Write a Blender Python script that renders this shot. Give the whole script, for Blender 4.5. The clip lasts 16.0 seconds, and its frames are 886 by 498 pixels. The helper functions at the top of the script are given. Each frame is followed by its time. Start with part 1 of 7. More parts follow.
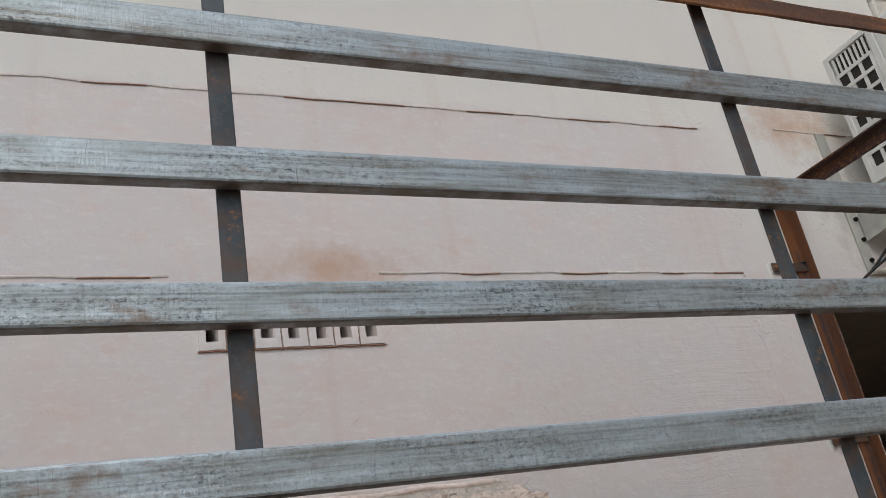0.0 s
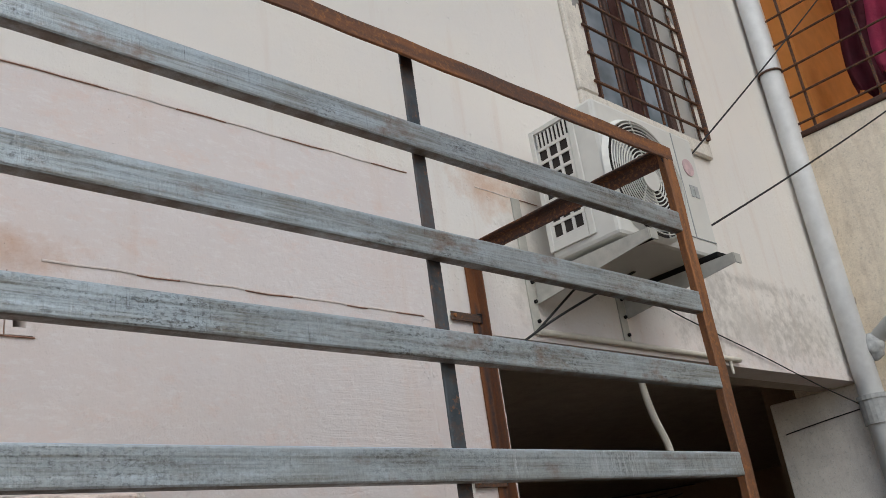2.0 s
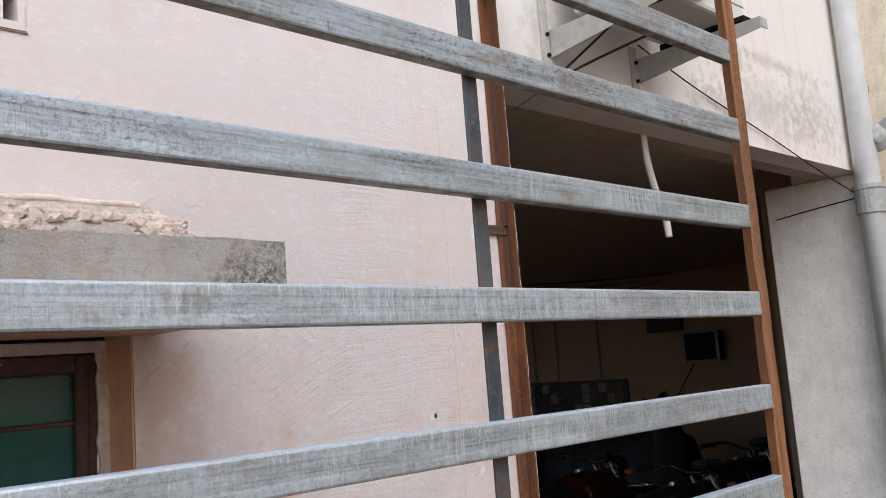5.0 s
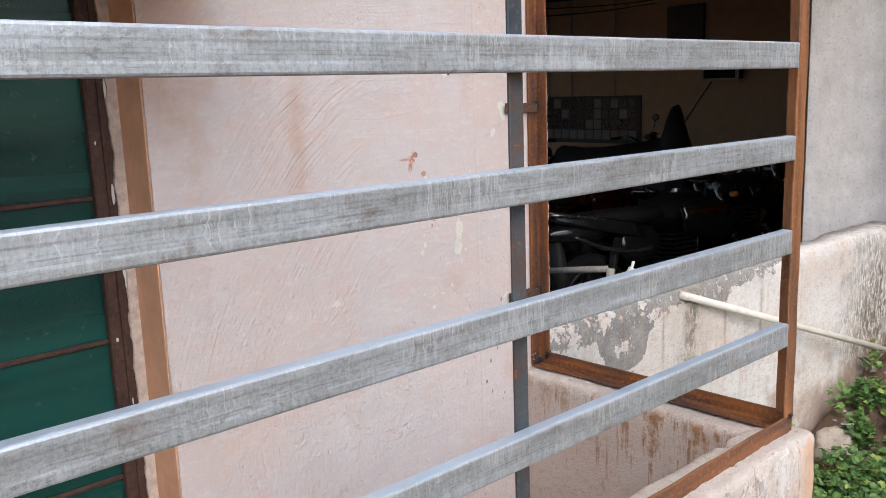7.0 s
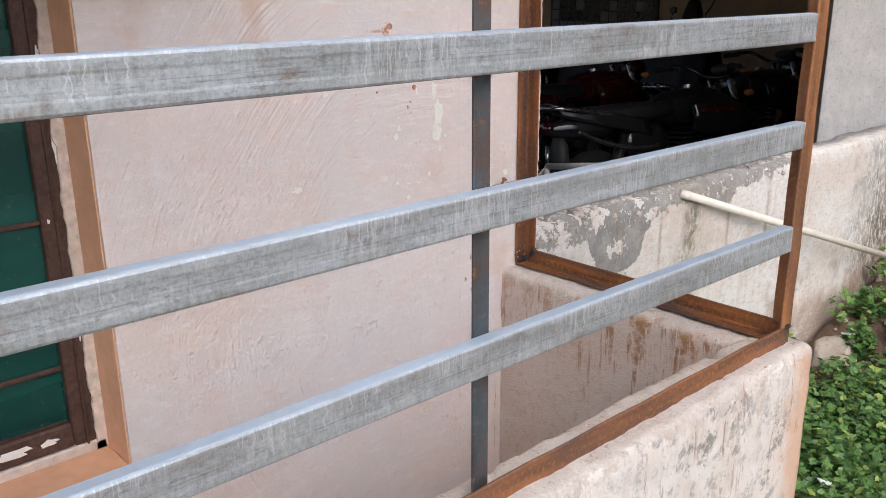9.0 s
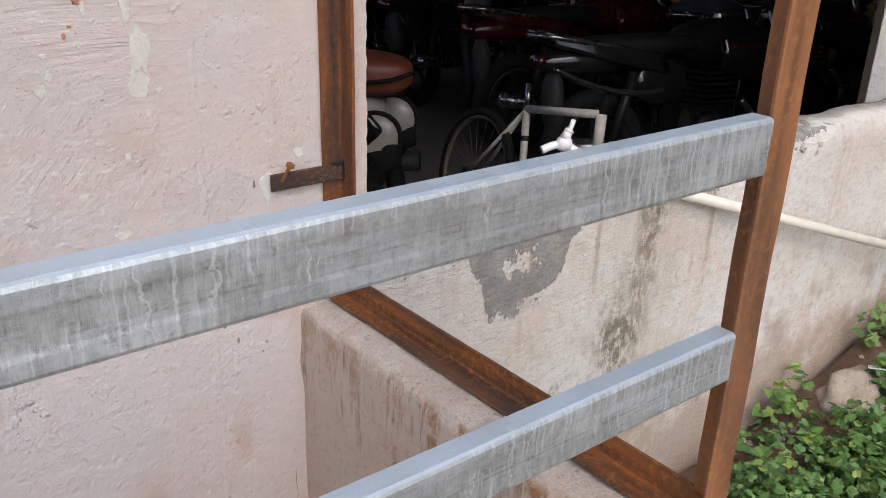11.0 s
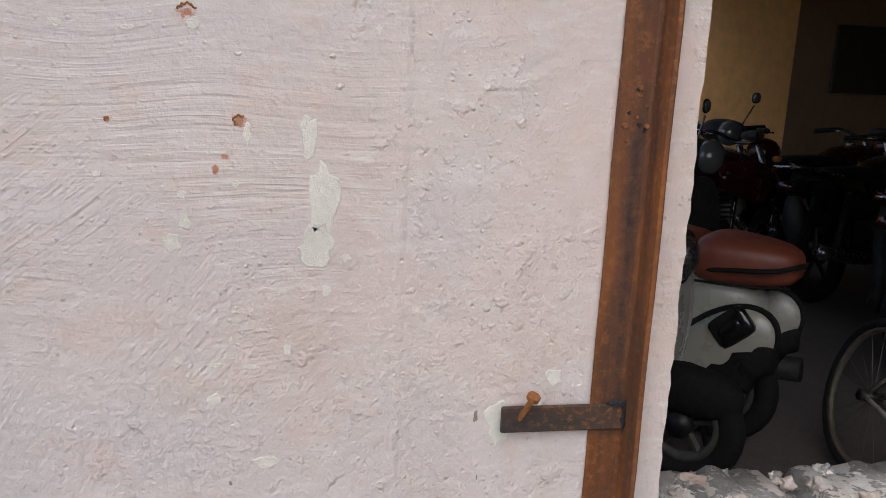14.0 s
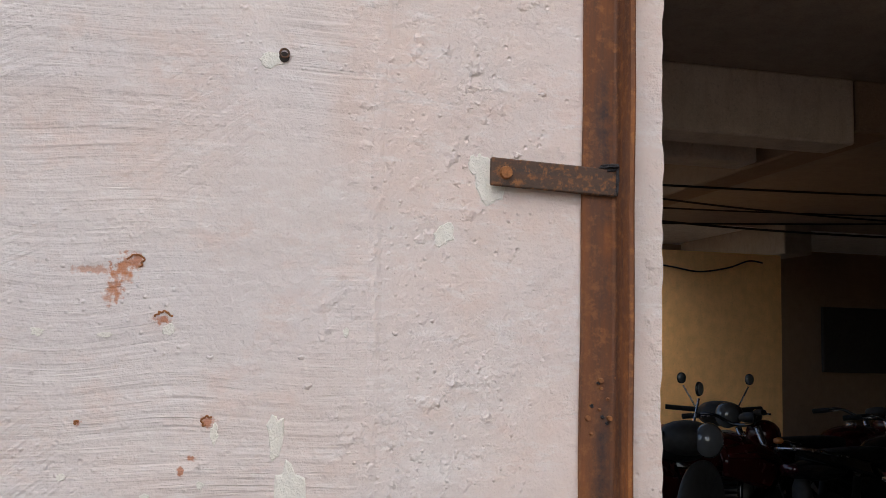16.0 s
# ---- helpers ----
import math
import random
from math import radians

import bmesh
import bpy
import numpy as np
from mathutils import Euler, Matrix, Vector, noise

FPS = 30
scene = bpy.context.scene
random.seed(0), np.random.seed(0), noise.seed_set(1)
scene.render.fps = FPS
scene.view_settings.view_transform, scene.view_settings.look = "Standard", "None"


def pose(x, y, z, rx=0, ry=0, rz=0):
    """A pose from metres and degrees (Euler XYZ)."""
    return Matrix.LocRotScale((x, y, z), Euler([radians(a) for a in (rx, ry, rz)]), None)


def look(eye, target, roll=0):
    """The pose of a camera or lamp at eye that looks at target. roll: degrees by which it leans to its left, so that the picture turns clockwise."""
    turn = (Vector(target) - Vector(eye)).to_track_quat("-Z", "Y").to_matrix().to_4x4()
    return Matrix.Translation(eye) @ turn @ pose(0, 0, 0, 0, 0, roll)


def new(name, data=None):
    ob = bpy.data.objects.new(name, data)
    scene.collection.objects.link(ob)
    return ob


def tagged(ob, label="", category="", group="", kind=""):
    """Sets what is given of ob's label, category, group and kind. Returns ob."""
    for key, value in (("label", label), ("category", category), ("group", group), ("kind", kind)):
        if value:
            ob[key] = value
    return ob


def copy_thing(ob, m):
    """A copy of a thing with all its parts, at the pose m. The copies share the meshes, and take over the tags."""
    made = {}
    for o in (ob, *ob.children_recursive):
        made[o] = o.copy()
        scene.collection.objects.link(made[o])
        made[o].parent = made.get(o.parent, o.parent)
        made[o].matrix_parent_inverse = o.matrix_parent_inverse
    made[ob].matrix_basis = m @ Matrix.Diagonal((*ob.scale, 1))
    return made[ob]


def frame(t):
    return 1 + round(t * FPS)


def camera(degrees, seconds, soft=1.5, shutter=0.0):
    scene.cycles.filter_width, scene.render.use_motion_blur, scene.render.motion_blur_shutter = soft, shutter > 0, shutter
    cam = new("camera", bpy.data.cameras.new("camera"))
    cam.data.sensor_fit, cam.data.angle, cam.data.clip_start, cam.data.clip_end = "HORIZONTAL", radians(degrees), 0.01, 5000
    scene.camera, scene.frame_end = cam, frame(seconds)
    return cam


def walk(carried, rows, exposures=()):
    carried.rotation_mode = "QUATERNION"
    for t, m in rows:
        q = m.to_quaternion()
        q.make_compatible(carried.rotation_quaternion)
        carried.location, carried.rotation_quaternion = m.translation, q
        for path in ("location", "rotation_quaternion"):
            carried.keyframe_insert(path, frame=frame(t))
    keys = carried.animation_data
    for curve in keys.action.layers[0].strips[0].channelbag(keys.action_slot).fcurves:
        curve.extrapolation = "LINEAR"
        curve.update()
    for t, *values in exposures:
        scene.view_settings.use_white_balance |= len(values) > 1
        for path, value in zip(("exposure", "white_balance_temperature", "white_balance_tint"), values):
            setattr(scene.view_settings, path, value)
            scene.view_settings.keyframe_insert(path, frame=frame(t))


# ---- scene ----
cam = camera(53.8, 16.0, 0.6)
# Seconds, eye in metres, then yaw, pitch and roll in degrees.
ROWS = [
    (0, 0.0124, -0.0060, 1.5125, -22.092, 23.356, 9.745),
    (0.5, -0.0109, -0.0364, 1.5254, -20.214, 27.949, 8.650),
    (1, -0.0074, -0.0395, 1.5261, -18.152, 29.968, 8.681),
    (1.5, 0.0352, -0.0503, 1.5261, -26.350, 27.923, 9.724),
    (2, 0.0803, -0.0520, 1.5089, -42.257, 21.503, 7.657),
    (2.5, 0.0902, -0.0194, 1.4749, -44.162, 13.570, 6.588),
    (3, 0.0969, 0.0141, 1.4832, -44.129, 12.143, 6.266),
    (3.2, 0.0981, 0.0197, 1.4926, -44.119, 12.236, 6.271),
    (5.3, 0.1008, 0.0517, 1.4214, -43.630, 4.712, 3.415),
    (5.5, 0.1007, 0.0587, 1.4176, -43.588, 2.135, 3.392),
    (6, 0.1110, 0.0711, 1.3588, -43.251, -2.908, 3.257),
    (6.5, 0.1156, 0.0785, 1.3236, -43.082, -7.188, 2.714),
    (7, 0.1219, 0.0808, 1.2895, -42.991, -10.723, 2.003),
    (7.5, 0.1231, 0.0850, 1.2731, -42.793, -12.305, 1.601),
    (8, 0.1239, 0.0845, 1.2653, -42.263, -13.336, 1.523),
    (8.2, 0.1255, 0.0871, 1.2567, -42.262, -14.041, 1.495),
    (10.3, 0.8069, 0.3380, 1.1622, -40.123, -22.197, -1.197),
    (10.5, 0.8897, 0.3709, 1.1408, -39.469, -22.388, -1.339),
    (11, 1.1123, 0.4792, 1.1513, -38.117, -22.819, -1.529),
    (11.5, 1.2698, 0.5794, 1.1599, -25.533, -22.485, -2.967),
    (12, 1.3385, 0.6968, 1.1291, -22.585, -23.091, -2.524),
    (12.5, 1.3609, 0.7985, 1.0917, -22.534, -27.488, -2.949),
    (13, 1.3774, 0.8136, 1.0930, -20.000, -26.477, -3.980),
    (13.5, 1.3979, 0.8200, 1.0799, -13.917, -20.263, -2.828),
    (14, 1.4120, 0.8151, 1.0803, -12.087, -12.807, -2.709),
    (14.5, 1.4246, 0.8001, 1.0921, -12.175, -7.573, -2.539),
    (15, 1.4314, 0.7968, 1.0914, -12.182, -1.939, -2.512),
    (15.5, 1.4334, 0.7955, 1.0923, -12.215, 2.010, -2.181),
    (16, 1.4344, 0.7910, 1.0905, -12.199, 5.823, -1.592),
]
EXPOSURES = [(0, 0.13, 6240, 6), (1, 0.06, 6240, 6), (1.5, 0.01, 6240, 6), (2, 0.29, 6240, 6), (3, 0.71, 6240, 7.5), (5.5, 1.01, 6280, 11), (7, 1.21, 6330, 12), (8, 1.21, 6330, 12), (10.5, 1.06, 6430, 12), (12.5, 1.01, 6430, 11), (14, 0.94, 6380, 10), (16, 0.93, 6380, 10)]
walk(cam, [(t, pose(x, y, z, 90 + pitch, roll, yaw)) for t, x, y, z, yaw, pitch, roll in ROWS], EXPOSURES)

# ---- daylight: overcast sky and a broad, weak sun ----
world = bpy.data.worlds.new("sky")
scene.world = world
world.use_nodes = True
sky = world.node_tree.nodes.new("ShaderNodeTexSky")
sky.sky_type = "NISHITA"
sky.sun_disc = False
SUN_UP, SUN_ROUND = 47, 206
sky.sun_elevation, sky.sun_rotation = radians(SUN_UP), radians(SUN_ROUND)
sky.air_density, sky.dust_density, sky.ozone_density = 1.0, 2.5, 1.2
world.node_tree.links.new(sky.outputs[0], world.node_tree.nodes["Background"].inputs[0])
world.node_tree.nodes["Background"].inputs[1].default_value = 0.12
sun_data = bpy.data.lights.new("sun", "SUN")
sun_data.energy, sun_data.angle, sun_data.color = 0.62, radians(50), (1.0, 0.985, 0.96)
sun = new("sun", sun_data)
sun_way = Vector((math.sin(radians(SUN_ROUND)) * math.cos(radians(SUN_UP)), math.cos(radians(SUN_ROUND)) * math.cos(radians(SUN_UP)), math.sin(radians(SUN_UP))))
sun.matrix_world = look(sun_way * 20, (0, 0, 0))


# ---- materials ----
class Paint:
    """A material and short ways to wire its nodes."""

    def __init__(self, name, rough=0.8, metal=0.0):
        self.m = bpy.data.materials.new(name)
        self.m.use_nodes = True
        self.t = self.m.node_tree
        self.b = self.t.nodes["Principled BSDF"]
        self.b.inputs["Roughness"].default_value = rough
        self.b.inputs["Metallic"].default_value = metal
        self.p = self.t.nodes.new("ShaderNodeNewGeometry").outputs["Position"]

    def put(self, node, slot, value):
        if isinstance(value, bpy.types.NodeSocket):
            self.t.links.new(value, node.inputs[slot])
        elif isinstance(value, tuple) and len(value) == 3 and node.inputs[slot].type == "RGBA":
            node.inputs[slot].default_value = (*value, 1)
        else:
            node.inputs[slot].default_value = value

    def scaled(self, sx, sy, sz, move=(0, 0, 0), source=None):
        n = self.t.nodes.new("ShaderNodeMapping")
        self.put(n, 0, source or self.p)
        n.inputs[1].default_value = move
        n.inputs[3].default_value = (sx, sy, sz)
        return n.outputs[0]

    def local(self):
        return self.t.nodes.new("ShaderNodeTexCoord").outputs["Object"]

    def own(self):
        return self.t.nodes.new("ShaderNodeObjectInfo").outputs["Random"]

    def noise(self, scale, detail=4.0, rough=0.6, at=None, bend=0.0):
        n = self.t.nodes.new("ShaderNodeTexNoise")
        self.put(n, "Vector", at or self.p)
        n.inputs["Scale"].default_value = scale
        n.inputs["Detail"].default_value = detail
        n.inputs["Roughness"].default_value = rough
        n.inputs["Distortion"].default_value = bend
        return n.outputs[0]

    def bent(self, scale, much):
        """The place, pushed about by a slow noise, so that strokes curve."""
        n = self.t.nodes.new("ShaderNodeTexNoise")
        self.put(n, "Vector", self.p)
        n.inputs["Scale"].default_value = scale
        n.inputs["Detail"].default_value = 2
        m = self.t.nodes.new("ShaderNodeVectorMath")
        m.operation = "MULTIPLY_ADD"
        self.put(m, 0, n.outputs["Color"])
        m.inputs[1].default_value = (much, much, much)
        self.put(m, 2, self.p)
        return m.outputs[0]

    def cells(self, scale, at=None):
        n = self.t.nodes.new("ShaderNodeTexVoronoi")
        self.put(n, "Vector", at or self.p)
        n.inputs["Scale"].default_value = scale
        return n.outputs["Distance"]

    def span(self, value, a, b, c=0.0, d=1.0):
        n = self.t.nodes.new("ShaderNodeMapRange")
        for slot, v in enumerate((value, a, b, c, d)):
            self.put(n, slot, v)
        return n.outputs[0]

    def sum(self, how, a, b):
        n = self.t.nodes.new("ShaderNodeMath")
        n.operation = how
        self.put(n, 0, a), self.put(n, 1, b)
        return n.outputs[0]

    def mix(self, f, a, b):
        n = self.t.nodes.new("ShaderNodeMix")
        n.data_type = "RGBA"
        self.put(n, 0, f), self.put(n, 6, a), self.put(n, 7, b)
        return n.outputs[2]

    def axis(self, which, source=None):
        n = self.t.nodes.new("ShaderNodeSeparateXYZ")
        self.put(n, 0, source or self.p)
        return n.outputs[which]

    def spot(self, x, z, rx, rz, soft=0.5, ragged=0.5, grain=30.0):
        """A ragged oval mark on a wall that runs along x: 1 inside, 0 outside."""
        dx = self.sum("DIVIDE", self.sum("SUBTRACT", self.axis(0), x), rx)
        dz = self.sum("DIVIDE", self.sum("SUBTRACT", self.axis(2), z), rz)
        r = self.sum("POWER", self.sum("ADD", self.sum("MULTIPLY", dx, dx), self.sum("MULTIPLY", dz, dz)), 0.5)
        r = self.sum("ADD", r, self.span(self.noise(grain, 5), 0.3, 0.7, -ragged, ragged))
        return self.span(r, 1.0 + soft, 1.0 - soft)

    def bump(self, height, strength=0.5, distance=0.002, after=None):
        n = self.t.nodes.new("ShaderNodeBump")
        n.inputs["Strength"].default_value = strength
        n.inputs["Distance"].default_value = distance
        self.put(n, "Height", height)
        if after:
            self.put(n, "Normal", after)
        self.t.links.new(n.outputs[0], self.b.inputs["Normal"])
        return n.outputs[0]

    def colour(self, c):
        self.put(self.b, "Base Color", c)
        return self

    def rough(self, r):
        self.put(self.b, "Roughness", r)
        return self


def plain(name, colour, rough=0.6, metal=0.0, vary=0.25, scale=40.0, relief=0.15, size=0.001):
    """A simple surface with two sizes of variation."""
    k = Paint(name, rough, metal)
    dark = tuple(c * (1 - vary) for c in colour)
    light = tuple(min(1.0, c * (1 + vary)) for c in colour)
    a = k.span(k.noise(scale, 6), 0.3, 0.7)
    b = k.span(k.noise(scale * 0.12, 3), 0.35, 0.65)
    k.colour(k.mix(k.sum("MULTIPLY", b, 0.5), k.mix(a, dark, light), dark))
    k.rough(k.span(k.noise(scale * 0.7, 3), 0.3, 0.7, max(0.02, rough - 0.1), min(1, rough + 0.1)))
    k.bump(k.noise(scale * 3, 4), relief, size)
    return k.m


def wall_paint():
    """Pink limewash brushed over uneven plaster; a creamier coat higher up."""
    k = Paint("pink_wall_paint", 0.9)
    pink, pale, cream = (0.735, 0.618, 0.562), (0.73, 0.67, 0.645), (0.775, 0.735, 0.675)
    big = k.span(k.noise(2.6, 4, 0.6), 0.42, 0.58)
    mid = k.span(k.noise(9, 6, 0.65), 0.40, 0.60)
    low = k.mix(k.sum("MULTIPLY", mid, 0.65), k.mix(big, pink, pale), (0.675, 0.615, 0.59))
    cool = k.span(k.sum("ADD", k.axis(0), k.span(k.noise(4, 4), 0.3, 0.7, -0.12, 0.12)), 1.50, 1.30, 0.0, 0.6)
    low = k.mix(k.sum("MULTIPLY", cool, k.span(k.axis(0), 1.0, 1.2)), low, (0.70, 0.665, 0.655))
    low = k.mix(k.span(k.axis(2), 1.5, 1.9, 0.0, 0.6), low, (0.72, 0.668, 0.642))
    thin = k.span(k.noise(1.0, 5, 0.7, at=k.scaled(13, 13, 20)), 0.53, 0.68)
    low = k.mix(k.sum("MULTIPLY", thin, 0.4), low, (0.72, 0.55, 0.475))
    dry = k.span(k.noise(1.0, 5, 0.75, at=k.scaled(30, 30, 90)), 0.52, 0.66)
    low = k.mix(k.sum("MULTIPLY", dry, 0.55), low, (0.79, 0.755, 0.735))
    # The upper coat starts at the plaster ridge, and beside it further down.
    edge = k.sum("ADD", k.axis(2), k.span(k.noise(9, 4), 0.3, 0.7, -0.012, 0.012))
    up = k.span(edge, 2.56, 2.585)
    side = k.sum("MULTIPLY", k.span(k.axis(0), 1.52, 1.62), k.span(edge, 2.12, 2.3))
    coat = k.sum("MAXIMUM", up, side)
    c = k.mix(coat, low, k.mix(k.sum("MULTIPLY", big, 0.5), cream, (0.74, 0.715, 0.68)))
    # Tan weathering and faint run-down streaks.
    runs = k.span(k.noise(1.0, 5, at=k.scaled(14, 1, 1.1)), 0.56, 0.75)
    c = k.mix(k.sum("MULTIPLY", runs, 0.25), c, (0.62, 0.46, 0.36))
    tan = [(1.87, 2.60, 0.11, 0.06, 0.7), (0.50, 2.175, 0.10, 0.03, 0.7), (1.052, 1.2, 0.018, 0.10, 0.5), (0.80, 1.40, 0.06, 0.14, 0.6), (1.42, 0.36, 0.02, 0.03, 0.3), (1.56, 0.40, 0.012, 0.03, 0.3), (1.655, 0.60, 0.04, 0.04, 0.3), (1.50, 1.29, 0.012, 0.03, 0.2), (1.45, 0.85, 0.02, 0.02, 0.2), (1.26, 1.26, 0.05, 0.012, 0.15)]
    for x, z, rx, rz, much in tan:
        c = k.mix(k.sum("MULTIPLY", k.spot(x, z, rx, rz, 0.9, 0.7, 22), much), c, (0.55, 0.33, 0.2))
    for x, z, rx, rz in ((3.3, 2.3, 0.30, 0.08), (3.75, 2.33, 0.2, 0.10), (2.9, 2.26, 0.12, 0.05), (3.05, 2.45, 0.10, 0.05), (3.45, 2.5, 0.25, 0.02), (1.95, 2.35, 0.05, 0.12)):
        c = k.mix(k.sum("MULTIPLY", k.spot(x, z, rx, rz, 0.9, 0.9, 30), 0.5), c, (0.38, 0.35, 0.31))
    # Rusty bleeding round old nails.
    for x, z, rx, rz in ((1.344, 1.143, 0.005, 0.005), (1.367, 1.098, 0.005, 0.003), (1.404, 1.022, 0.004, 0.004), (1.392, 0.995, 0.003, 0.002), (1.386, 0.985, 0.002, 0.003), (1.310, 1.021, 0.002, 0.002)):
        c = k.mix(k.sum("MULTIPLY", k.spot(x, z, rx, rz, 0.4, 0.9, 190), 0.8), c, (0.47, 0.15, 0.045))
    for x, z, rx, rz in ((1.335, 1.133, 0.006, 0.010), (1.331, 1.124, 0.005, 0.011), (1.338, 1.140, 0.005, 0.006), (1.318, 1.134, 0.012, 0.003), (1.328, 1.115, 0.004, 0.006)):
        c = k.mix(k.sum("MULTIPLY", k.spot(x, z, rx, rz, 0.4, 1.1, 210), 0.6), c, (0.50, 0.19, 0.075))
    # Specks of grit and pinholes.
    dirt = k.span(k.cells(95), 0.055, 0.03)
    c = k.mix(k.sum("MULTIPLY", dirt, k.span(k.noise(5, 3), 0.5, 0.62, 0, 0.55)), c, (0.3, 0.22, 0.18))
    k.colour(c)
    drift = k.bent(2.2, 0.10)
    area = k.sum("MULTIPLY", k.span(k.noise(3.2, 3), 0.46, 0.56), k.span(k.axis(0), 1.34, 1.46, 0.35, 1.0))
    strokes = k.sum("ADD", k.sum("MULTIPLY", k.noise(1.0, 4, 0.65, at=k.scaled(4, 4, 150, source=drift), bend=0.25), 0.75), k.sum("MULTIPLY", k.span(k.noise(1.0, 3, 0.6, at=k.scaled(5, 5, 62, source=drift), bend=0.4), 0.35, 0.65), 0.25))
    turned = k.t.nodes.new("ShaderNodeVectorRotate")
    turned.rotation_type = "Y_AXIS"
    k.put(turned, "Vector", drift)
    turned.inputs["Angle"].default_value = 0.75
    slant = k.noise(1.0, 4, 0.65, at=k.scaled(6, 4, 130, source=turned.outputs[0]), bend=0.2)
    lumpy = k.span(k.noise(60, 4, 0.55), 0.2, 0.8, 0.3, 0.7)
    level = k.sum("MULTIPLY", k.span(k.axis(0), 1.12, 1.25), k.span(k.sum("ADD", k.axis(2), k.span(k.noise(5, 3), 0.3, 0.7, -0.12, 0.12)), 0.80, 0.95))
    area = k.sum("MAXIMUM", area, k.span(level, 0, 1, 1, 0))
    brushed = k.mix(area, strokes, k.mix(k.span(k.noise(2.6, 2), 0.46, 0.52), k.span(slant, 0.0, 1.0, 0.2, 0.8), lumpy))
    brushed = k.mix(k.span(k.axis(0), 1.48, 1.54, 0.0, 0.75), brushed, lumpy)
    # Sweeps of the brush in wide arcs beside the window.
    ax, az = k.sum("SUBTRACT", k.axis(0, drift), 1.62), k.sum("SUBTRACT", k.axis(2, drift), 0.62)
    swing = k.sum("POWER", k.sum("ADD", k.sum("MULTIPLY", ax, ax), k.sum("MULTIPLY", az, az)), 0.5)
    arc = k.t.nodes.new("ShaderNodeCombineXYZ")
    k.put(arc, 0, k.sum("MULTIPLY", swing, 135.0)), k.put(arc, 1, k.sum("MULTIPLY", k.axis(0), 5.0)), k.put(arc, 2, k.sum("MULTIPLY", k.axis(2), 5.0))
    arcs = k.span(k.noise(1.0, 4, 0.62, at=arc.outputs[0], bend=0.3), 0.3, 0.7)
    here = k.sum("MULTIPLY", k.span(k.sum("ADD", k.axis(0), k.span(k.noise(5, 3), 0.3, 0.7, -0.10, 0.10)), 1.32, 1.16), k.span(k.noise(3.5, 3, at=k.scaled(1, 1, 1, (3, 3, 3))), 0.38, 0.58, 0.08, 0.42))
    here = k.sum("MULTIPLY", here, k.span(k.axis(2), 1.95, 1.6))
    brushed = k.mix(here, brushed, arcs)
    knobs = k.sum("MULTIPLY", k.span(k.noise(62, 3, 0.5), 0.56, 0.78), k.span(k.noise(14, 3), 0.44, 0.6))
    dents = k.span(k.noise(34, 5, 0.6), 0.35, 0.7)
    grit = k.span(k.cells(120), 0.22, 0.0)
    where = k.span(k.noise(6, 3), 0.47, 0.62)
    n = k.bump(k.noise(7, 3), 0.35, 0.006)
    n = k.bump(dents, 0.25, 0.003, n)
    n = k.bump(k.sum("MULTIPLY", knobs, k.sum("MAXIMUM", k.span(k.axis(0), 1.45, 1.55, 0.5, 1.3), k.span(k.axis(2), 0.95, 0.85, 0.0, 1.2))), 0.6, 0.0030, n)
    n = k.bump(k.sum("MULTIPLY", grit, where), 0.6, 0.0018, n)
    n = k.bump(k.noise(260, 4, 0.65), 0.45, 0.0015, n)
    n = k.bump(k.sum("MULTIPLY", k.noise(105, 4, 0.6), k.span(k.axis(2), 1.0, 0.85, 0.25, 1.0)), 0.65, 0.0038, n)
    skim = k.span(k.noise(46, 6, 0.62, at=k.scaled(1.7, 1.7, 1.5, (2, 6, 1))), 0.46, 0.60)
    zone = k.sum("MAXIMUM", k.span(k.axis(2), 1.0, 0.8), k.span(k.axis(0), 1.45, 1.56, 0.0, 0.7))
    n = k.bump(k.sum("MULTIPLY", skim, k.sum("MULTIPLY", zone, k.span(k.noise(8, 3, at=k.scaled(1, 1, 1, (1, 2, 8))), 0.44, 0.60))), 0.5, 0.0012, n)
    pits = k.sum("MULTIPLY", k.span(k.cells(70), 0.16, 0.05), k.span(k.noise(11, 3, at=k.scaled(1, 1, 1, (6, 2, 8))), 0.50, 0.58))
    n = k.bump(k.sum("MULTIPLY", pits, k.span(zone, 0, 1, -0.5, -1.0)), 0.7, 0.0016, n)
    lower = k.span(k.axis(2), 2.4, 1.6, 0.3, 1.0)
    k.bump(k.sum("MULTIPLY", brushed, lower), 0.95, 0.0031, n)
    return k.m


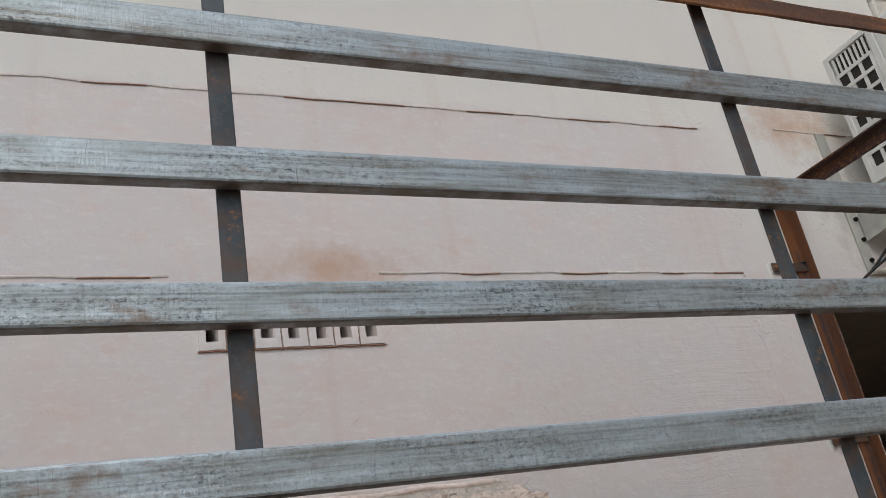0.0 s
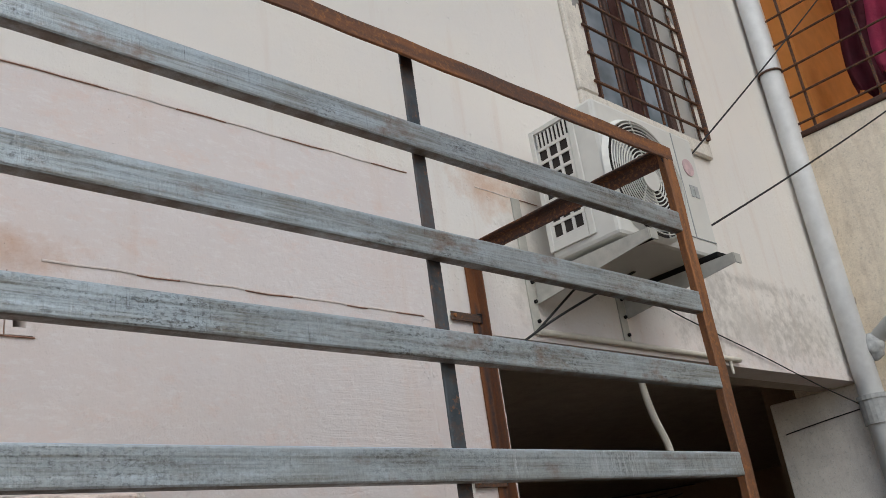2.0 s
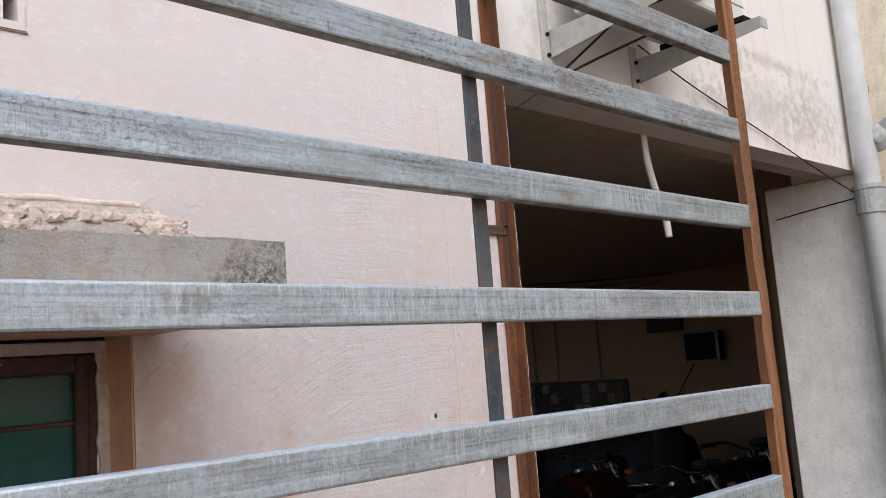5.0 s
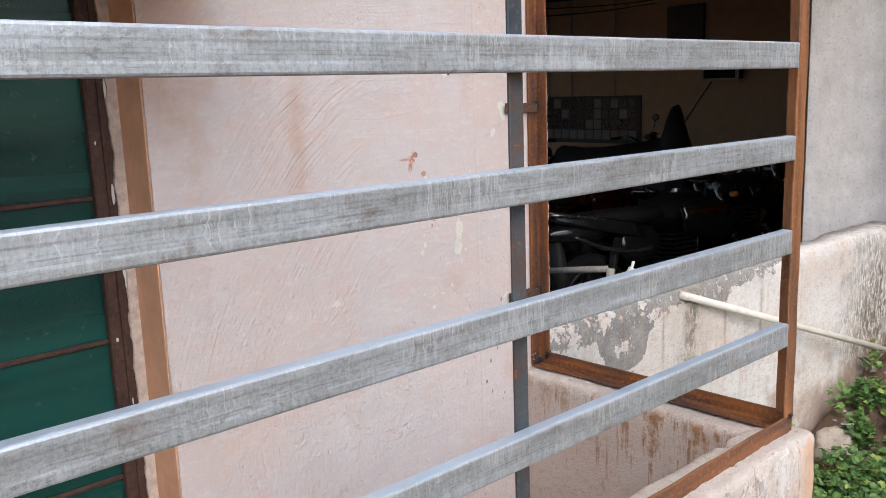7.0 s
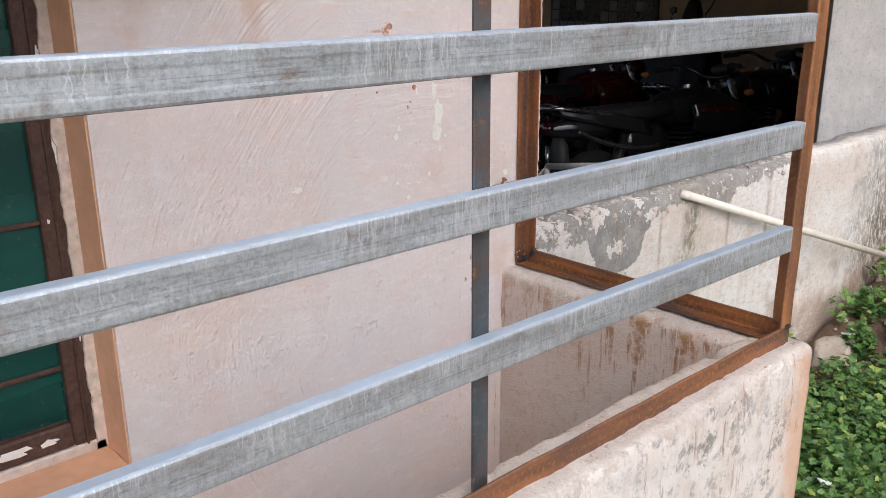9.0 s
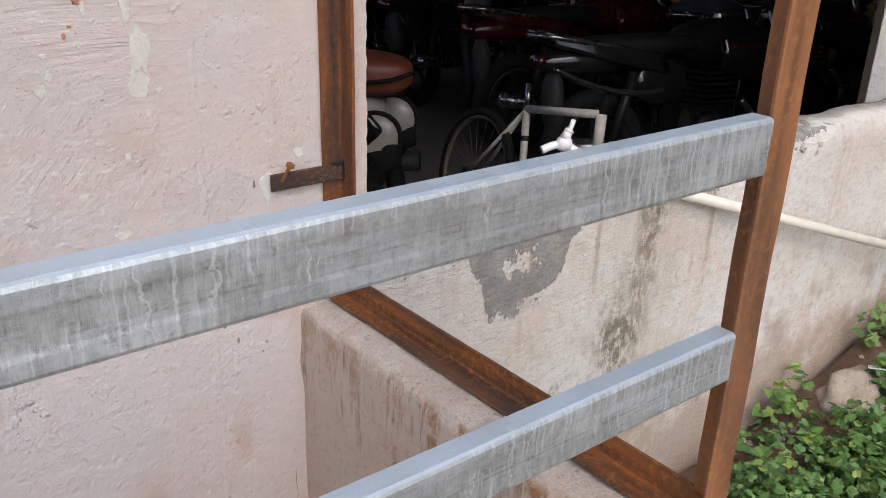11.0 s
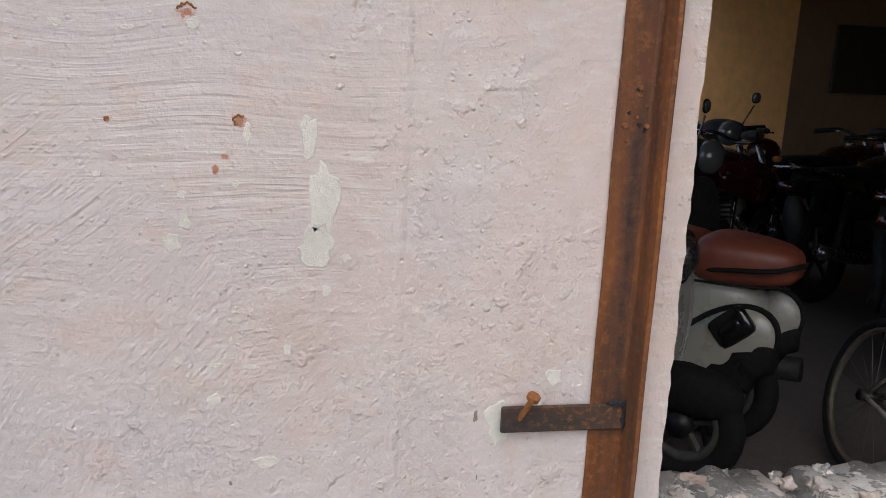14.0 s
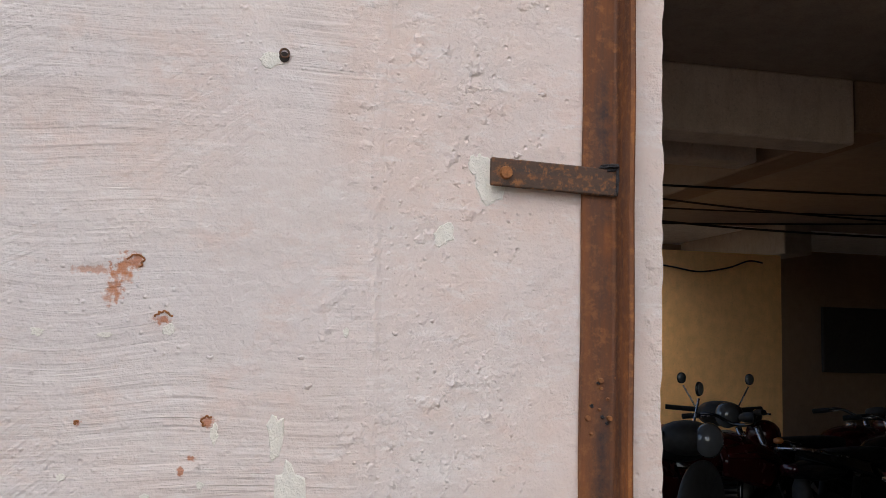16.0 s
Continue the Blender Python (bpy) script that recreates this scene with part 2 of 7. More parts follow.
def low_wall_paint():
    """Cream paint peeled from grey cement along the top, mossy where water runs."""
    k = Paint("peeling_parapet_paint", 0.92)
    paint = k.mix(k.span(k.noise(5, 5), 0.4, 0.6), (0.75, 0.67, 0.595), (0.80, 0.785, 0.745))
    worn_thin = k.span(k.noise(1.0, 6, 0.75, at=k.scaled(30, 30, 75)), 0.50, 0.62)
    paint = k.mix(k.sum("MULTIPLY", worn_thin, 0.45), paint, (0.55, 0.50, 0.44))
    grey = k.mix(k.span(k.noise(14, 6, 0.65), 0.38, 0.62), (0.27, 0.265, 0.25), (0.41, 0.40, 0.375))
    grey = k.mix(k.sum("MULTIPLY", k.span(k.noise(120, 4, 0.7), 0.5, 0.66), 0.4), grey, (0.17, 0.16, 0.145))
    # Height down to which the paint has gone, along the wall.
    ramp = k.t.nodes.new("ShaderNodeValToRGB")
    k.put(ramp, 0, k.span(k.axis(0), 1.75, 3.25))
    edge = ((1.75, 0.605), (1.83, 0.588), (1.97, 0.580), (2.01, 0.52), (2.03, 0.445), (2.14, 0.45), (2.205, 0.485), (2.225, 0.56), (2.30, 0.60), (2.52, 0.605), (2.62, 0.56), (2.72, 0.60), (3.0, 0.62), (3.25, 0.68))
    stops = ramp.color_ramp.elements
    while len(stops) < len(edge):
        stops.new(0.5)
    for e, (x, z) in zip(stops, edge):
        e.position, e.color = (x - 1.75) / 1.5, (z, z, z, 1)
    rag = k.sum("ADD", k.span(k.noise(26, 6, 0.7), 0.3, 0.7, -0.022, 0.022), k.span(k.noise(110, 4, 0.7), 0.3, 0.7, -0.007, 0.007))
    bare = k.span(k.sum("SUBTRACT", k.sum("ADD", k.axis(2), rag), ramp.outputs[0]), -0.001, 0.002)
    # Islands of paint left on the cement: white crisp flakes, denser near the lumps.
    for x, z, rx, rz in ((1.88, 0.615, 0.026, 0.030), (1.835, 0.645, 0.02, 0.012), (1.80, 0.64, 0.02, 0.02), (2.02, 0.635, 0.022, 0.02), (2.10, 0.535, 0.032, 0.024), (2.056, 0.638, 0.014, 0.014), (2.01, 0.61, 0.007, 0.016), (2.15, 0.462, 0.03, 0.007), (1.95, 0.64, 0.012, 0.012), (2.25, 0.60, 0.03, 0.012), (2.2, 0.64, 0.02, 0.01)):
        bare = k.sum("MINIMUM", bare, k.span(k.spot(x, z, rx, rz, 0.06, 0.9, 60), 0, 1, 1, 0))
    flakes = k.span(k.noise(55, 7, 0.75), 0.585, 0.592)
    bare = k.sum("MINIMUM", bare, k.span(k.sum("MULTIPLY", flakes, k.span(k.axis(2), 0.575, 0.59)), 0, 1, 1, 0))
    c = k.mix(bare, paint, grey)
    white = k.span(k.noise(34, 5, 0.7, at=k.scaled(1, 1, 1, (2, 0, 5))), 0.55, 0.60)
    c = k.mix(k.sum("MULTIPLY", k.sum("MULTIPLY", white, k.span(bare, 0, 1, 1, 0)), 0.55), c, (0.79, 0.775, 0.74))
    # Brown weeping lines, and a wet mossy strip.
    for x, z, rx, rz in ((2.10, 0.60, 0.004, 0.055), (2.125, 0.54, 0.004, 0.05), (2.30, 0.52, 0.006, 0.07), (2.66, 0.5, 0.008, 0.1), (2.9, 0.45, 0.01, 0.14)):
        c = k.mix(k.sum("MULTIPLY", k.spot(x, z, rx, rz, 0.6, 0.6, 60), 0.5), c, (0.30, 0.215, 0.13))
    moss = k.span(k.noise(1.0, 6, 0.8, at=k.scaled(60, 20, 28)), 0.42, 0.52)
    wet = k.sum("MAXIMUM", k.spot(2.45, 0.47, 0.035, 0.13, 0.6, 0.6, 22), k.spot(2.39, 0.29, 0.06, 0.10, 0.6, 0.7, 26))
    wet = k.sum("MAXIMUM", wet, k.sum("MAXIMUM", k.spot(2.29, 0.18, 0.09, 0.05, 0.5, 0.8, 26), k.spot(3.9, 0.2, 0.25, 0.4, 0.7, 0.5, 12)))
    c = k.mix(k.sum("MULTIPLY", k.sum("MULTIPLY", moss, wet), 0.9), c, (0.10, 0.09, 0.055))
    c = k.mix(k.sum("MULTIPLY", k.spot(2.43, 0.38, 0.10, 0.24, 0.9, 0.6, 14), 0.35), c, (0.42, 0.36, 0.25))
    runs = k.span(k.noise(1.0, 5, at=k.scaled(30, 1, 2.2)), 0.53, 0.70)
    c = k.mix(k.sum("MULTIPLY", runs, 0.38), c, (0.52, 0.385, 0.275))
    grime = k.span(k.noise(45, 6, 0.75), 0.5, 0.64)
    c = k.mix(k.sum("MULTIPLY", grime, k.span(k.noise(7, 4), 0.42, 0.62, 0.08, 0.5)), c, (0.40, 0.365, 0.32))
    foot = k.span(k.sum("ADD", k.axis(2), k.span(k.noise(9, 5), 0.3, 0.7, -0.14, 0.14)), 0.18, 0.0)
    c = k.mix(k.sum("MULTIPLY", foot, 0.65), c, (0.36, 0.24, 0.16))
    specks = k.span(k.cells(70), 0.12, 0.05)
    c = k.mix(k.sum("MULTIPLY", specks, k.span(k.noise(9, 3), 0.45, 0.6, 0.1, 0.7)), c, (0.17, 0.14, 0.11))
    k.colour(c)
    n = k.bump(bare, 1.0, -0.005)
    drift = k.bent(8, 0.03)
    n = k.bump(k.noise(1.0, 5, 0.7, at=k.scaled(20, 20, 150, source=drift), bend=0.4), 0.9, 0.006, n)
    n = k.bump(k.noise(60, 6), 0.8, 0.006, n)
    k.bump(k.noise(190, 5, 0.75), 0.9, 0.003, n)
    return k.m


def concrete_paint(name, base, stain, amount=0.6, moss=0.0, coarse=1.0):
    """Rough mortar with paint left on it, damp stains and grit."""
    k = Paint(name, 0.93)
    light = tuple(min(1, v * 1.25) for v in base)
    c = k.mix(k.span(k.noise(11, 6), 0.3, 0.7), base, light)
    c = k.mix(k.sum("MULTIPLY", k.span(k.noise(130, 4, 0.7), 0.48, 0.66), 0.5), c, tuple(min(1, v * 1.35 + 0.03) for v in base))
    c = k.mix(k.sum("MULTIPLY", k.span(k.noise(70, 5, 0.75), 0.54, 0.68), 0.45), c, tuple(v * 0.5 for v in base))
    runs = k.span(k.noise(1.0, 6, 0.65, at=k.scaled(22, 22, 5)), 0.48, 0.7)
    c = k.mix(k.sum("MULTIPLY", runs, amount), c, stain)
    dark = k.span(k.noise(30, 6, 0.75), 0.55, 0.7)
    c = k.mix(k.sum("MULTIPLY", dark, moss), c, (0.09, 0.085, 0.06))
    c = k.mix(k.sum("MULTIPLY", k.span(k.cells(85), 0.09, 0.04), 0.5), c, (0.13, 0.1, 0.08))
    k.colour(c)
    n = k.bump(k.noise(18, 4), 0.7, 0.010 * coarse)
    n = k.bump(k.noise(85, 6, 0.7), 0.9, 0.007 * coarse, n)
    k.bump(k.noise(230, 4, 0.7), 0.7, 0.003 * coarse, n)
    return k.m


def lichen_slab():
    """Old cement slab: pale worn skin, grey weathering and black lichen in ragged colonies."""
    k = Paint("weathered_slab", 0.93)
    c = k.mix(k.span(k.noise(7, 6, 0.7), 0.40, 0.60), (0.74, 0.725, 0.67), (0.86, 0.82, 0.76))
    c = k.mix(k.span(k.noise(13, 6, 0.75, at=k.scaled(1, 1, 0.6)), 0.48, 0.58, 0, 0.7), c, (0.76, 0.60, 0.50))
    grain = k.noise(1.0, 6, 0.75, at=k.scaled(26, 26, 150))
    c = k.mix(k.span(grain, 0.54, 0.64, 0, 0.3), c, (0.40, 0.42, 0.38))
    crust = k.sum("MULTIPLY", k.span(k.noise(150, 6, 0.8), 0.52, 0.60), k.span(k.noise(9, 5, 0.7), 0.44, 0.58, 0.1, 1.0))
    c = k.mix(k.sum("MULTIPLY", crust, 0.6), c, (0.16, 0.16, 0.14))
    tip = k.sum("MULTIPLY", k.span(k.sum("ADD", k.axis(0), k.span(k.noise(12, 5), 0.3, 0.7, -0.10, 0.10)), 0.66, 0.80), k.span(k.noise(120, 6, 0.8), 0.44, 0.54))
    c = k.mix(k.sum("MULTIPLY", tip, 0.9), c, (0.045, 0.045, 0.035))
    k.colour(c)
    n = k.bump(k.noise(16, 4), 0.8, 0.010)
    n = k.bump(grain, 1.0, 0.006, n)
    n = k.bump(k.noise(70, 6, 0.75), 1.0, 0.006, n)
    k.bump(k.noise(220, 5, 0.75), 1.0, 0.003, n)
    return k.m


def stained_mortar():
    """Parapet: gritty sand-coloured crown, pinkish limewashed sides with rusty weeping from the steel."""
    k = Paint("rust_stained_mortar", 0.93)
    sand = k.mix(k.span(k.noise(13, 6, 0.65), 0.35, 0.65), (0.54, 0.47, 0.40), (0.66, 0.60, 0.54))
    sand = k.mix(k.sum("MULTIPLY", k.span(k.noise(170, 4, 0.75), 0.50, 0.62), 0.55), sand, (0.74, 0.70, 0.63))
    sand = k.mix(k.sum("MULTIPLY", k.span(k.noise(120, 5, 0.75), 0.56, 0.66), 0.45), sand, (0.30, 0.24, 0.18))
    side = k.mix(k.span(k.noise(8, 6, 0.65), 0.38, 0.62), (0.61, 0.49, 0.41), (0.64, 0.555, 0.485))
    side = k.mix(k.sum("MULTIPLY", k.span(k.noise(60, 6, 0.75), 0.52, 0.62), 0.5), side, (0.50, 0.33, 0.24))
    outer = k.mix(k.span(k.noise(9, 6, 0.7), 0.40, 0.60), (0.72, 0.655, 0.57), (0.80, 0.76, 0.70))
    outer = k.mix(k.sum("MULTIPLY", k.span(k.noise(30, 6, 0.8), 0.50, 0.60), k.span(k.noise(5, 4, 0.7, at=k.scaled(1, 1, 0.5)), 0.42, 0.58, 0.15, 0.9)), outer, (0.25, 0.24, 0.215))
    outer = k.mix(k.span(k.sum("ADD", k.axis(0), k.span(k.noise(12, 5), 0.3, 0.7, -0.04, 0.04)), 1.66, 1.73, 0.0, 0.8), outer, (0.70, 0.43, 0.27))
    side = k.mix(k.span(k.axis(1), 0.815, 0.80), side, outer)
    top = k.span(k.sum("ADD", k.axis(2), k.span(k.noise(22, 5, 0.7), 0.3, 0.7, -0.03, 0.03)), 0.562, 0.570)
    c = k.mix(top, side, sand)
    # Weeping from the crown downwards.
    reach = k.sum("ADD", k.axis(2), k.span(k.noise(1.0, 5, 0.7, at=k.scaled(34, 34, 3)), 0.35, 0.65, -0.22, 0.13))
    weep = k.sum("MULTIPLY", k.sum("MULTIPLY", k.span(reach, 0.484, 0.554), k.span(k.axis(2), 0.580, 0.566, 0.15, 1.0)), k.span(k.noise(38, 6, 0.75), 0.40, 0.56))
    corner = k.sum("MULTIPLY", k.span(k.axis(1), 1.48, 1.10, 0.5, 1.15), k.span(k.axis(0), 0.9, 1.5, 0.3, 1.0))
    corner = k.sum("MULTIPLY", corner, k.span(k.axis(1), 0.80, 0.815, 0.25, 1.0))
    c = k.mix(k.sum("MULTIPLY", k.sum("MULTIPLY", weep, corner), 0.85), c, (0.36, 0.19, 0.085))
    thin = k.span(k.noise(1.0, 5, 0.7, at=k.scaled(70, 70, 6)), 0.60, 0.66)
    c = k.mix(k.sum("MULTIPLY", thin, k.span(k.axis(2), 0.25, 0.45, 0.0, 0.6)), c, (0.30, 0.15, 0.08))
    c = k.mix(k.sum("MULTIPLY", k.span(k.cells(85), 0.10, 0.05), 0.5), c, (0.15, 0.11, 0.08))
    k.colour(c)
    n = k.bump(k.noise(18, 4), 0.6, 0.008)
    n = k.bump(k.noise(75, 6, 0.7), 0.8, 0.006, n)
    k.bump(k.noise(230, 4, 0.7), 0.9, 0.0035, n)
    return k.m


def zinc():
    """Weathered galvanised steel: grey bloom, chalky drips from the upper edge, dark blotches."""
    k = Paint("galvanised_steel", 0.5, 0.5)
    run = k.t.nodes.new("ShaderNodeUVMap").outputs[0]
    u, v = k.axis(0, run), k.axis(1, run)
    high = k.span(k.axis(2), 1.60, 1.72)
    base = k.mix(k.span(k.noise(1.0, 6, 0.65, at=k.scaled(7, 7, 60)), 0.38, 0.62), (0.30, 0.335, 0.34), (0.455, 0.515, 0.535))
    base = k.mix(k.span(high, 0, 1, 0.55, 0.0), base, k.mix(k.span(k.noise(1.0, 5, 0.65, at=k.scaled(5, 5, 45, (2, 2, 2))), 0.4, 0.6), (0.43, 0.465, 0.465), (0.60, 0.66, 0.70)))
    olive = k.span(k.noise(1.0, 6, 0.7, at=k.scaled(6, 6, 30, (4, 0, 1))), 0.45, 0.60)
    c = k.mix(k.sum("MULTIPLY", olive, k.span(high, 0, 1, 0.34, 0.9)), base, (0.215, 0.20, 0.16))
    # Rolling lines along the middle of the face, broken here and there.
    sway = k.sum("ADD", v, k.span(k.noise(1.0, 3, at=k.scaled(3, 3, 3)), 0.3, 0.7, -0.03, 0.03))
    for at, half, much in ((0.44, 0.016, 0.55), (0.53, 0.010, 0.4), (0.34, 0.008, 0.3)):
        groove = k.span(k.sum("ABSOLUTE", k.sum("SUBTRACT", sway, at), 0.0), half * 1.5, half * 0.5)
        groove = k.sum("MULTIPLY", groove, k.span(k.noise(1.0, 5, 0.7, at=k.scaled(14, 14, 5, (at * 40, 0, 0))), 0.42, 0.56))
        c = k.mix(k.sum("MULTIPLY", groove, much), c, (0.14, 0.15, 0.14))
    blot = k.sum("MULTIPLY", k.span(k.noise(1.0, 6, 0.75, at=k.scaled(48, 48, 75, (1, 7, 2))), 0.54, 0.62), k.span(k.noise(6, 4, 0.6, at=k.scaled(1, 1, 1, (7, 3, 1))), 0.45, 0.6))
    c = k.mix(k.sum("MULTIPLY", blot, 0.65), c, (0.10, 0.10, 0.088))
    mealy = k.span(k.noise(210, 5, 0.75), 0.46, 0.62)
    c = k.mix(k.sum("MULTIPLY", mealy, 0.36), c, (0.14, 0.14, 0.125))
    combed = k.span(k.noise(1.0, 4, 0.7, at=k.scaled(330, 330, 30)), 0.45, 0.58)
    c = k.mix(k.sum("MULTIPLY", combed, 0.15), c, (0.15, 0.155, 0.145))
    speck = k.span(k.noise(1.0, 6, 0.8, at=k.scaled(120, 120, 210)), 0.50, 0.58)
    patch = k.sum("MULTIPLY", k.span(k.noise(4.5, 5, 0.7), 0.44, 0.58, 0, 1), k.span(high, 0, 1, 0.3, 0.95))
    c = k.mix(k.sum("MULTIPLY", speck, patch), c, (0.05, 0.048, 0.043))
    ticks = k.span(k.noise(1.0, 3, 0.6, at=k.scaled(260, 260, 14)), 0.66, 0.72)
    c = k.mix(k.sum("MULTIPLY", k.sum("MULTIPLY", ticks, high), 0.7), c, (0.06, 0.06, 0.055))
    long_ = k.span(k.noise(1.0, 4, 0.6, at=k.scaled(11, 11, 260)), 0.57, 0.67)
    c = k.mix(k.sum("MULTIPLY", long_, k.span(k.noise(4, 4, at=k.scaled(1, 1, 1, (5, 2, 1))), 0.45, 0.6, 0, 0.6)), c, (0.13, 0.13, 0.115))
    pulled = k.span(k.noise(1.0, 5, 0.65, at=k.scaled(5, 5, 190, (1, 1, 6))), 0.40, 0.60)
    c = k.mix(k.sum("MULTIPLY", pulled, k.span(high, 0, 1, 0.14, 0.5)), c, (0.50, 0.56, 0.58))
    rusty = k.span(k.noise(9, 5, 0.7, at=k.scaled(1, 1, 2, (9, 0, 4))), 0.57, 0.70)
    c = k.mix(k.sum("MULTIPLY", rusty, k.span(high, 0, 1, 0.5, 0.75)), c, (0.20, 0.125, 0.08))
    # Drips: narrow wavy runs that start at the upper edge and end at odd heights.
    dense = k.span(k.noise(5.5, 4, at=k.scaled(1, 1, 2.2, (3, 0, 0))), 0.40, 0.58)
    dense = k.sum("MULTIPLY", dense, k.span(k.axis(0), -0.4, 1.3, 0.25, 1.0))
    dense = k.sum("MAXIMUM", dense, k.span(k.sum("ADD", k.axis(0), k.span(k.noise(9, 3), 0.3, 0.7, -0.15, 0.15)), 1.25, 1.65, 0.0, 0.85))
    dense = k.sum("MULTIPLY", dense, k.span(high, 0, 1, 1.0, 0.25))
    for n, (step, width, deepest) in enumerate(((190, 0.15, 1.0), (110, 0.10, 1.25), (60, 0.06, 1.4))):
        wave = k.span(k.noise(1.0, 3, 0.6, at=k.scaled(60, 60, 75, (n * 3.0, 0, 0))), 0.2, 0.8, -0.36, 0.36)
        cell = k.sum("ADD", k.sum("MULTIPLY", u, step), wave)
        dice = k.t.nodes.new("ShaderNodeTexWhiteNoise")
        dice.noise_dimensions = "2D"
        pair = k.t.nodes.new("ShaderNodeCombineXYZ")
        k.put(pair, 0, k.sum("FLOOR", cell, 0.0)), k.put(pair, 1, k.sum("MULTIPLY", k.own(), 57.0))
        k.put(dice, "Vector", pair.outputs[0])
        chance = k.sum("MULTIPLY", dice.outputs[0], dense)
        reach = k.span(k.sum("MULTIPLY", chance, deepest), 0.24, 1.0, 0.0, 1.4)
        inside = k.span(k.sum("SUBTRACT", reach, k.sum("SUBTRACT", 1.0, v)), 0.0, 0.25)
        mid = k.sum("ABSOLUTE", k.sum("SUBTRACT", k.sum("FRACT", cell, 0.0), 0.5), 0.0)
        line = k.span(mid, width, width * 0.45)
        c = k.mix(k.sum("MULTIPLY", k.sum("MULTIPLY", line, inside), (0.45, 0.5, 0.55)[n]), c, (0.70, 0.74, 0.75))
    for n, (wide, tall, much) in enumerate(((150, 48, 0.12), (85, 30, 0.08))):
        squiggle = k.sum("ABSOLUTE", k.sum("SUBTRACT", k.noise(1.0, 3, 0.55, at=k.scaled(wide, wide, tall, (n * 5.0, 2, 0)), bend=0.6), 0.5), 0.0)
        etch = k.sum("MULTIPLY", k.span(squiggle, 0.028, 0.010), k.span(k.noise(9, 4, at=k.scaled(1, 1, 1.6, (n, 4, 4))), 0.44, 0.58))
        etch = k.sum("MULTIPLY", etch, k.span(high, 0, 1, 1.0, 0.3))
        c = k.mix(k.sum("MULTIPLY", etch, much), c, (0.60, 0.665, 0.69))
    haze = k.sum("MULTIPLY", k.span(k.noise(1.0, 5, 0.7, at=k.scaled(120, 120, 30)), 0.44, 0.60), k.sum("MULTIPLY", dense, 0.65))
    c = k.mix(haze, c, (0.60, 0.64, 0.65))
    lip = k.sum("MULTIPLY", k.span(k.sum("ADD", v, k.span(k.noise(90, 4), 0.3, 0.7, -0.06, 0.06)), 0.86, 0.95), 0.3)
    c = k.mix(lip, c, (0.58, 0.66, 0.72))
    chalk = k.span(k.noise(150, 4, 0.7), 0.62, 0.7)
    c = k.mix(k.sum("MULTIPLY", chalk, 0.4), c, (0.6, 0.63, 0.64))
    # Pale blue sky light painted on the upward faces.
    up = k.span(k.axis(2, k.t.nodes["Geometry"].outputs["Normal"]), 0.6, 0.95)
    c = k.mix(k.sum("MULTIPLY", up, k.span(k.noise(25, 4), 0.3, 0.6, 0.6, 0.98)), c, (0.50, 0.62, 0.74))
    # Brown shade painted on the downward faces.
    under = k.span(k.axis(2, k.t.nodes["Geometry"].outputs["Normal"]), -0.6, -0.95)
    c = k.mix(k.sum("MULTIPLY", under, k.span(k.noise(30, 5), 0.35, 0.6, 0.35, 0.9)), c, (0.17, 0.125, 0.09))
    k.colour(c)
    k.rough(k.span(k.noise(30, 5), 0.3, 0.7, 0.28, 0.56))
    n = k.bump(k.noise(1.0, 4, at=k.scaled(90, 90, 25)), 0.35, 0.001)
    n = k.bump(mealy, 0.25, 0.0006, n)
    k.bump(combed, 0.3, 0.0006, n)
    return k.m


def rust(name, along, orange=(0.30, 0.115, 0.035), brown=(0.105, 0.045, 0.022), dark=0.5, seed=0.0, streak=None):
    """Hot-rolled steel with a coat of rust, its mill scale left in long dark patches."""
    k = Paint(name, 0.8, 0.15)
    s = [60.0, 60.0, 60.0]
    s[along] = 5.0
    long_ = k.noise(1.0, 5, 0.6, at=k.scaled(*s, (seed, seed, seed)))
    c = k.mix(k.span(long_, 0.36, 0.64), brown, orange)
    c = k.mix(k.sum("MULTIPLY", k.span(k.noise(130, 5, 0.7), 0.5, 0.66), 0.6), c, (0.40, 0.165, 0.045))
    s2 = [22.0, 22.0, 22.0]
    s2[along] = 3.0
    scale = k.span(k.noise(1.0, 4, 0.55, at=k.scaled(*s2, (seed + 4, 0, 2))), 0.5, 0.62)
    c = k.mix(k.sum("MULTIPLY", scale, dark), c, (0.045, 0.04, 0.042))
    if streak:
        x, half = streak
        c = k.mix(k.span(k.sum("ADD", k.axis(2), k.span(k.noise(6, 4), 0.3, 0.7, -0.2, 0.2)), 1.35, 1.9, 0.0, 0.65), c, brown)
        off = k.sum("ABSOLUTE", k.sum("SUBTRACT", k.sum("ADD", k.axis(0), k.span(k.noise(1.0, 5, 0.65, at=k.scaled(60, 60, 16)), 0.3, 0.7, -0.004, 0.004)), x), 0.0)
        line = k.sum("MULTIPLY", k.span(off, half * 1.8, half * 0.2), k.span(k.noise(1.0, 3, at=k.scaled(10, 10, 5)), 0.4, 0.55))
        c = k.mix(k.sum("MULTIPLY", line, k.span(k.noise(90, 5, 0.75), 0.35, 0.6, 0.45, 0.9)), c, (0.032, 0.030, 0.034))
    k.colour(c)
    k.rough(k.span(long_, 0.3, 0.7, 0.6, 0.9))
    n = k.bump(long_, 0.3, 0.0012)
    k.bump(k.noise(200, 5, 0.7), 0.6, 0.0013, n)
    return k.m


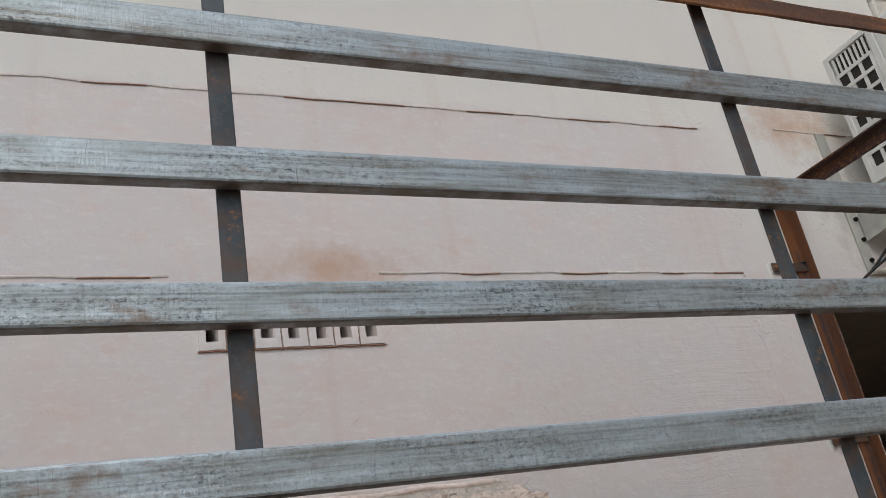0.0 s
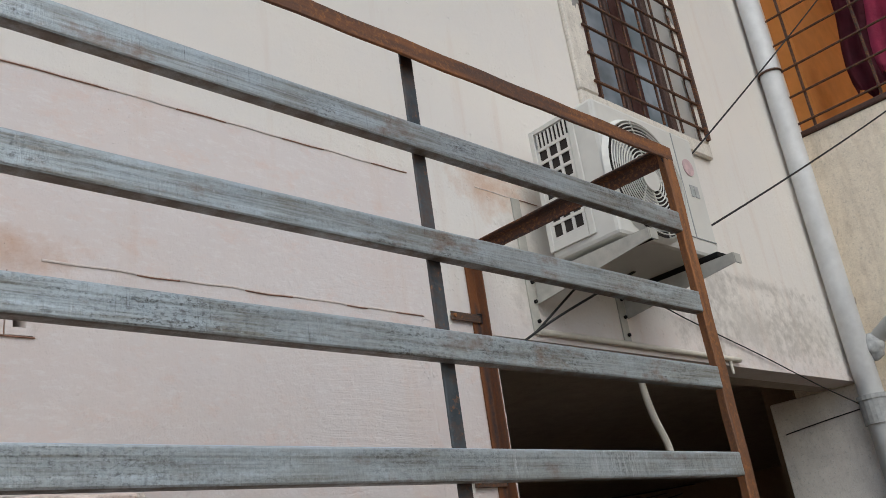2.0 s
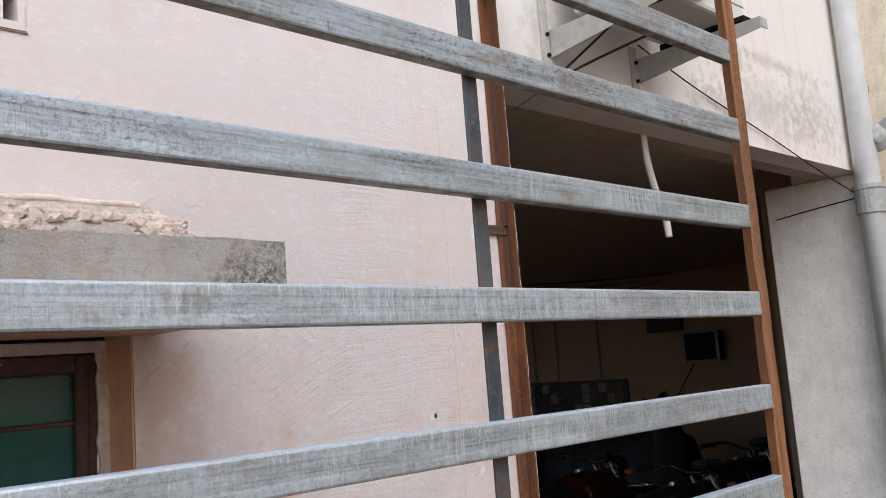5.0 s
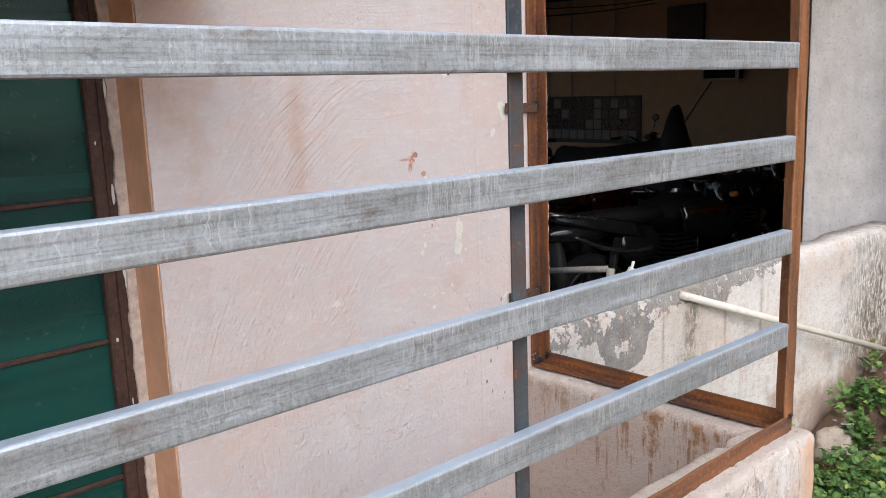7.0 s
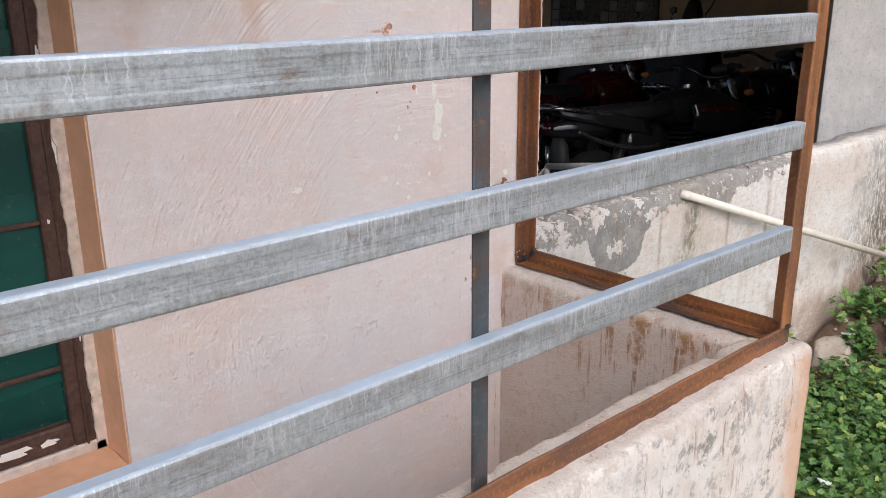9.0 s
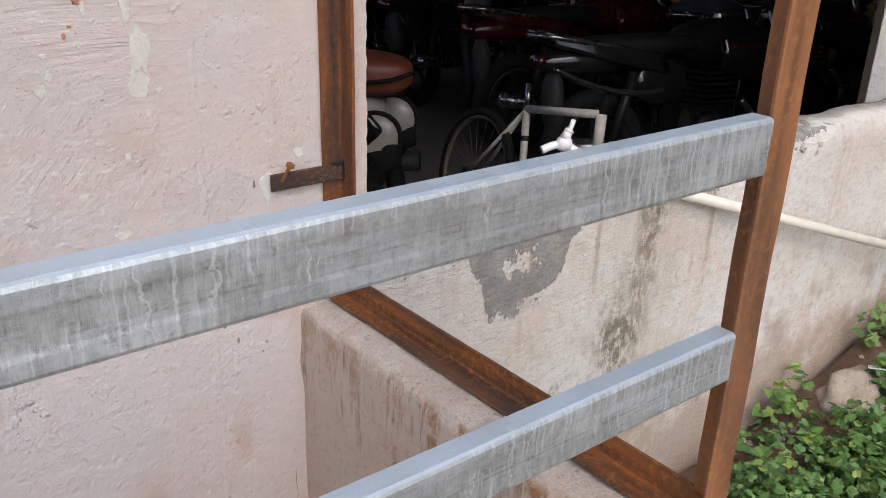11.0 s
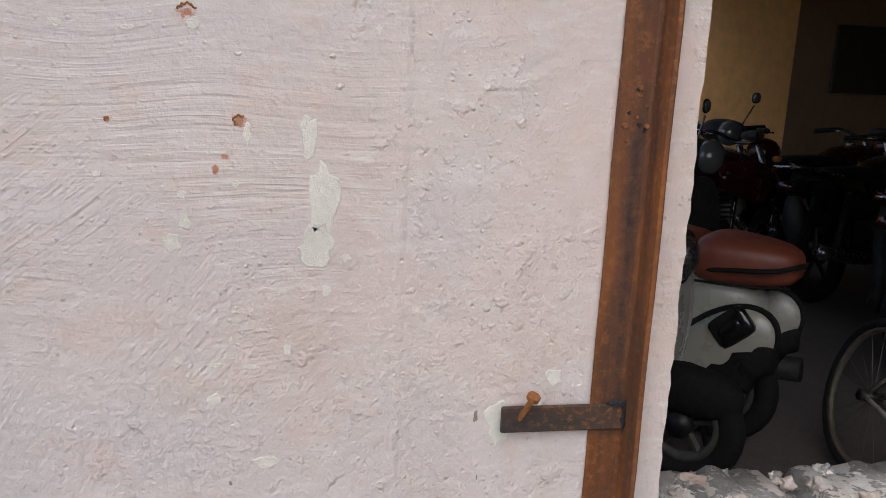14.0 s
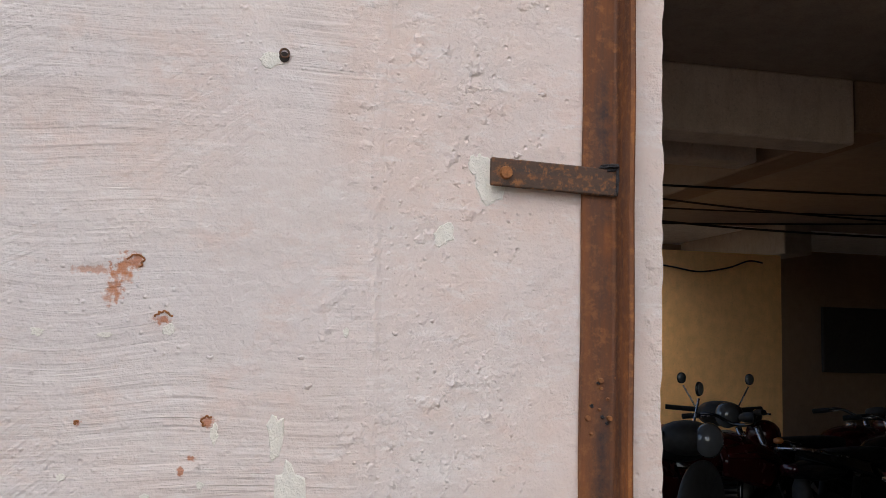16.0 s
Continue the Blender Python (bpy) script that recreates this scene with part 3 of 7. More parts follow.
def flat_steel():
    """Blue-black mill scale with small rusty freckles."""
    k = Paint("dark_flat_bar", 0.6, 0.1)
    c = k.mix(k.span(k.noise(14, 5, at=k.scaled(1, 1, 0.5)), 0.35, 0.65), (0.030, 0.040, 0.048), (0.080, 0.095, 0.104))
    c = k.mix(k.sum("MULTIPLY", k.span(k.noise(90, 5, 0.75), 0.54, 0.66), 0.5), c, (0.11, 0.12, 0.12))
    c = k.mix(k.span(k.noise(7, 6, 0.8), 0.46, 0.60, 0, 0.8), c, (0.105, 0.058, 0.036))
    c = k.mix(k.span(k.noise(60, 5, 0.75), 0.60, 0.66, 0, 0.8), c, (0.22, 0.10, 0.045))
    k.colour(c)
    k.rough(k.span(k.noise(50, 4), 0.3, 0.7, 0.42, 0.7))
    k.bump(k.noise(180, 4), 0.35, 0.0008)
    return k.m


WALL = wall_paint()
LOW = low_wall_paint()
PARAPET = stained_mortar()
PINK_MORTAR = concrete_paint("pink_mortar", (0.60, 0.51, 0.455), (0.30, 0.17, 0.10), 0.75, 0.12)
LUMP = concrete_paint("crumbled_mortar", (0.50, 0.44, 0.40), (0.36, 0.3, 0.25), 0.4, 0.15)
SHADE_SLAB = lichen_slab()
ZINC = zinc()
RUST_UP = rust("rusty_angle_upright", 2, (0.30, 0.105, 0.028), (0.13, 0.048, 0.018), 0.3, 0.0, (1.722, 0.0075))
# Darker copy of the rust, for the top side rail's shadow side.
RUST_SHADED = rust("shaded_side_rail_rust", 1, (0.12, 0.05, 0.028), (0.05, 0.025, 0.018), 0.5, 6)
RUST_POST = rust("rusty_post", 2, (0.33, 0.14, 0.055), (0.16, 0.07, 0.03), 0.3, 3)
RUST_X = rust("rusty_rail", 0, (0.25, 0.105, 0.045), (0.12, 0.055, 0.03), 0.5, 5)
RUST_Y = rust("rusty_side_rail", 1, (0.27, 0.095, 0.025), (0.07, 0.030, 0.016), 0.6, 7)
FLAT_BAR = flat_steel()
PLATE = rust("dark_clamp_plate", 0, (0.12, 0.065, 0.04), (0.05, 0.04, 0.035), 0.7, 11)
WELD = plain("weld_slag", (0.05, 0.05, 0.055), 0.45, 0.6, 0.6, 300, 0.8, 0.002)
CHROME_SPATTER = plain("bright_weld_spatter", (0.45, 0.44, 0.43), 0.35, 0.8, 0.2, 200, 0.3)
NAIL = plain("rusty_nail", (0.36, 0.15, 0.05), 0.75, 0.2, 0.4, 300, 0.5)
CHIP = plain("bare_lime_plaster", (0.83, 0.81, 0.74), 0.95, 0, 0.1, 200, 0.6, 0.002)
LIP = plain("plaster_lip", (0.75, 0.67, 0.61), 0.95, 0, 0.2, 60, 0.6, 0.003)
CRACK = plain("earthy_crack", (0.34, 0.19, 0.13), 0.95, 0, 0.4, 120)
# Brown for the dark inside plaster pits and the tap's spout.
HOLLOW_BROWN = plain("hollow_brown", (0.42, 0.345, 0.29), 0.95, 0, 0.4, 200, 0.5)
# Near-black that stands in for shade inside holes and recesses.
HOLE = plain("hollow_shade_black", (0.03, 0.024, 0.02), 0.95)
PEACH = plain("peach_paint", (0.70, 0.40, 0.245), 0.85, 0, 0.14, 22, 0.35, 0.003)
PEEL = plain("peeled_white_paint", (0.68, 0.58, 0.50), 0.9, 0, 0.25, 70, 0.6, 0.003)
SASH = plain("brown_window_timber", (0.085, 0.042, 0.030), 0.6, 0, 0.5, 120, 0.5, 0.002)
RETURN = concrete_paint("return_wall_render", (0.80, 0.75, 0.69), (0.66, 0.60, 0.53), 0.3, 0.03, 0.12)
CREAM = concrete_paint("cream_render", (0.74, 0.66, 0.54), (0.50, 0.40, 0.27), 0.35, 0.08, 0.3)
FILLET = concrete_paint("cream_fillet", (0.68, 0.60, 0.52), (0.42, 0.33, 0.25), 0.4, 0.1, 2.0)
RUBBLE = concrete_paint("peach_rubble", (0.70, 0.58, 0.49), (0.45, 0.34, 0.27), 0.5, 0.2, 1.0)
PINK_LIP = concrete_paint("pink_mortar_lip", (0.76, 0.64, 0.57), (0.6, 0.46, 0.38), 0.3, 0.03, 0.6)
# Garage render, ceiling and floor tones carry the dim room's shade.
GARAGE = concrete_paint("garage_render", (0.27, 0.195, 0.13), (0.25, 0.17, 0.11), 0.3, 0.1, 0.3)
YELLOW = concrete_paint("ochre_render", (0.80, 0.46, 0.18), (0.5, 0.30, 0.13), 0.2, 0.02, 0.3)
# Lighter copy of the ceiling cement, so the beams look lit.
LIT_BEAM = concrete_paint("lit_beam_cement", (0.52, 0.46, 0.39), (0.35, 0.27, 0.2), 0.3, 0.05, 0.3)
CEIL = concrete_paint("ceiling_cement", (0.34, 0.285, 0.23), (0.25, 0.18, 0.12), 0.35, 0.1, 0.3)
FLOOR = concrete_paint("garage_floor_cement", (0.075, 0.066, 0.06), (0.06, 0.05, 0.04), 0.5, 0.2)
SOIL = concrete_paint("bare_soil", (0.145, 0.088, 0.055), (0.085, 0.052, 0.033), 0.6, 0.2)
STONE = concrete_paint("pale_stone", (0.36, 0.31, 0.25), (0.35, 0.26, 0.18), 0.4, 0.05)
PVC = plain("ivory_pvc", (0.70, 0.66, 0.57), 0.4, 0, 0.1, 25, 0.1)
DRAIN = plain("grey_pvc_pipe", (0.62, 0.63, 0.62), 0.5, 0, 0.12, 14, 0.2)
WHITE_PLASTIC = plain("white_plastic", (0.78, 0.79, 0.79), 0.3, 0, 0.06, 30, 0.08)
BLACK = plain("black_rubber", (0.011, 0.011, 0.011), 0.8, 0, 0.3, 60, 0.3)
BLACK.node_tree.nodes["Principled BSDF"].inputs["Specular IOR Level"].default_value = 0.15
CABLE = plain("black_cable", (0.012, 0.012, 0.012), 0.7, 0, 0.2, 80)


# ---- building blocks ----
def mesh(name, bm, material, smooth=False):
    data = bpy.data.meshes.new(name)
    bmesh.ops.recalc_face_normals(bm, faces=bm.faces)
    if smooth:
        for f in bm.faces:
            f.smooth = True
    bm.to_mesh(data)
    bm.free()
    data.materials.append(material)
    return data


def world_of(ob):
    m = ob.matrix_basis.copy()
    while ob.parent:
        ob = ob.parent
        m = ob.matrix_basis @ m
    return m


def part(name, bm, material, parent, label="", smooth=False):
    """One mesh, drawn in the world's axes, as a part of a thing or of a part."""
    bm.transform(world_of(parent).inverted())
    ob = new(name, mesh(name, bm, material, smooth))
    ob.parent = parent
    return tagged(ob, label)


def thing(name, place, label, category, group="", kind=""):
    ob = new(name)
    ob.empty_display_size = 0.05
    ob.matrix_basis = Matrix.Translation(place)
    return tagged(ob, label, category, group, kind)


def solid(name, bm, material, label="", category="", kind="", smooth=False, group=""):
    return tagged(new(name, mesh(name, bm, material, smooth)), label, category, group, kind)


def box(x0, x1, y0, y1, z0, z1, bevel=0.0, bm=None, steps=1):
    bm = bm or bmesh.new()
    made = bmesh.ops.create_cube(bm, size=1)["verts"]
    m = Matrix.Translation(((x0 + x1) / 2, (y0 + y1) / 2, (z0 + z1) / 2)) @ Matrix.Diagonal((x1 - x0, y1 - y0, z1 - z0, 1))
    bmesh.ops.transform(bm, matrix=m, verts=made)
    if bevel:
        edges = list({e for v in made for e in v.link_edges})
        bmesh.ops.bevel(bm, geom=edges, offset=bevel, segments=steps, affect="EDGES", profile=0.5)
    return bm


def rod(a, b, r0, r1=None, n=10, bm=None):
    """A round bar from a to b."""
    bm = bm or bmesh.new()
    a, b = Vector(a), Vector(b)
    turn = (b - a).to_track_quat("Z", "Y").to_matrix().to_4x4()
    bmesh.ops.create_cone(bm, cap_ends=True, segments=n, radius1=r0, radius2=r0 if r1 is None else r1, depth=(b - a).length, matrix=Matrix.Translation((a + b) / 2) @ turn)
    return bm


def tube(points, r, n=8, bm=None, closed=False, flat=1.0):
    """A bent round bar through the points, rounded off between them."""
    bm = bm or bmesh.new()
    pts = [Vector(p) for p in points]
    fine = []
    count = len(pts)
    for i in range(count if closed else count - 1):
        p0, p1 = pts[i - 1 if closed or i else 0], pts[i]
        p2 = pts[(i + 1) % count]
        p3 = pts[(i + 2) % count] if closed else pts[min(i + 2, count - 1)]
        for s in range(6):
            t = s / 6
            fine.append(0.5 * ((2 * p1) + (p2 - p0) * t + (2 * p0 - 5 * p1 + 4 * p2 - p3) * t * t + (3 * p1 - p0 - 3 * p2 + p3) * t ** 3))
    if not closed:
        fine.append(pts[-1])
    rings = []
    up = Vector((0.13, 0.31, 0.94))
    for i, p in enumerate(fine):
        a = fine[i - 1] if i or closed else p
        b = fine[(i + 1) % len(fine)] if closed or i < len(fine) - 1 else p
        d = (b - a).normalized()
        u = up.cross(d).normalized()
        v = d.cross(u)
        rings.append([bm.verts.new(p + (u * math.cos(6.2832 * k / n) + v * flat * math.sin(6.2832 * k / n)) * r) for k in range(n)])
    for i in range(len(rings) if closed else len(rings) - 1):
        r0, r1 = rings[i], rings[(i + 1) % len(rings)]
        for k in range(n):
            bm.faces.new((r0[k], r0[(k + 1) % n], r1[(k + 1) % n], r1[k]))
    if not closed:
        bm.faces.new(rings[0]), bm.faces.new(rings[-1])
    return bm


def angle_iron(length, leg=0.035, thick=0.005):
    """An L section along +x from the origin: one leg towards +y, one towards +z, round at the heel and toes."""
    bm = bmesh.new()
    t, g = thick, leg
    outline = [(0, 0.001), (0.001, 0), (g - 0.002, 0), (g, 0.002), (g - 0.001, t), (t + 0.003, t), (t + 0.001, t + 0.001), (t, t + 0.003), (t, g - 0.001), (0.002, g), (0, g - 0.002)]
    cuts = max(1, int(length / 0.05))
    rings = []
    for c in range(cuts + 1):
        x = length * c / cuts
        wob = 0.0006 * math.sin(c * 1.7)
        rings.append([bm.verts.new((x, y + wob, z + wob * 0.7)) for y, z in outline])
    for a, b in zip(rings, rings[1:]):
        for k in range(len(outline)):
            j = (k + 1) % len(outline)
            bm.faces.new((a[k], a[j], b[j], b[k]))
    bm.faces.new(rings[0]), bm.faces.new(rings[-1])
    return bm


def lump(place, size, seed, detail=2, rough=0.35):
    """An uneven clod or stone."""
    bm = bmesh.new()
    bmesh.ops.create_icosphere(bm, subdivisions=detail, radius=1)
    for v in bm.verts:
        v.co *= 1 + rough * noise.noise(v.co * 1.6 + Vector((seed * 3.1, seed, 0))) + rough * 0.4 * noise.noise(v.co * 4 + Vector((0, seed, 7)))
        v.co = Vector((v.co.x * size[0], v.co.y * size[1], v.co.z * size[2])) + Vector(place)
    return bm


def pierced(x0, x1, z0, z1, y0, y1, holes, step=0.25, fine=()):
    """A wall along x, with openings right through it. holes: (x0, x1, z0, z1). fine: (axis, from, to, step) bands of closer cuts."""
    def cuts(lo, hi, axis):
        marks = {lo, hi}
        for h in holes:
            marks |= {v for v in (h[2 * axis], h[2 * axis + 1]) if lo < v < hi}
        n = int((hi - lo) / step)
        marks |= {lo + (hi - lo) * i / n for i in range(1, n)}
        for a, p, q, s in fine:
            if a == axis:
                marks |= {p + s * i for i in range(int((q - p) / s) + 1) if lo < p + s * i < hi}
        out = []
        solidv = {lo, hi} | {v for h in holes for v in h[2 * axis: 2 * axis + 2]}
        for v in sorted(marks):
            if out and v - out[-1] < 0.004:
                if v in solidv:
                    out[-1] = v
                continue
            out.append(v)
        return out

    xs, zs = cuts(x0, x1, 0), cuts(z0, z1, 1)
    bm = bmesh.new()
    at = {}

    def vert(i, j, side):
        key = (i, j, side)
        if key not in at:
            at[key] = bm.verts.new((xs[i], y1 if side else y0, zs[j]))
        return at[key]

    def full(i, j):
        if not (0 <= i < len(xs) - 1 and 0 <= j < len(zs) - 1):
            return False
        x, z = (xs[i] + xs[i + 1]) / 2, (zs[j] + zs[j + 1]) / 2
        return not any(h[0] < x < h[1] and h[2] < z < h[3] for h in holes)

    for i in range(len(xs) - 1):
        for j in range(len(zs) - 1):
            if not full(i, j):
                continue
            for side in (0, 1):
                bm.faces.new((vert(i, j, side), vert(i + 1, j, side), vert(i + 1, j + 1, side), vert(i, j + 1, side)))
            for (a, b), (p, q) in (((-1, 0), ((i, j), (i, j + 1))), ((1, 0), ((i + 1, j), (i + 1, j + 1))), ((0, -1), ((i, j), (i + 1, j))), ((0, 1), ((i, j + 1), (i + 1, j + 1)))):
                if not full(i + a, j + b):
                    bm.faces.new((vert(*p, 0), vert(*q, 0), vert(*q, 1), vert(*p, 1)))
    return bm


def blotch(x, z, w, h, seed, y, thick=0.0012, n=18, ragged=0.35):
    """A thin ragged patch lying on a wall along x."""
    bm = bmesh.new()
    rim, face = [], []
    for i in range(n):
        a = 6.2832 * i / n
        r = 1 + ragged * noise.noise(Vector((math.cos(a) * 1.6 + seed, math.sin(a) * 1.6, seed * 0.7))) + ragged * 0.6 * noise.noise(Vector((math.cos(a) * 5, math.sin(a) * 5 + seed, 3)))
        p = (x + w / 2 * r * math.cos(a), z + h / 2 * r * math.sin(a))
        rim.append(bm.verts.new((p[0], y, p[1])))
        face.append(bm.verts.new((x + (p[0] - x) * 0.93, y - thick, z + (p[1] - z) * 0.93)))
    for i in range(n):
        j = (i + 1) % n
        bm.faces.new((rim[i], rim[j], face[j], face[i]))
    bm.faces.new(face)
    return bm


# ---- the house wall ----
WALL_Y = 1.487
JAMB, SILL_Z, BEAM_Z, END_X = 1.777, 0.64, 2.133, 4.13
VENT = [(0.244 + 0.0495 * i + 0.014, 0.244 + 0.0495 * i + 0.036, 2.034, 2.092) for i in range(7)]
holes = [(-1.2, 0.757, 0.43, 1.52), (JAMB, END_X + 1, -1, BEAM_Z), (-0.9, 0.718, 3.137, 4.6), (2.54, 3.24, 3.12, 4.35), *VENT]
bm = pierced(-4.0, END_X, -0.45, 6.0, WALL_Y, WALL_Y + 0.115, holes, 0.25, ((1, 0.5, 2.14, 0.012), (0, 1.70, 1.777, 0.018)))
for v in bm.verts:
    if abs(v.co.x - JAMB) < 1e-4 and v.co.z < BEAM_Z - 0.01:
        big = noise.noise(Vector((0, v.co.y * 6, v.co.z * 9)))
        v.co.x += 0.0012 * big + 0.0028 * noise.noise(Vector((3, v.co.y * 20, v.co.z * 55))) - 0.006 * max(0, noise.noise(Vector((8, 1, v.co.z * 22))) - 0.35)
house = solid("wall_house", bm, WALL, "pink limewashed house wall with brushed, chipped plaster", "wall", "structure")

# Vent of hollow brick ends let into the wall.
vent = thing("vent_grille", (0.417, WALL_Y, 2.02), "row of hollow pink vent bricks set in the wall", "vent", kind="structure")
for i in range(7):
    x = 0.244 + 0.0495 * i
    b = pierced(x + 0.0015, x + 0.048, 2.019, 2.137, WALL_Y - 0.004, WALL_Y + 0.1, [(x + 0.014 + 0.003 * math.sin(i * 2.1), x + 0.036 + 0.002 * math.sin(i * 3.7), 2.034 + 0.004 * math.sin(i), 2.092)], 0.02)
    for v in b.verts:
        v.co.x += 0.0016 * noise.noise(v.co * 60)
        v.co.z += 0.0016 * noise.noise(v.co * 60 + Vector((4, 4, 4)))
    part("vent_brick", b, WALL, vent)
for z, h in ((2.0165, 0.0035),):
    b = bmesh.new()
    pts = [(0.243 + 0.35 * i / 24, WALL_Y - 0.002, z + 0.0016 * noise.noise(Vector((i * 0.7, z, 0)))) for i in range(25)]
    part("brick_joint", tube(pts, h * 0.5, 5, b), CRACK, vent, "earthy open joint")
for i in range(1, 7):
    x = 0.2437 + 0.0495 * i
    pts = [(x + 0.0012 * noise.noise(Vector((i, j * 0.6, 1))), WALL_Y - 0.0030, 2.018 + 0.02 * j) for j in range(7)]
    part("brick_joint", tube(pts, 0.0007, 5), CRACK, vent, "earthy open joint")
# Black panel in place of the shade behind the bricks.
part("cavity_shade_panel", box(0.23, 0.60, WALL_Y + 0.118, WALL_Y + 0.14, 2.0, 2.15), HOLE, vent)


# Ridges where one coat of plaster ends over another.
def ridge(x0, x1, z, seed, r=0.0028):
    b = bmesh.new()
    n = int((x1 - x0) / 0.03)
    pts = [(x0 + (x1 - x0) * i / n, WALL_Y, z + 0.004 * noise.noise(Vector((i * 0.35, seed, 0))) - 0.004 * i / n) for i in range(n + 1)]
    ob = solid("plaster_ridge", tube(pts, r, 6, b), LIP, "thin lip of plaster across the pink wall", "plaster", "structure")
    # Brown line paints the crack together with the lip's thin shadow.
    crack = [(p[0], p[1] - 0.0012, p[2] - r * 0.9) for p in pts]
    runs = []
    for i, p in enumerate(crack):
        if noise.noise(Vector((i * 0.22, seed * 5, 2))) > -0.05:
            runs.append(p)
        else:
            if len(runs) > 2:
                part("crack", tube(runs, 0.0017, 5), CRACK, ob, "broken brown line for the crack and the lip's shadow")
            runs = []
    if len(runs) > 2:
        part("crack", tube(runs, 0.0017, 5), CRACK, ob, "broken brown line for the crack and the lip's shadow")


ridge(-1.6, 1.535, 2.573, 1.0)
ridge(0.60, 1.53, 2.166, 2.0)
ridge(-1.2, 0.20, 2.166, 3.0)
ridge(1.80, 2.1, 2.585, 4.0, 0.0022)
b = tube([(1.528 + 0.003 * noise.noise(Vector((0, i * 0.3, 5))), WALL_Y + 0.0171, 0.3 + 0.06 * i) for i in range(30)], 0.018, 24)
solid("plaster_seam", b, WALL, "faint upright seam in the pink plaster", "plaster", "structure", smooth=True)
b = tube([(1.641 + 0.005 * noise.noise(Vector((0, i * 0.9, 5))), WALL_Y - 0.0001 + 0.0006 * math.sin(i * 1.3), 0.08 + 0.022 * i) for i in range(13)], 0.0004, 4)
solid("wall_crack", b, CRACK, "hairline crack where the parapet meets the house wall", "crack", "structure")

# Places where the limewash has flaked.
chips = thing("flaked_paint", (1.45, WALL_Y, 0.95), "pale flakes where limewash has come off the wall", "paint chips", kind="structure")
spots = [(1.468, 0.962, 0.022, 0.05), (1.461, 0.925, 0.026, 0.03), (1.455, 1.012, 0.011, 0.036), (1.583, 1.175, 0.017, 0.02), (1.384, 0.801, 0.011, 0.008), (1.411, 0.828, 0.012, 0.004), (1.384, 0.83, 0.010, 0.004), (1.356, 0.835, 0.009, 0.005),
         (1.354, 0.929, 0.013, 0.014), (1.278, 1.087, 0.009, 0.006), (1.325, 1.086, 0.011, 0.004), (1.506, 1.093, 0.006, 0.007), (1.409, 1.013, 0.006, 0.014), (1.371, 1.091, 0.009, 0.008), (1.302, 0.982, 0.007, 0.006), (1.361, 0.966, 0.007, 0.005), (1.362, 0.945, 0.010, 0.012),
         (1.667, 0.81, 0.016, 0.013), (1.47, 0.89, 0.007, 0.008), (1.44, 0.842, 0.006, 0.010), (1.40, 0.975, 0.006, 0.006), (1.61, 1.235, 0.012, 0.02), (1.438, 1.31, 0.02, 0.012), (1.424, 0.745, 0.018, 0.01), (1.19, 1.03, 0.012, 0.014), (1.12, 0.86, 0.02, 0.013), (1.655, 0.772, 0.011, 0.026), (1.485, 0.917, 0.008, 0.006)]
for n, (x, z, w, h) in enumerate(spots):
    part("paint_chip", blotch(x, z, w, h, n * 1.37 + 0.4, WALL_Y, 0.0007, 20, 0.5), CHIP, chips)
b = rod((1.448, WALL_Y + 0.004, 1.3115), (1.448, WALL_Y - 0.0015, 1.3115), 0.0042, n=12)
hole = solid("wall_plug", b, HOLE, "small black drilled hole with a plug in the wall", "wall plug", "structure")
part("plug_rim", tube([(1.448 + 0.0036 * math.cos(a), WALL_Y - 0.0016, 1.3145 + 0.0036 * math.sin(a)) for a in (0, 1.05, 2.1, 3.14, 4.2, 5.24)], 0.0009, 5, closed=True), PLATE, hole)

# Dark pits where grit has dropped out of the plaster.
pits = thing("plaster_pits", (1.58, WALL_Y, 0.6), "small dark pits left where grit fell out of the plaster", "plaster pits", kind="structure")
for n, (x, z, w, h) in enumerate(((1.5594, 0.633, 0.005, 0.009), (1.583, 0.660, 0.003, 0.009), (1.5438, 0.585, 0.005, 0.010), (1.562, 0.555, 0.004, 0.008), (1.604, 0.541, 0.005, 0.006), (1.598, 0.527, 0.003, 0.004), (1.599, 0.777, 0.004, 0.010), (1.395, 0.728, 0.003, 0.004), (1.603, 0.72, 0.002, 0.004))):
    part("pit", blotch(x, z, w, h, n * 1.9 + 0.2, WALL_Y, 0.0006, 12, 0.7), HOLLOW_BROWN, pits)

# Rusted rings of old nails, and crumbs of plaster left on the wall.
for n, (x, z, r, a0, a1) in enumerate(((1.3445, 1.1425, 0.0056, -1.2, 3.0), (1.367, 1.0995, 0.0060, 0.3, 3.0), (1.4035, 1.0225, 0.0042, 0.9, 4.4), (1.310, 1.021, 0.0014, 0, 4.5))):
    pts = [(x + r * (1 + 0.25 * math.sin(i * 2.3 + n)) * math.cos(a0 + (a1 - a0) * i / 9), WALL_Y - 0.0002, z + r * 0.85 * (1 + 0.2 * math.sin(i * 3.1 + n)) * math.sin(a0 + (a1 - a0) * i / 9)) for i in range(10)]
    solid("nail_stub", tube(pts, 0.0008, 5), NAIL, "rusted ring left by an old nail in the wall", "nail", "structure")
crumbs = thing("plaster_crumbs", (1.285, WALL_Y, 0.545), "small crumbs of plaster stuck to the wall", "plaster crumbs", kind="structure")
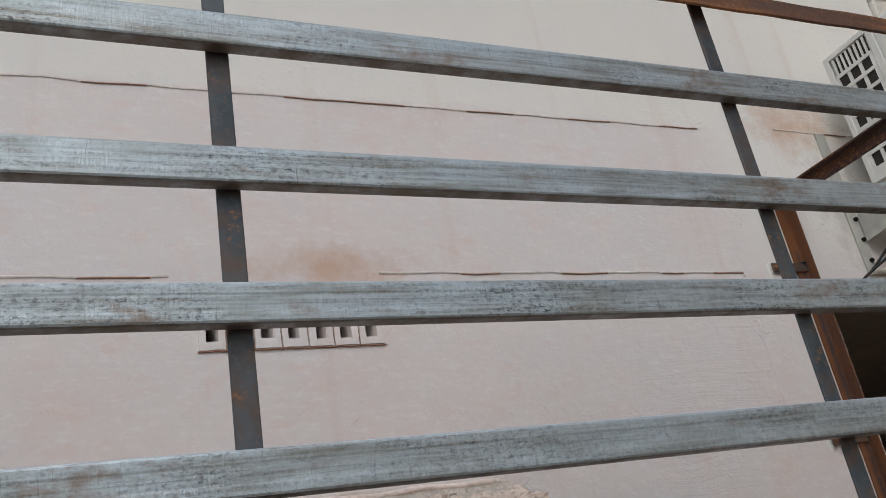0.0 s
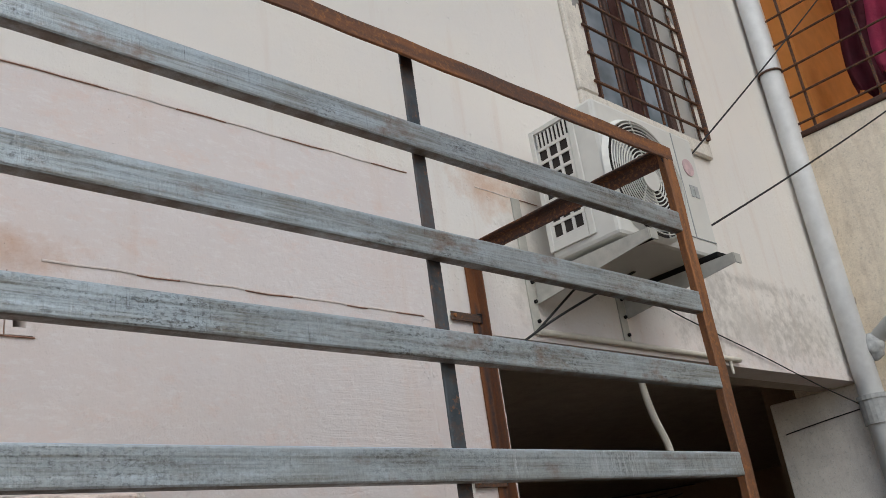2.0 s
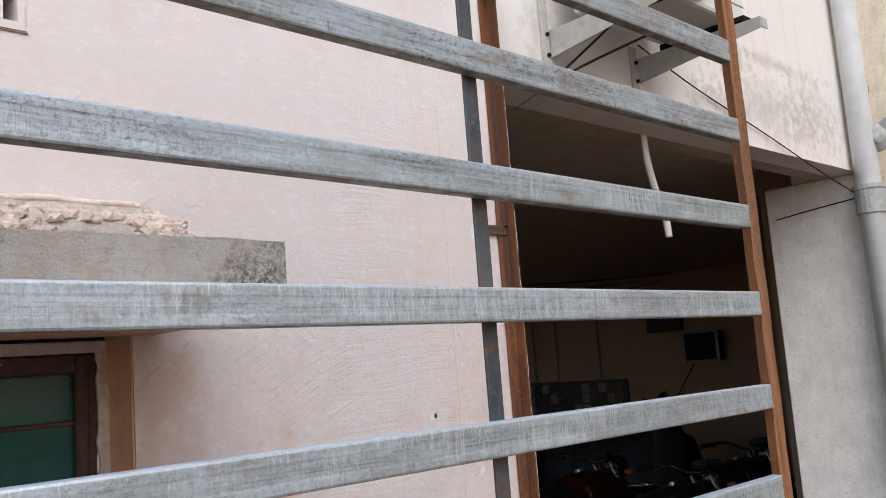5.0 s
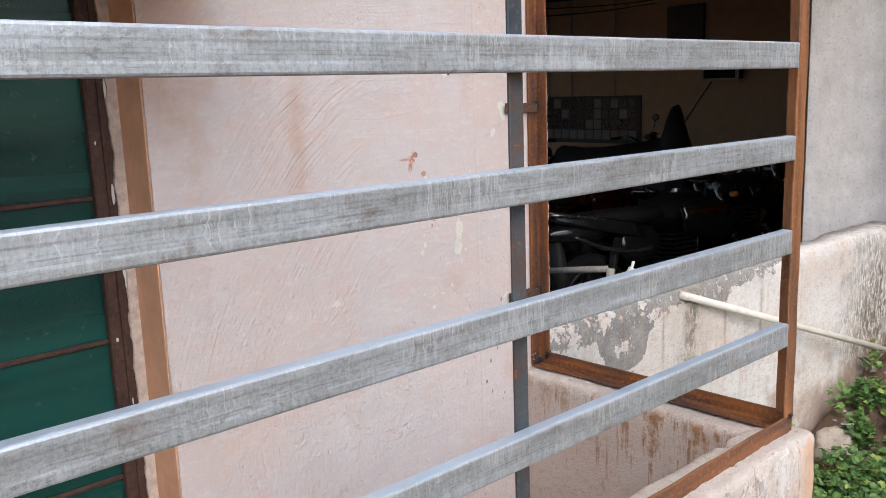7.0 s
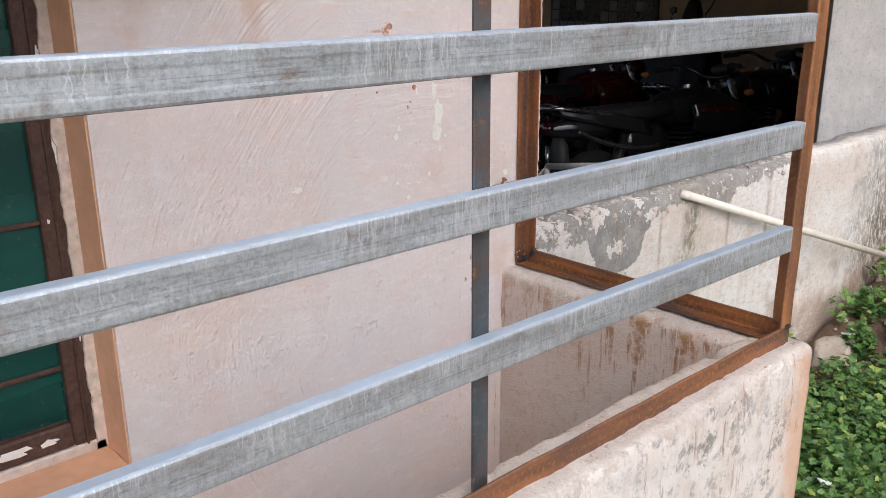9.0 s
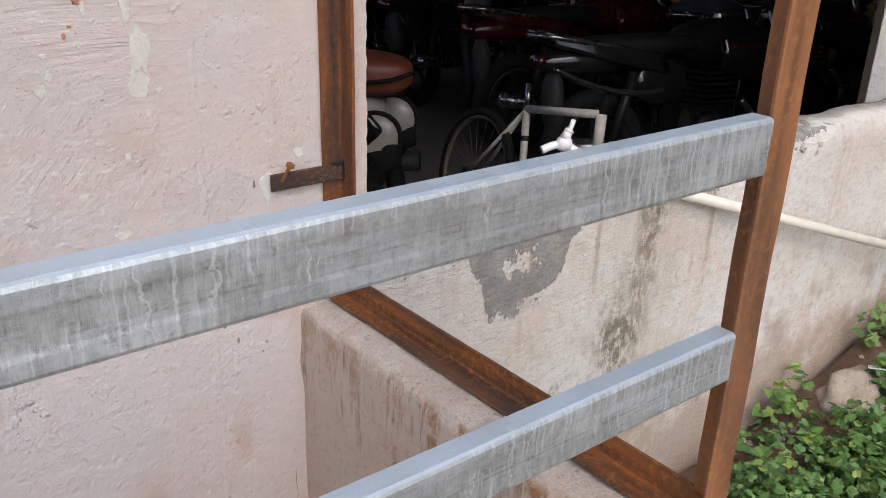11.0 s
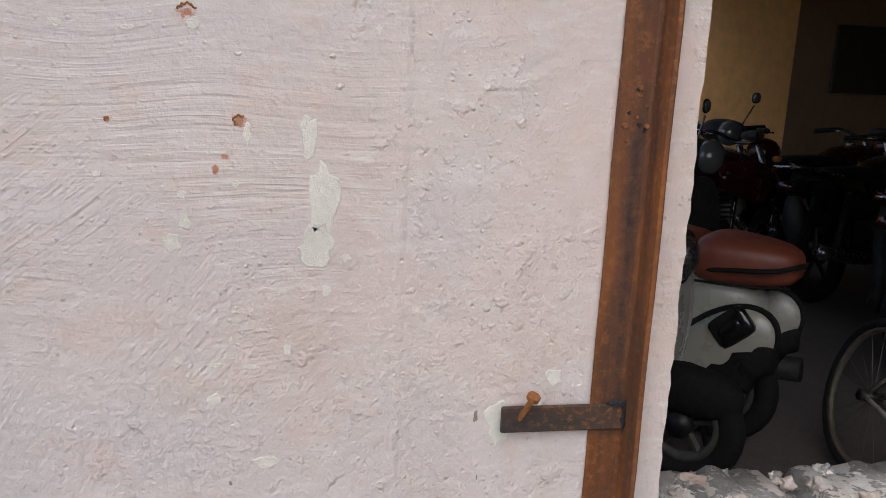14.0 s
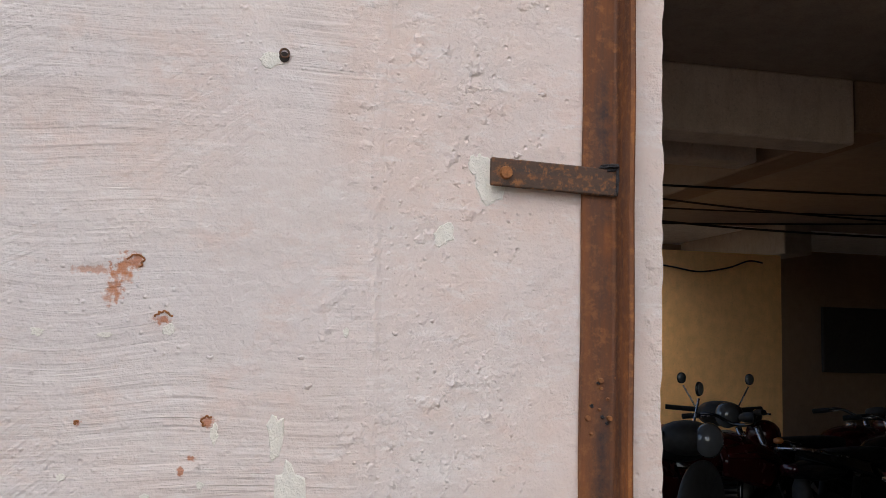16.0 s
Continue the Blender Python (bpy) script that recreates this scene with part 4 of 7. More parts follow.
for n in range(30):
    if n < 18:
        x, z = 1.285 + 0.017 * math.sin(n * 2.3), 0.545 + 0.013 * math.cos(n * 1.7)
        r = 0.0018 + 0.0018 * abs(math.sin(n * 5.1))
    else:
        x, z = 1.25 + 0.42 * (0.5 + 0.5 * math.sin(n * 12.9)), 0.75 + 0.55 * (0.5 + 0.5 * math.sin(n * 78.2))
        r = 0.0012 + 0.0012 * abs(math.sin(n * 5.1))
    part("crumb", lump((x, WALL_Y + 0.0003, z), (r * 1.5, 0.0012, r), n + 0.5, 2, 0.9), WALL, crumbs, smooth=True)

# ---- beam, garage shell, return wall ----
solid("beam_underside", box(JAMB - 0.2, END_X, WALL_Y + 0.117, 1.688, 2.135, 2.42), CEIL, "cement beam over the garage opening", "beam", "structure")
# Whiter paint stands in for daylight on the far ceiling.
LIT_CEIL = concrete_paint("lit_ceiling_paint", (0.74, 0.72, 0.68), (0.45, 0.42, 0.38), 0.3, 0.1, 0.3)
# Unseen roof gap left past y 6.6 to light the ochre wall.
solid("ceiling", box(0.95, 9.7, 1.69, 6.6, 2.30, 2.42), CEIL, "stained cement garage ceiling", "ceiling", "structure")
solid("ceiling_rear", box(4.6, 9.7, 6.6, 8.75, 2.30, 2.42), CEIL, "stained cement garage ceiling beside an unseen gap added for daylight", "ceiling", "structure")
solid("ceiling_far", box(4.6, 9.7, 8.752, 10.7, 2.32, 2.42), LIT_CEIL, "ceiling behind the ochre wall, painted pale to look lit", "ceiling", "structure")
solid("ceiling_beam", box(1.152, 4.02, 4.15, 4.36, 2.0, 2.299, 0.01), LIT_BEAM, "cement cross beam painted lighter to look lit under the garage ceiling", "beam", "structure")
solid("ceiling_beam", box(1.152, 3.97, 4.85, 5.05, 2.05, 2.299, 0.01), LIT_BEAM, "cement cross beam under the garage ceiling", "beam", "structure")
solid("ceiling_beam", box(4.03, 4.25, 4.15, 6.59, 2.06, 2.299, 0.01), GARAGE, "brown rendered beam along the garage ceiling", "beam", "structure")
solid("ceiling_beam", box(6.45, 6.75, 8.36, 10.49, 2.0, 2.319, 0.01), CEIL, "cement beam behind the ochre wall", "beam", "structure")

solid("return_wall", box(END_X, END_X + 0.2, 1.492, 1.925, -0.45, 2.132, 0.006), RETURN, "cream rendered return wall beside the garage opening", "wall", "structure")
solid("garage_floor", box(-0.5, 9.7, 1.605, 10.7, -0.5, -0.37), FLOOR, "cement garage floor painted dark for the shade of the room", "floor", "structure")
# Stops at y 3.4; the unseen side beyond is left open for light.
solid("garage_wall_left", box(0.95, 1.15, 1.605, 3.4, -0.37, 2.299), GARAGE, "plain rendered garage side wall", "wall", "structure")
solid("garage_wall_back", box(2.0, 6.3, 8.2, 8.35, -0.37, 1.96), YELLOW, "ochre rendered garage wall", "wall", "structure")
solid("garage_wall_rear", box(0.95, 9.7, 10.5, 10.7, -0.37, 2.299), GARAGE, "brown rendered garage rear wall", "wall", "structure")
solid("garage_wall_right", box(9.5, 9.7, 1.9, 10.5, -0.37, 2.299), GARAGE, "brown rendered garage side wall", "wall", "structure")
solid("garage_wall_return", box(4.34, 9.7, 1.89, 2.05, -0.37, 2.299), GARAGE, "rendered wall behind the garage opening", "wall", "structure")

# ---- low broken wall under the opening ----
bm = pierced(JAMB + 0.004, END_X + 0.02, -0.45, SILL_Z, WALL_Y + 0.003, WALL_Y + 0.115, [], 0.06, ((0, 1.78, 2.6, 0.008), (1, 0.56, 0.64, 0.010)))
for v in bm.verts:
    x, z = v.co.x, v.co.z
    top = 0.652 - 0.018 * (x - JAMB) / 1.5 + 0.006 * noise.noise(Vector((x * 9, 0, v.co.y * 14))) + 0.009 * noise.noise(Vector((x * 34, 2, v.co.y * 30))) + 0.004 * noise.noise(Vector((x * 90, 5, v.co.y * 60)))
    if 1.962 < x < 1.992:
        top -= 0.014
    if z > 0.45:
        v.co.z = 0.45 + (z - 0.45) * (top - 0.45) / (SILL_Z - 0.45)
    if v.co.y < WALL_Y + 0.05:
        v.co.y += 0.004 * noise.noise(Vector((x * 7, 1, z * 7))) + (0.012 * ((z - 0.59) / 0.05) ** 2 if z > 0.59 else 0)
low_wall = solid("low_wall", bm, LOW, "low peeling cream and grey cement wall with a broken top", "wall", "structure", smooth=True)
for n in range(120):
    x = 1.785 + 0.0125 * n + 0.010 * math.sin(n * 2.4)
    if x > 3.1:
        break
    r = 0.004 + 0.0065 * abs(math.sin(n * 1.9)) ** 3
    z = 0.648 - 0.018 * (x - JAMB) / 1.5
    row = (n * 5) % 7
    place = (x, WALL_Y + (0.03, 0.012, 0.05, 0.008, 0.03, 0.09, 0.006)[row], z - (0.0, 0.022, -0.001, 0.045, 0.002, 0.0, 0.03)[row])
    b = lump(place, (r * (1.0 + 0.4 * math.sin(n)), r * 0.75, r * (0.85 + 0.25 * math.cos(n * 3))), n + 1.0, 3, 0.8)
    part("mortar_lump", b, (LUMP, LOW, LUMP, LOW, PINK_MORTAR)[n % 5], low_wall, smooth=True)

for n in range(64):
    x = 1.785 + 0.0215 * n + 0.008 * math.sin(n * 4.1)
    r = 0.004 + 0.006 * abs(math.sin(n * 2.7)) ** 2
    z = 0.650 - 0.018 * (x - JAMB) / 1.5 + 0.002 * math.sin(n * 3.3)
    y = WALL_Y + 0.035 + 0.07 * abs(math.sin(n * 1.31))
    b = lump((x, y, z), (r * (1.1 + 0.4 * math.sin(n * 1.7)), r, r * 0.9), n + 61.0, 3, 0.8)
    part("crest_lump", b, (LUMP, LOW, LUMP, LOW, PINK_MORTAR)[n % 5], low_wall, smooth=True)

# ---- parapet that carries the cage ----
TOP = 0.584


def kerb(along, a0, a1, c0, c1, z0, z1, seed):
    """A mortar upstand along x (0) or y (1), with a crumbly, chipped crown."""
    b = bmesh.new()
    left = [(c0, z0), (c0, z0 + 0.3), (c0, z1 - 0.25), (c0, z1 - 0.15), (c0, z1 - 0.09), (c0, z1 - 0.055), (c0, z1 - 0.03), (c0 + 0.001, z1 - 0.016), (c0 + 0.004, z1 - 0.006), (c0 + 0.010, z1 - 0.001), (c0 + 0.020, z1), (c0 + 0.035, z1)]
    prof = left + [(c0 + c1 - c, z) for c, z in reversed(left)]
    count = int((a1 - a0) / 0.008)
    rings = []
    for i in range(count + 1):
        a = a0 + (a1 - a0) * i / count
        row = []
        for c, z in prof:
            p = Vector((a, c, z)) if along == 0 else Vector((c, a, z))
            edge = max(0.0, 1 - abs(z1 - z) / 0.045) * max(0.0, 1 - min(abs(c - c0), abs(c - c1)) / 0.03)
            k = noise.noise_vector(p * 16 + Vector((seed, 0, 0))) * 0.004 + noise.noise_vector(p * 48 + Vector((0, seed, 0))) * 0.003 + noise.noise_vector(p * 120) * 0.0014
            chip = max(0.0, noise.noise(p * 21 + Vector((9, seed, 0))) - 0.15) * 0.028 * edge
            inward = Vector((0, 1 if c < (c0 + c1) / 2 else -1, -1)) if along == 0 else Vector((1 if c < (c0 + c1) / 2 else -1, 0, -1))
            row.append(b.verts.new(p + k + inward * chip * 0.7))
        rings.append(row)
    for p, q in zip(rings, rings[1:]):
        for k in range(len(prof)):
            j = (k + 1) % len(prof)
            b.faces.new((p[k], p[j], q[j], q[k]))
    b.faces.new(rings[0]), b.faces.new(rings[-1])
    return b


front = solid("parapet_front", kerb(0, -4.0, 1.762, 0.79, 0.905, -0.3, TOP, 1), PARAPET, "stained mortar parapet under the metal cage", "parapet", "structure", smooth=True)
solid("parapet_side", kerb(1, 0.890, WALL_Y + 0.006, 1.660, 1.76, -0.3, TOP - 0.002, 2), PARAPET, "gritty mortar parapet with rusty stains running to the house wall", "parapet", "structure", smooth=True)

# ---- window with sunshade ----
shade = bmesh.new()
prof = [(1.09, 1.545), (1.09, 1.618), (WALL_Y - 0.03, 1.66), (WALL_Y + 0.002, 1.70), (WALL_Y + 0.002, 1.52), (WALL_Y - 0.05, 1.522)]
rings = []
for i in range(61):
    x = -1.6 + (0.808 + 1.6) * i / 60
    rings.append([shade.verts.new((x, y + 0.003 * noise.noise(Vector((x * 14, y * 9, z * 9))), z + 0.004 * noise.noise(Vector((x * 12 + 5, y * 9, z * 20))))) for y, z in prof])
for a, c in zip(rings, rings[1:]):
    for k in range(len(prof)):
        j = (k + 1) % len(prof)
        shade.faces.new((a[k], a[j], c[j], c[k]))
shade.faces.new(rings[0]), shade.faces.new(rings[-1])
awning = solid("window_sunshade", shade, SHADE_SLAB, "weathered concrete sunshade slab with black lichen over the window", "sunshade", "structure")
part("soffit", box(-1.6, 0.80, 1.105, WALL_Y - 0.001, 1.514, 1.5215, 0.002), PEACH, awning, "peach painted underside")
fil = bmesh.new()
rings = []
for i in range(160):
    x = -1.6 + 2.39 * i / 159
    k = noise.noise(Vector((x * 20, 3, 0)))
    k2 = noise.noise(Vector((x * 55, 7, 0)))
    rings.append([fil.verts.new(p) for p in ((x, 1.30 + 0.02 * k, 1.645), (x, 1.36 + 0.012 * k2, 1.685 + 0.008 * k), (x, 1.45, 1.715 + 0.006 * k2), (x, WALL_Y + 0.001, 1.748 + 0.006 * k), (x, WALL_Y + 0.001, 1.64))])
for a, c in zip(rings, rings[1:]):
    for k in range(5):
        j = (k + 1) % 5
        fil.faces.new((a[k], a[j], c[j], c[k]))
fil.faces.new(rings[0]), fil.faces.new(rings[-1])
part("mortar_fillet", fil, FILLET, awning, "rough peach mortar packed along the wall")
rub = random.Random(31)
rubble = bmesh.new()
for i in range(900):
    x = 0.785 - 1.25 * rub.random() ** 1.3
    up = rub.random()
    y = 1.300 + 0.15 * up
    z = 1.650 + (0.040 * (y - 1.30) / 0.06 if y < 1.36 else 0.040 + 0.03 * (y - 1.36) / 0.09)
    r = rub.uniform(0.004, 0.013) * (1.15 - 0.5 * up)
    if noise.noise(Vector((x * 9, up * 3, 4))) < -0.12:
        continue
    made = bmesh.ops.create_icosphere(rubble, subdivisions=1, radius=1)["verts"]
    for v in made:
        k = 1 + 0.55 * noise.noise(v.co * 1.7 + Vector((i, 0, 0)))
        v.co = Vector((x + v.co.x * k * r * 1.5, y + v.co.y * k * r * 1.2, z + v.co.z * k * r * 0.85))
tagged(part("mortar_crumbs", rubble, RUBBLE, awning, "loose crumbs of peach mortar"), "loose crumbs of peach mortar", "", "", "stuff")
b = tube([(-1.6 + 2.37 * i / 60, WALL_Y - 0.012 + 0.004 * noise.noise(Vector((i * 0.5, 2, 9))), 1.738 + 0.006 * noise.noise(Vector((i * 0.4, 1, 3)))) for i in range(61)], 0.006, 7)
part("mortar_lip", b, PINK_LIP, awning, "smooth pinkish lip of mortar along the wall", True)

GLASS = Paint("green_window_glass", 0.08)
# Lighter bands in the colour stand in for reflections on the panes.
g = GLASS.mix(GLASS.span(GLASS.noise(1.0, 3, at=GLASS.scaled(0.8, 1, 11)), 0.35, 0.65), (0.008, 0.060, 0.050), (0.019, 0.135, 0.112))
g = GLASS.mix(GLASS.span(GLASS.noise(80, 5, 0.7), 0.62, 0.72, 0, 0.25), g, (0.3, 0.33, 0.3))
GLASS.colour(g).rough(GLASS.span(GLASS.noise(5, 5), 0.3, 0.7, 0.05, 0.22))
GLASS.put(GLASS.b, "Transmission Weight", 0.35)
window = thing("window_1", (0.0, WALL_Y + 0.1, 0.43), "green glazed window with brown timber sashes and peeling frame", "window", kind="structure")
FY = 1.585
part("reveal", box(0.7535, 0.7567, WALL_Y + 0.003, FY + 0.055, 0.431, 1.513, 0.001), PEACH, window, "peach painted reveal")
jam = box(0.7345, 0.7532, FY - 0.004, FY + 0.05, 0.431, 1.492)
bmesh.ops.subdivide_edges(jam, edges=[e for e in jam.edges if e.calc_length() > 0.5], cuts=90, use_grid_fill=True)
for v in jam.verts:
    if v.co.x < 0.745:
        v.co.x += 0.006 * noise.noise(Vector((1, v.co.y * 20, v.co.z * 26))) + 0.004 * noise.noise(Vector((4, 2, v.co.z * 70)))
part("frame_side", jam, PEEL, window, "peeling whitish frame post")
part("frame_top", box(-1.2, 0.7530, FY - 0.004, FY + 0.05, 1.4925, 1.513, 0.003), PEEL, window, "peeling whitish frame head")
part("sash_side", box(0.700, 0.7440, FY + 0.002, FY + 0.045, 0.431, 1.4920, 0.004), SASH, window)
for n, (x, z, w, h) in enumerate(((0.739, 0.60, 0.008, 0.06), (0.741, 0.54, 0.007, 0.03), (0.735, 1.30, 0.006, 0.05), (0.73, 1.12, 0.005, 0.03), (0.736, 0.98, 0.006, 0.07), (0.712, 1.05, 0.004, 0.006), (0.71, 0.86, 0.005, 0.008), (0.725, 0.74, 0.006, 0.012), (0.708, 1.21, 0.004, 0.006), (0.733, 0.66, 0.006, 0.03), (0.55, 1.478, 0.05, 0.008), (0.2, 1.476, 0.03, 0.008))):
    part("paint_fleck", blotch(x, z, w, h, n * 2.1, FY + (0.0018 if x > 0.7 else -0.0003), 0.0006, 12, 0.6), CHIP, window, "fleck of old white paint")
part("sash_bead", box(0.719, 0.723, FY - 0.003, FY + 0.002, 0.431, 1.47), SASH, window)
part("sash_top", box(-1.2, 0.6995, FY, FY + 0.045, 1.458, 1.4920, 0.004), SASH, window)
part("sash_middle", box(-0.16, -0.06, FY, FY + 0.045, 0.431, 1.457, 0.004), SASH, window)
part("pane", box(-0.059, 0.6995, FY + 0.02, FY + 0.025, 0.431, 1.457), GLASS.m, window)
part("pane", box(-1.2, -0.161, FY + 0.02, FY + 0.025, 0.431, 1.457), GLASS.m, window)
for n in range(4):
    z = 0.595 + 0.258 * n
    part("glass_edge_bar", box(-0.059, 0.6995, FY + 0.012, FY + 0.0195, z, z + 0.009, 0.002), SASH, window, "thin brown bar between louvre panes")
part("inner_post", box(0.60, 0.622, FY + 0.041, FY + 0.047, 0.431, 1.457), SASH, window)
part("sash_bottom", box(-1.2, 0.6995, FY, FY + 0.045, 0.455, 0.500, 0.004), SASH, window)
part("sill", box(-1.2, 0.7533, WALL_Y + 0.004, FY - 0.0045, 0.4312, 0.4385, 0.002), PEACH, window, "peach painted sill")
part("frame_bottom", box(-1.2, 0.7530, FY - 0.004, FY + 0.05, 0.4315, 0.4545, 0.003), PEEL, window, "peeling whitish frame foot")
for n, (x, w, h) in enumerate(((0.66, 0.03, 0.010), (0.60, 0.05, 0.014), (0.50, 0.03, 0.012), (0.38, 0.06, 0.012), (0.2, 0.05, 0.014))):
    part("paint_fleck", blotch(x, 0.478 + 0.004 * math.sin(n * 3), w, h, n * 1.7 + 0.3, FY - 0.0003, 0.0006, 14, 0.8), CHIP, window, "fleck of old white paint")
CURTAIN = plain("dark_green_curtain", (0.012, 0.06, 0.045), 0.9, 0, 0.5, 9, 0.4, 0.01)
part("curtain", box(-1.25, 0.75, FY + 0.07, FY + 0.08, 0.1, 1.53), CURTAIN, window, "dark green cloth behind the glass")
# Near-black sheet added for the unlit room behind the glass.
part("room_shade_panel", box(-1.4, 0.94, 1.69, 1.75, -0.3, 2.0), HOLE, window)

# ---- the steel cage ----
cage = thing("metal_cage", (0.5, 0.83, TOP), "unfinished cage of galvanised tubes welded to rusty angle iron", "metal grille")
POST_TOP = 2.377
LEFT, RIGHT, FRONT = -2.18, 1.708, 0.828
BAR_H, BAR_D = 0.0465, 0.0225
HEIGHTS = (0.787, 0.9714, 1.1497, 1.3187, 1.4947, 1.6642, 1.8378, 2.0012, 2.1872)
RISE, SKEW = 0.0073, 0.0036


def bar(z, n):
    """A square-edged tube with soft corners, a faint seam and slight bow."""
    b = bmesh.new()
    r = 0.0035
    h, d = BAR_H / 2, BAR_D
    prof = [(0, -h + r), (0, -0.012), (0.0004, -0.009), (0.0004, 0.008), (0, 0.011), (0, h - r), (r * 0.3, h - r * 0.3), (r, h), (d - r, h), (d, h - r), (d, -h + r), (d - r, -h), (r, -h), (r * 0.3, -h + r * 0.3)]
    rings = []
    for i in range(41):
        x = LEFT + (RIGHT - LEFT) * i / 40
        dz = 0.0010 * math.sin(x * 1.3 + n) + RISE * (RIGHT - x)
        dy = SKEW * (RIGHT - x)
        rings.append([b.verts.new((x, FRONT + dy + y, z + dz + q)) for y, q in prof])
    for a, c in zip(rings, rings[1:]):
        for k in range(len(prof)):
            j = (k + 1) % len(prof)
            b.faces.new((a[k], a[j], c[j], c[k]))
    b.faces.new(rings[0]), b.faces.new(rings[-1])
    layer = b.loops.layers.uv.new("run")
    for f in b.faces:
        for loop in f.loops:
            x, _, q = loop.vert.co
            loop[layer].uv = (x, (q - z - RISE * (RIGHT - x)) / BAR_H + 0.5)
    return b


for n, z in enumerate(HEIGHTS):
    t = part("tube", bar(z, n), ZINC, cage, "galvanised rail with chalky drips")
    part("weld", lump((RIGHT + 0.001, FRONT + 0.006, z + 0.019), (0.005, 0.004, 0.005), n, 2, 0.6), WELD, t)
for n, x in enumerate((-2.17, -1.385, -0.60, 0.190, 0.972)):
    y = FRONT + BAR_D + SKEW * (RIGHT - x)
    f = part("flat_bar", box(x - 0.0135, x + 0.0135, y + 0.001, y + 0.006, TOP + 0.006, POST_TOP - 0.008, 0.0012), FLAT_BAR, cage, "dark flat steel stiffener")


def iron(name, m, length, material, label="", leg=0.035):
    b = angle_iron(length, leg)
    b.transform(m)
    return part(name, b, material, cage, label)


def axes(o, x, y):
    """A frame at o whose x and y axes run those ways."""
    x, y = Vector(x), Vector(y)
    m = Matrix.Identity(4)
    for c, v in enumerate((x, y, x.cross(y))):
        for r in range(3):
            m[r][c] = v[r]
    return Matrix.Translation(o) @ m


# Corner post: one leg in the front plane, one running back.
post = iron("corner_post", axes((1.743, FRONT, TOP + 0.034), (0, 0, 1), (0, 1, 0)), POST_TOP - TOP - 0.040, RUST_POST, "rusty angle iron corner post")
wall_post = iron("wall_post", axes((1.736, WALL_Y - 0.001, TOP + 0.006), (0, 0, 1), (-1, 0, 0)), POST_TOP - TOP - 0.012, RUST_UP, "rusty angle iron post held against the wall")
iron("top_rail", axes((LEFT, FRONT, POST_TOP), (1, 0, 0), (0, 0, -1)), 1.743 - LEFT, RUST_X, "rusty angle iron top rail")
run = Vector((1.736 - 1.745, WALL_Y - 0.003 - (FRONT + 0.006), 0))
iron("top_side_rail", axes((1.745, FRONT + 0.006, POST_TOP - 0.001), run.normalized(), (0, 0, -1)), run.length, RUST_SHADED, "rusty side rail in a shadow-side tone")
side_y = Vector((-run.y, run.x, 0)).normalized()
base_side = iron("base_side_rail", axes((1.745, FRONT + 0.006, TOP + 0.001), run.normalized(), side_y), run.length, RUST_Y, "orange rusted side sill")
iron("base_rail", axes((LEFT, FRONT + 0.002, TOP - 0.010), (1, 0, 0), (0, 1, 0)), 1.743 - LEFT, RUST_X, "rusty angle iron sill on the parapet", 0.044)
for n, (place, size) in enumerate((((1.728, WALL_Y - 0.010, TOP + 0.012), (0.012, 0.006, 0.006)), ((1.733, WALL_Y - 0.030, TOP + 0.030), (0.005, 0.008, 0.012)), ((1.712, WALL_Y - 0.012, TOP + 0.009), (0.010, 0.004, 0.004)), ((1.73, FRONT - 0.001, TOP + 0.034), (0.010, 0.003, 0.004)), ((1.72, FRONT + 0.007, 2.345), (0.006, 0.006, 0.008)))):
    part("weld", lump(place, size, n + 20.0, 3, 0.9), WELD, cage, "blackened weld bead")
for n, z in enumerate((0.776, 1.227, 1.743, 2.17)):
    y = WALL_Y - 0.0065
    dip = 0.002 * math.sin(n * 2)
    b = box(1.619, 1.7305, y - 0.0042, y, z - 0.0118, z + 0.0118, 0.0012)
    for v in b.verts:
        v.co.z += (v.co.x - 1.675) * (-0.012 if n == 0 else -0.03 * (n == 1))
    p = part("clamp_plate", b, PLATE, cage, "dark flat steel fixing lug")
    part("weld", lump((1.7265, y - 0.004, z + 0.0115), (0.012, 0.003, 0.0028), n + 3.0, 3, 0.9), WELD, p)
    part("weld", lump((1.731, y - 0.004, z), (0.003, 0.003, 0.011), n + 8.0, 3, 0.9), WELD, p)
    if n == 0:
        part("nail", rod((1.6335, y + 0.002, z - 0.007), (1.6420, y - 0.0150, z + 0.0245), 0.0026, n=10), NAIL, p, "bent rusty nail")
        part("nail_head", rod((1.6417, y - 0.0145, z + 0.0235), (1.6426, y - 0.0160, z + 0.0270), 0.0058, n=14), NAIL, p)
    else:
        part("nail_head", rod((1.632, y - 0.004, z + 0.001), (1.632, y - 0.0072, z + 0.001), 0.0058, 0.0048, 14), NAIL, p, "domed rusty nail head")
    part("paint_scrape", blotch(1.621, z - 0.004, 0.024, 0.040, n + 2.6, WALL_Y, 0.0006), CHIP, p)
for n, (dx, z) in enumerate(((0.0165, 1.059), (0.0305, 1.061), (0.0055, 1.028), (0.0245, 1.028), (0.012, 0.690))):
    part("stud", rod((1.702 + dx, WALL_Y - 0.004, z), (1.702 + dx, WALL_Y - 0.0090, z), 0.0028, 0.0020, 10), RUST_POST, wall_post)

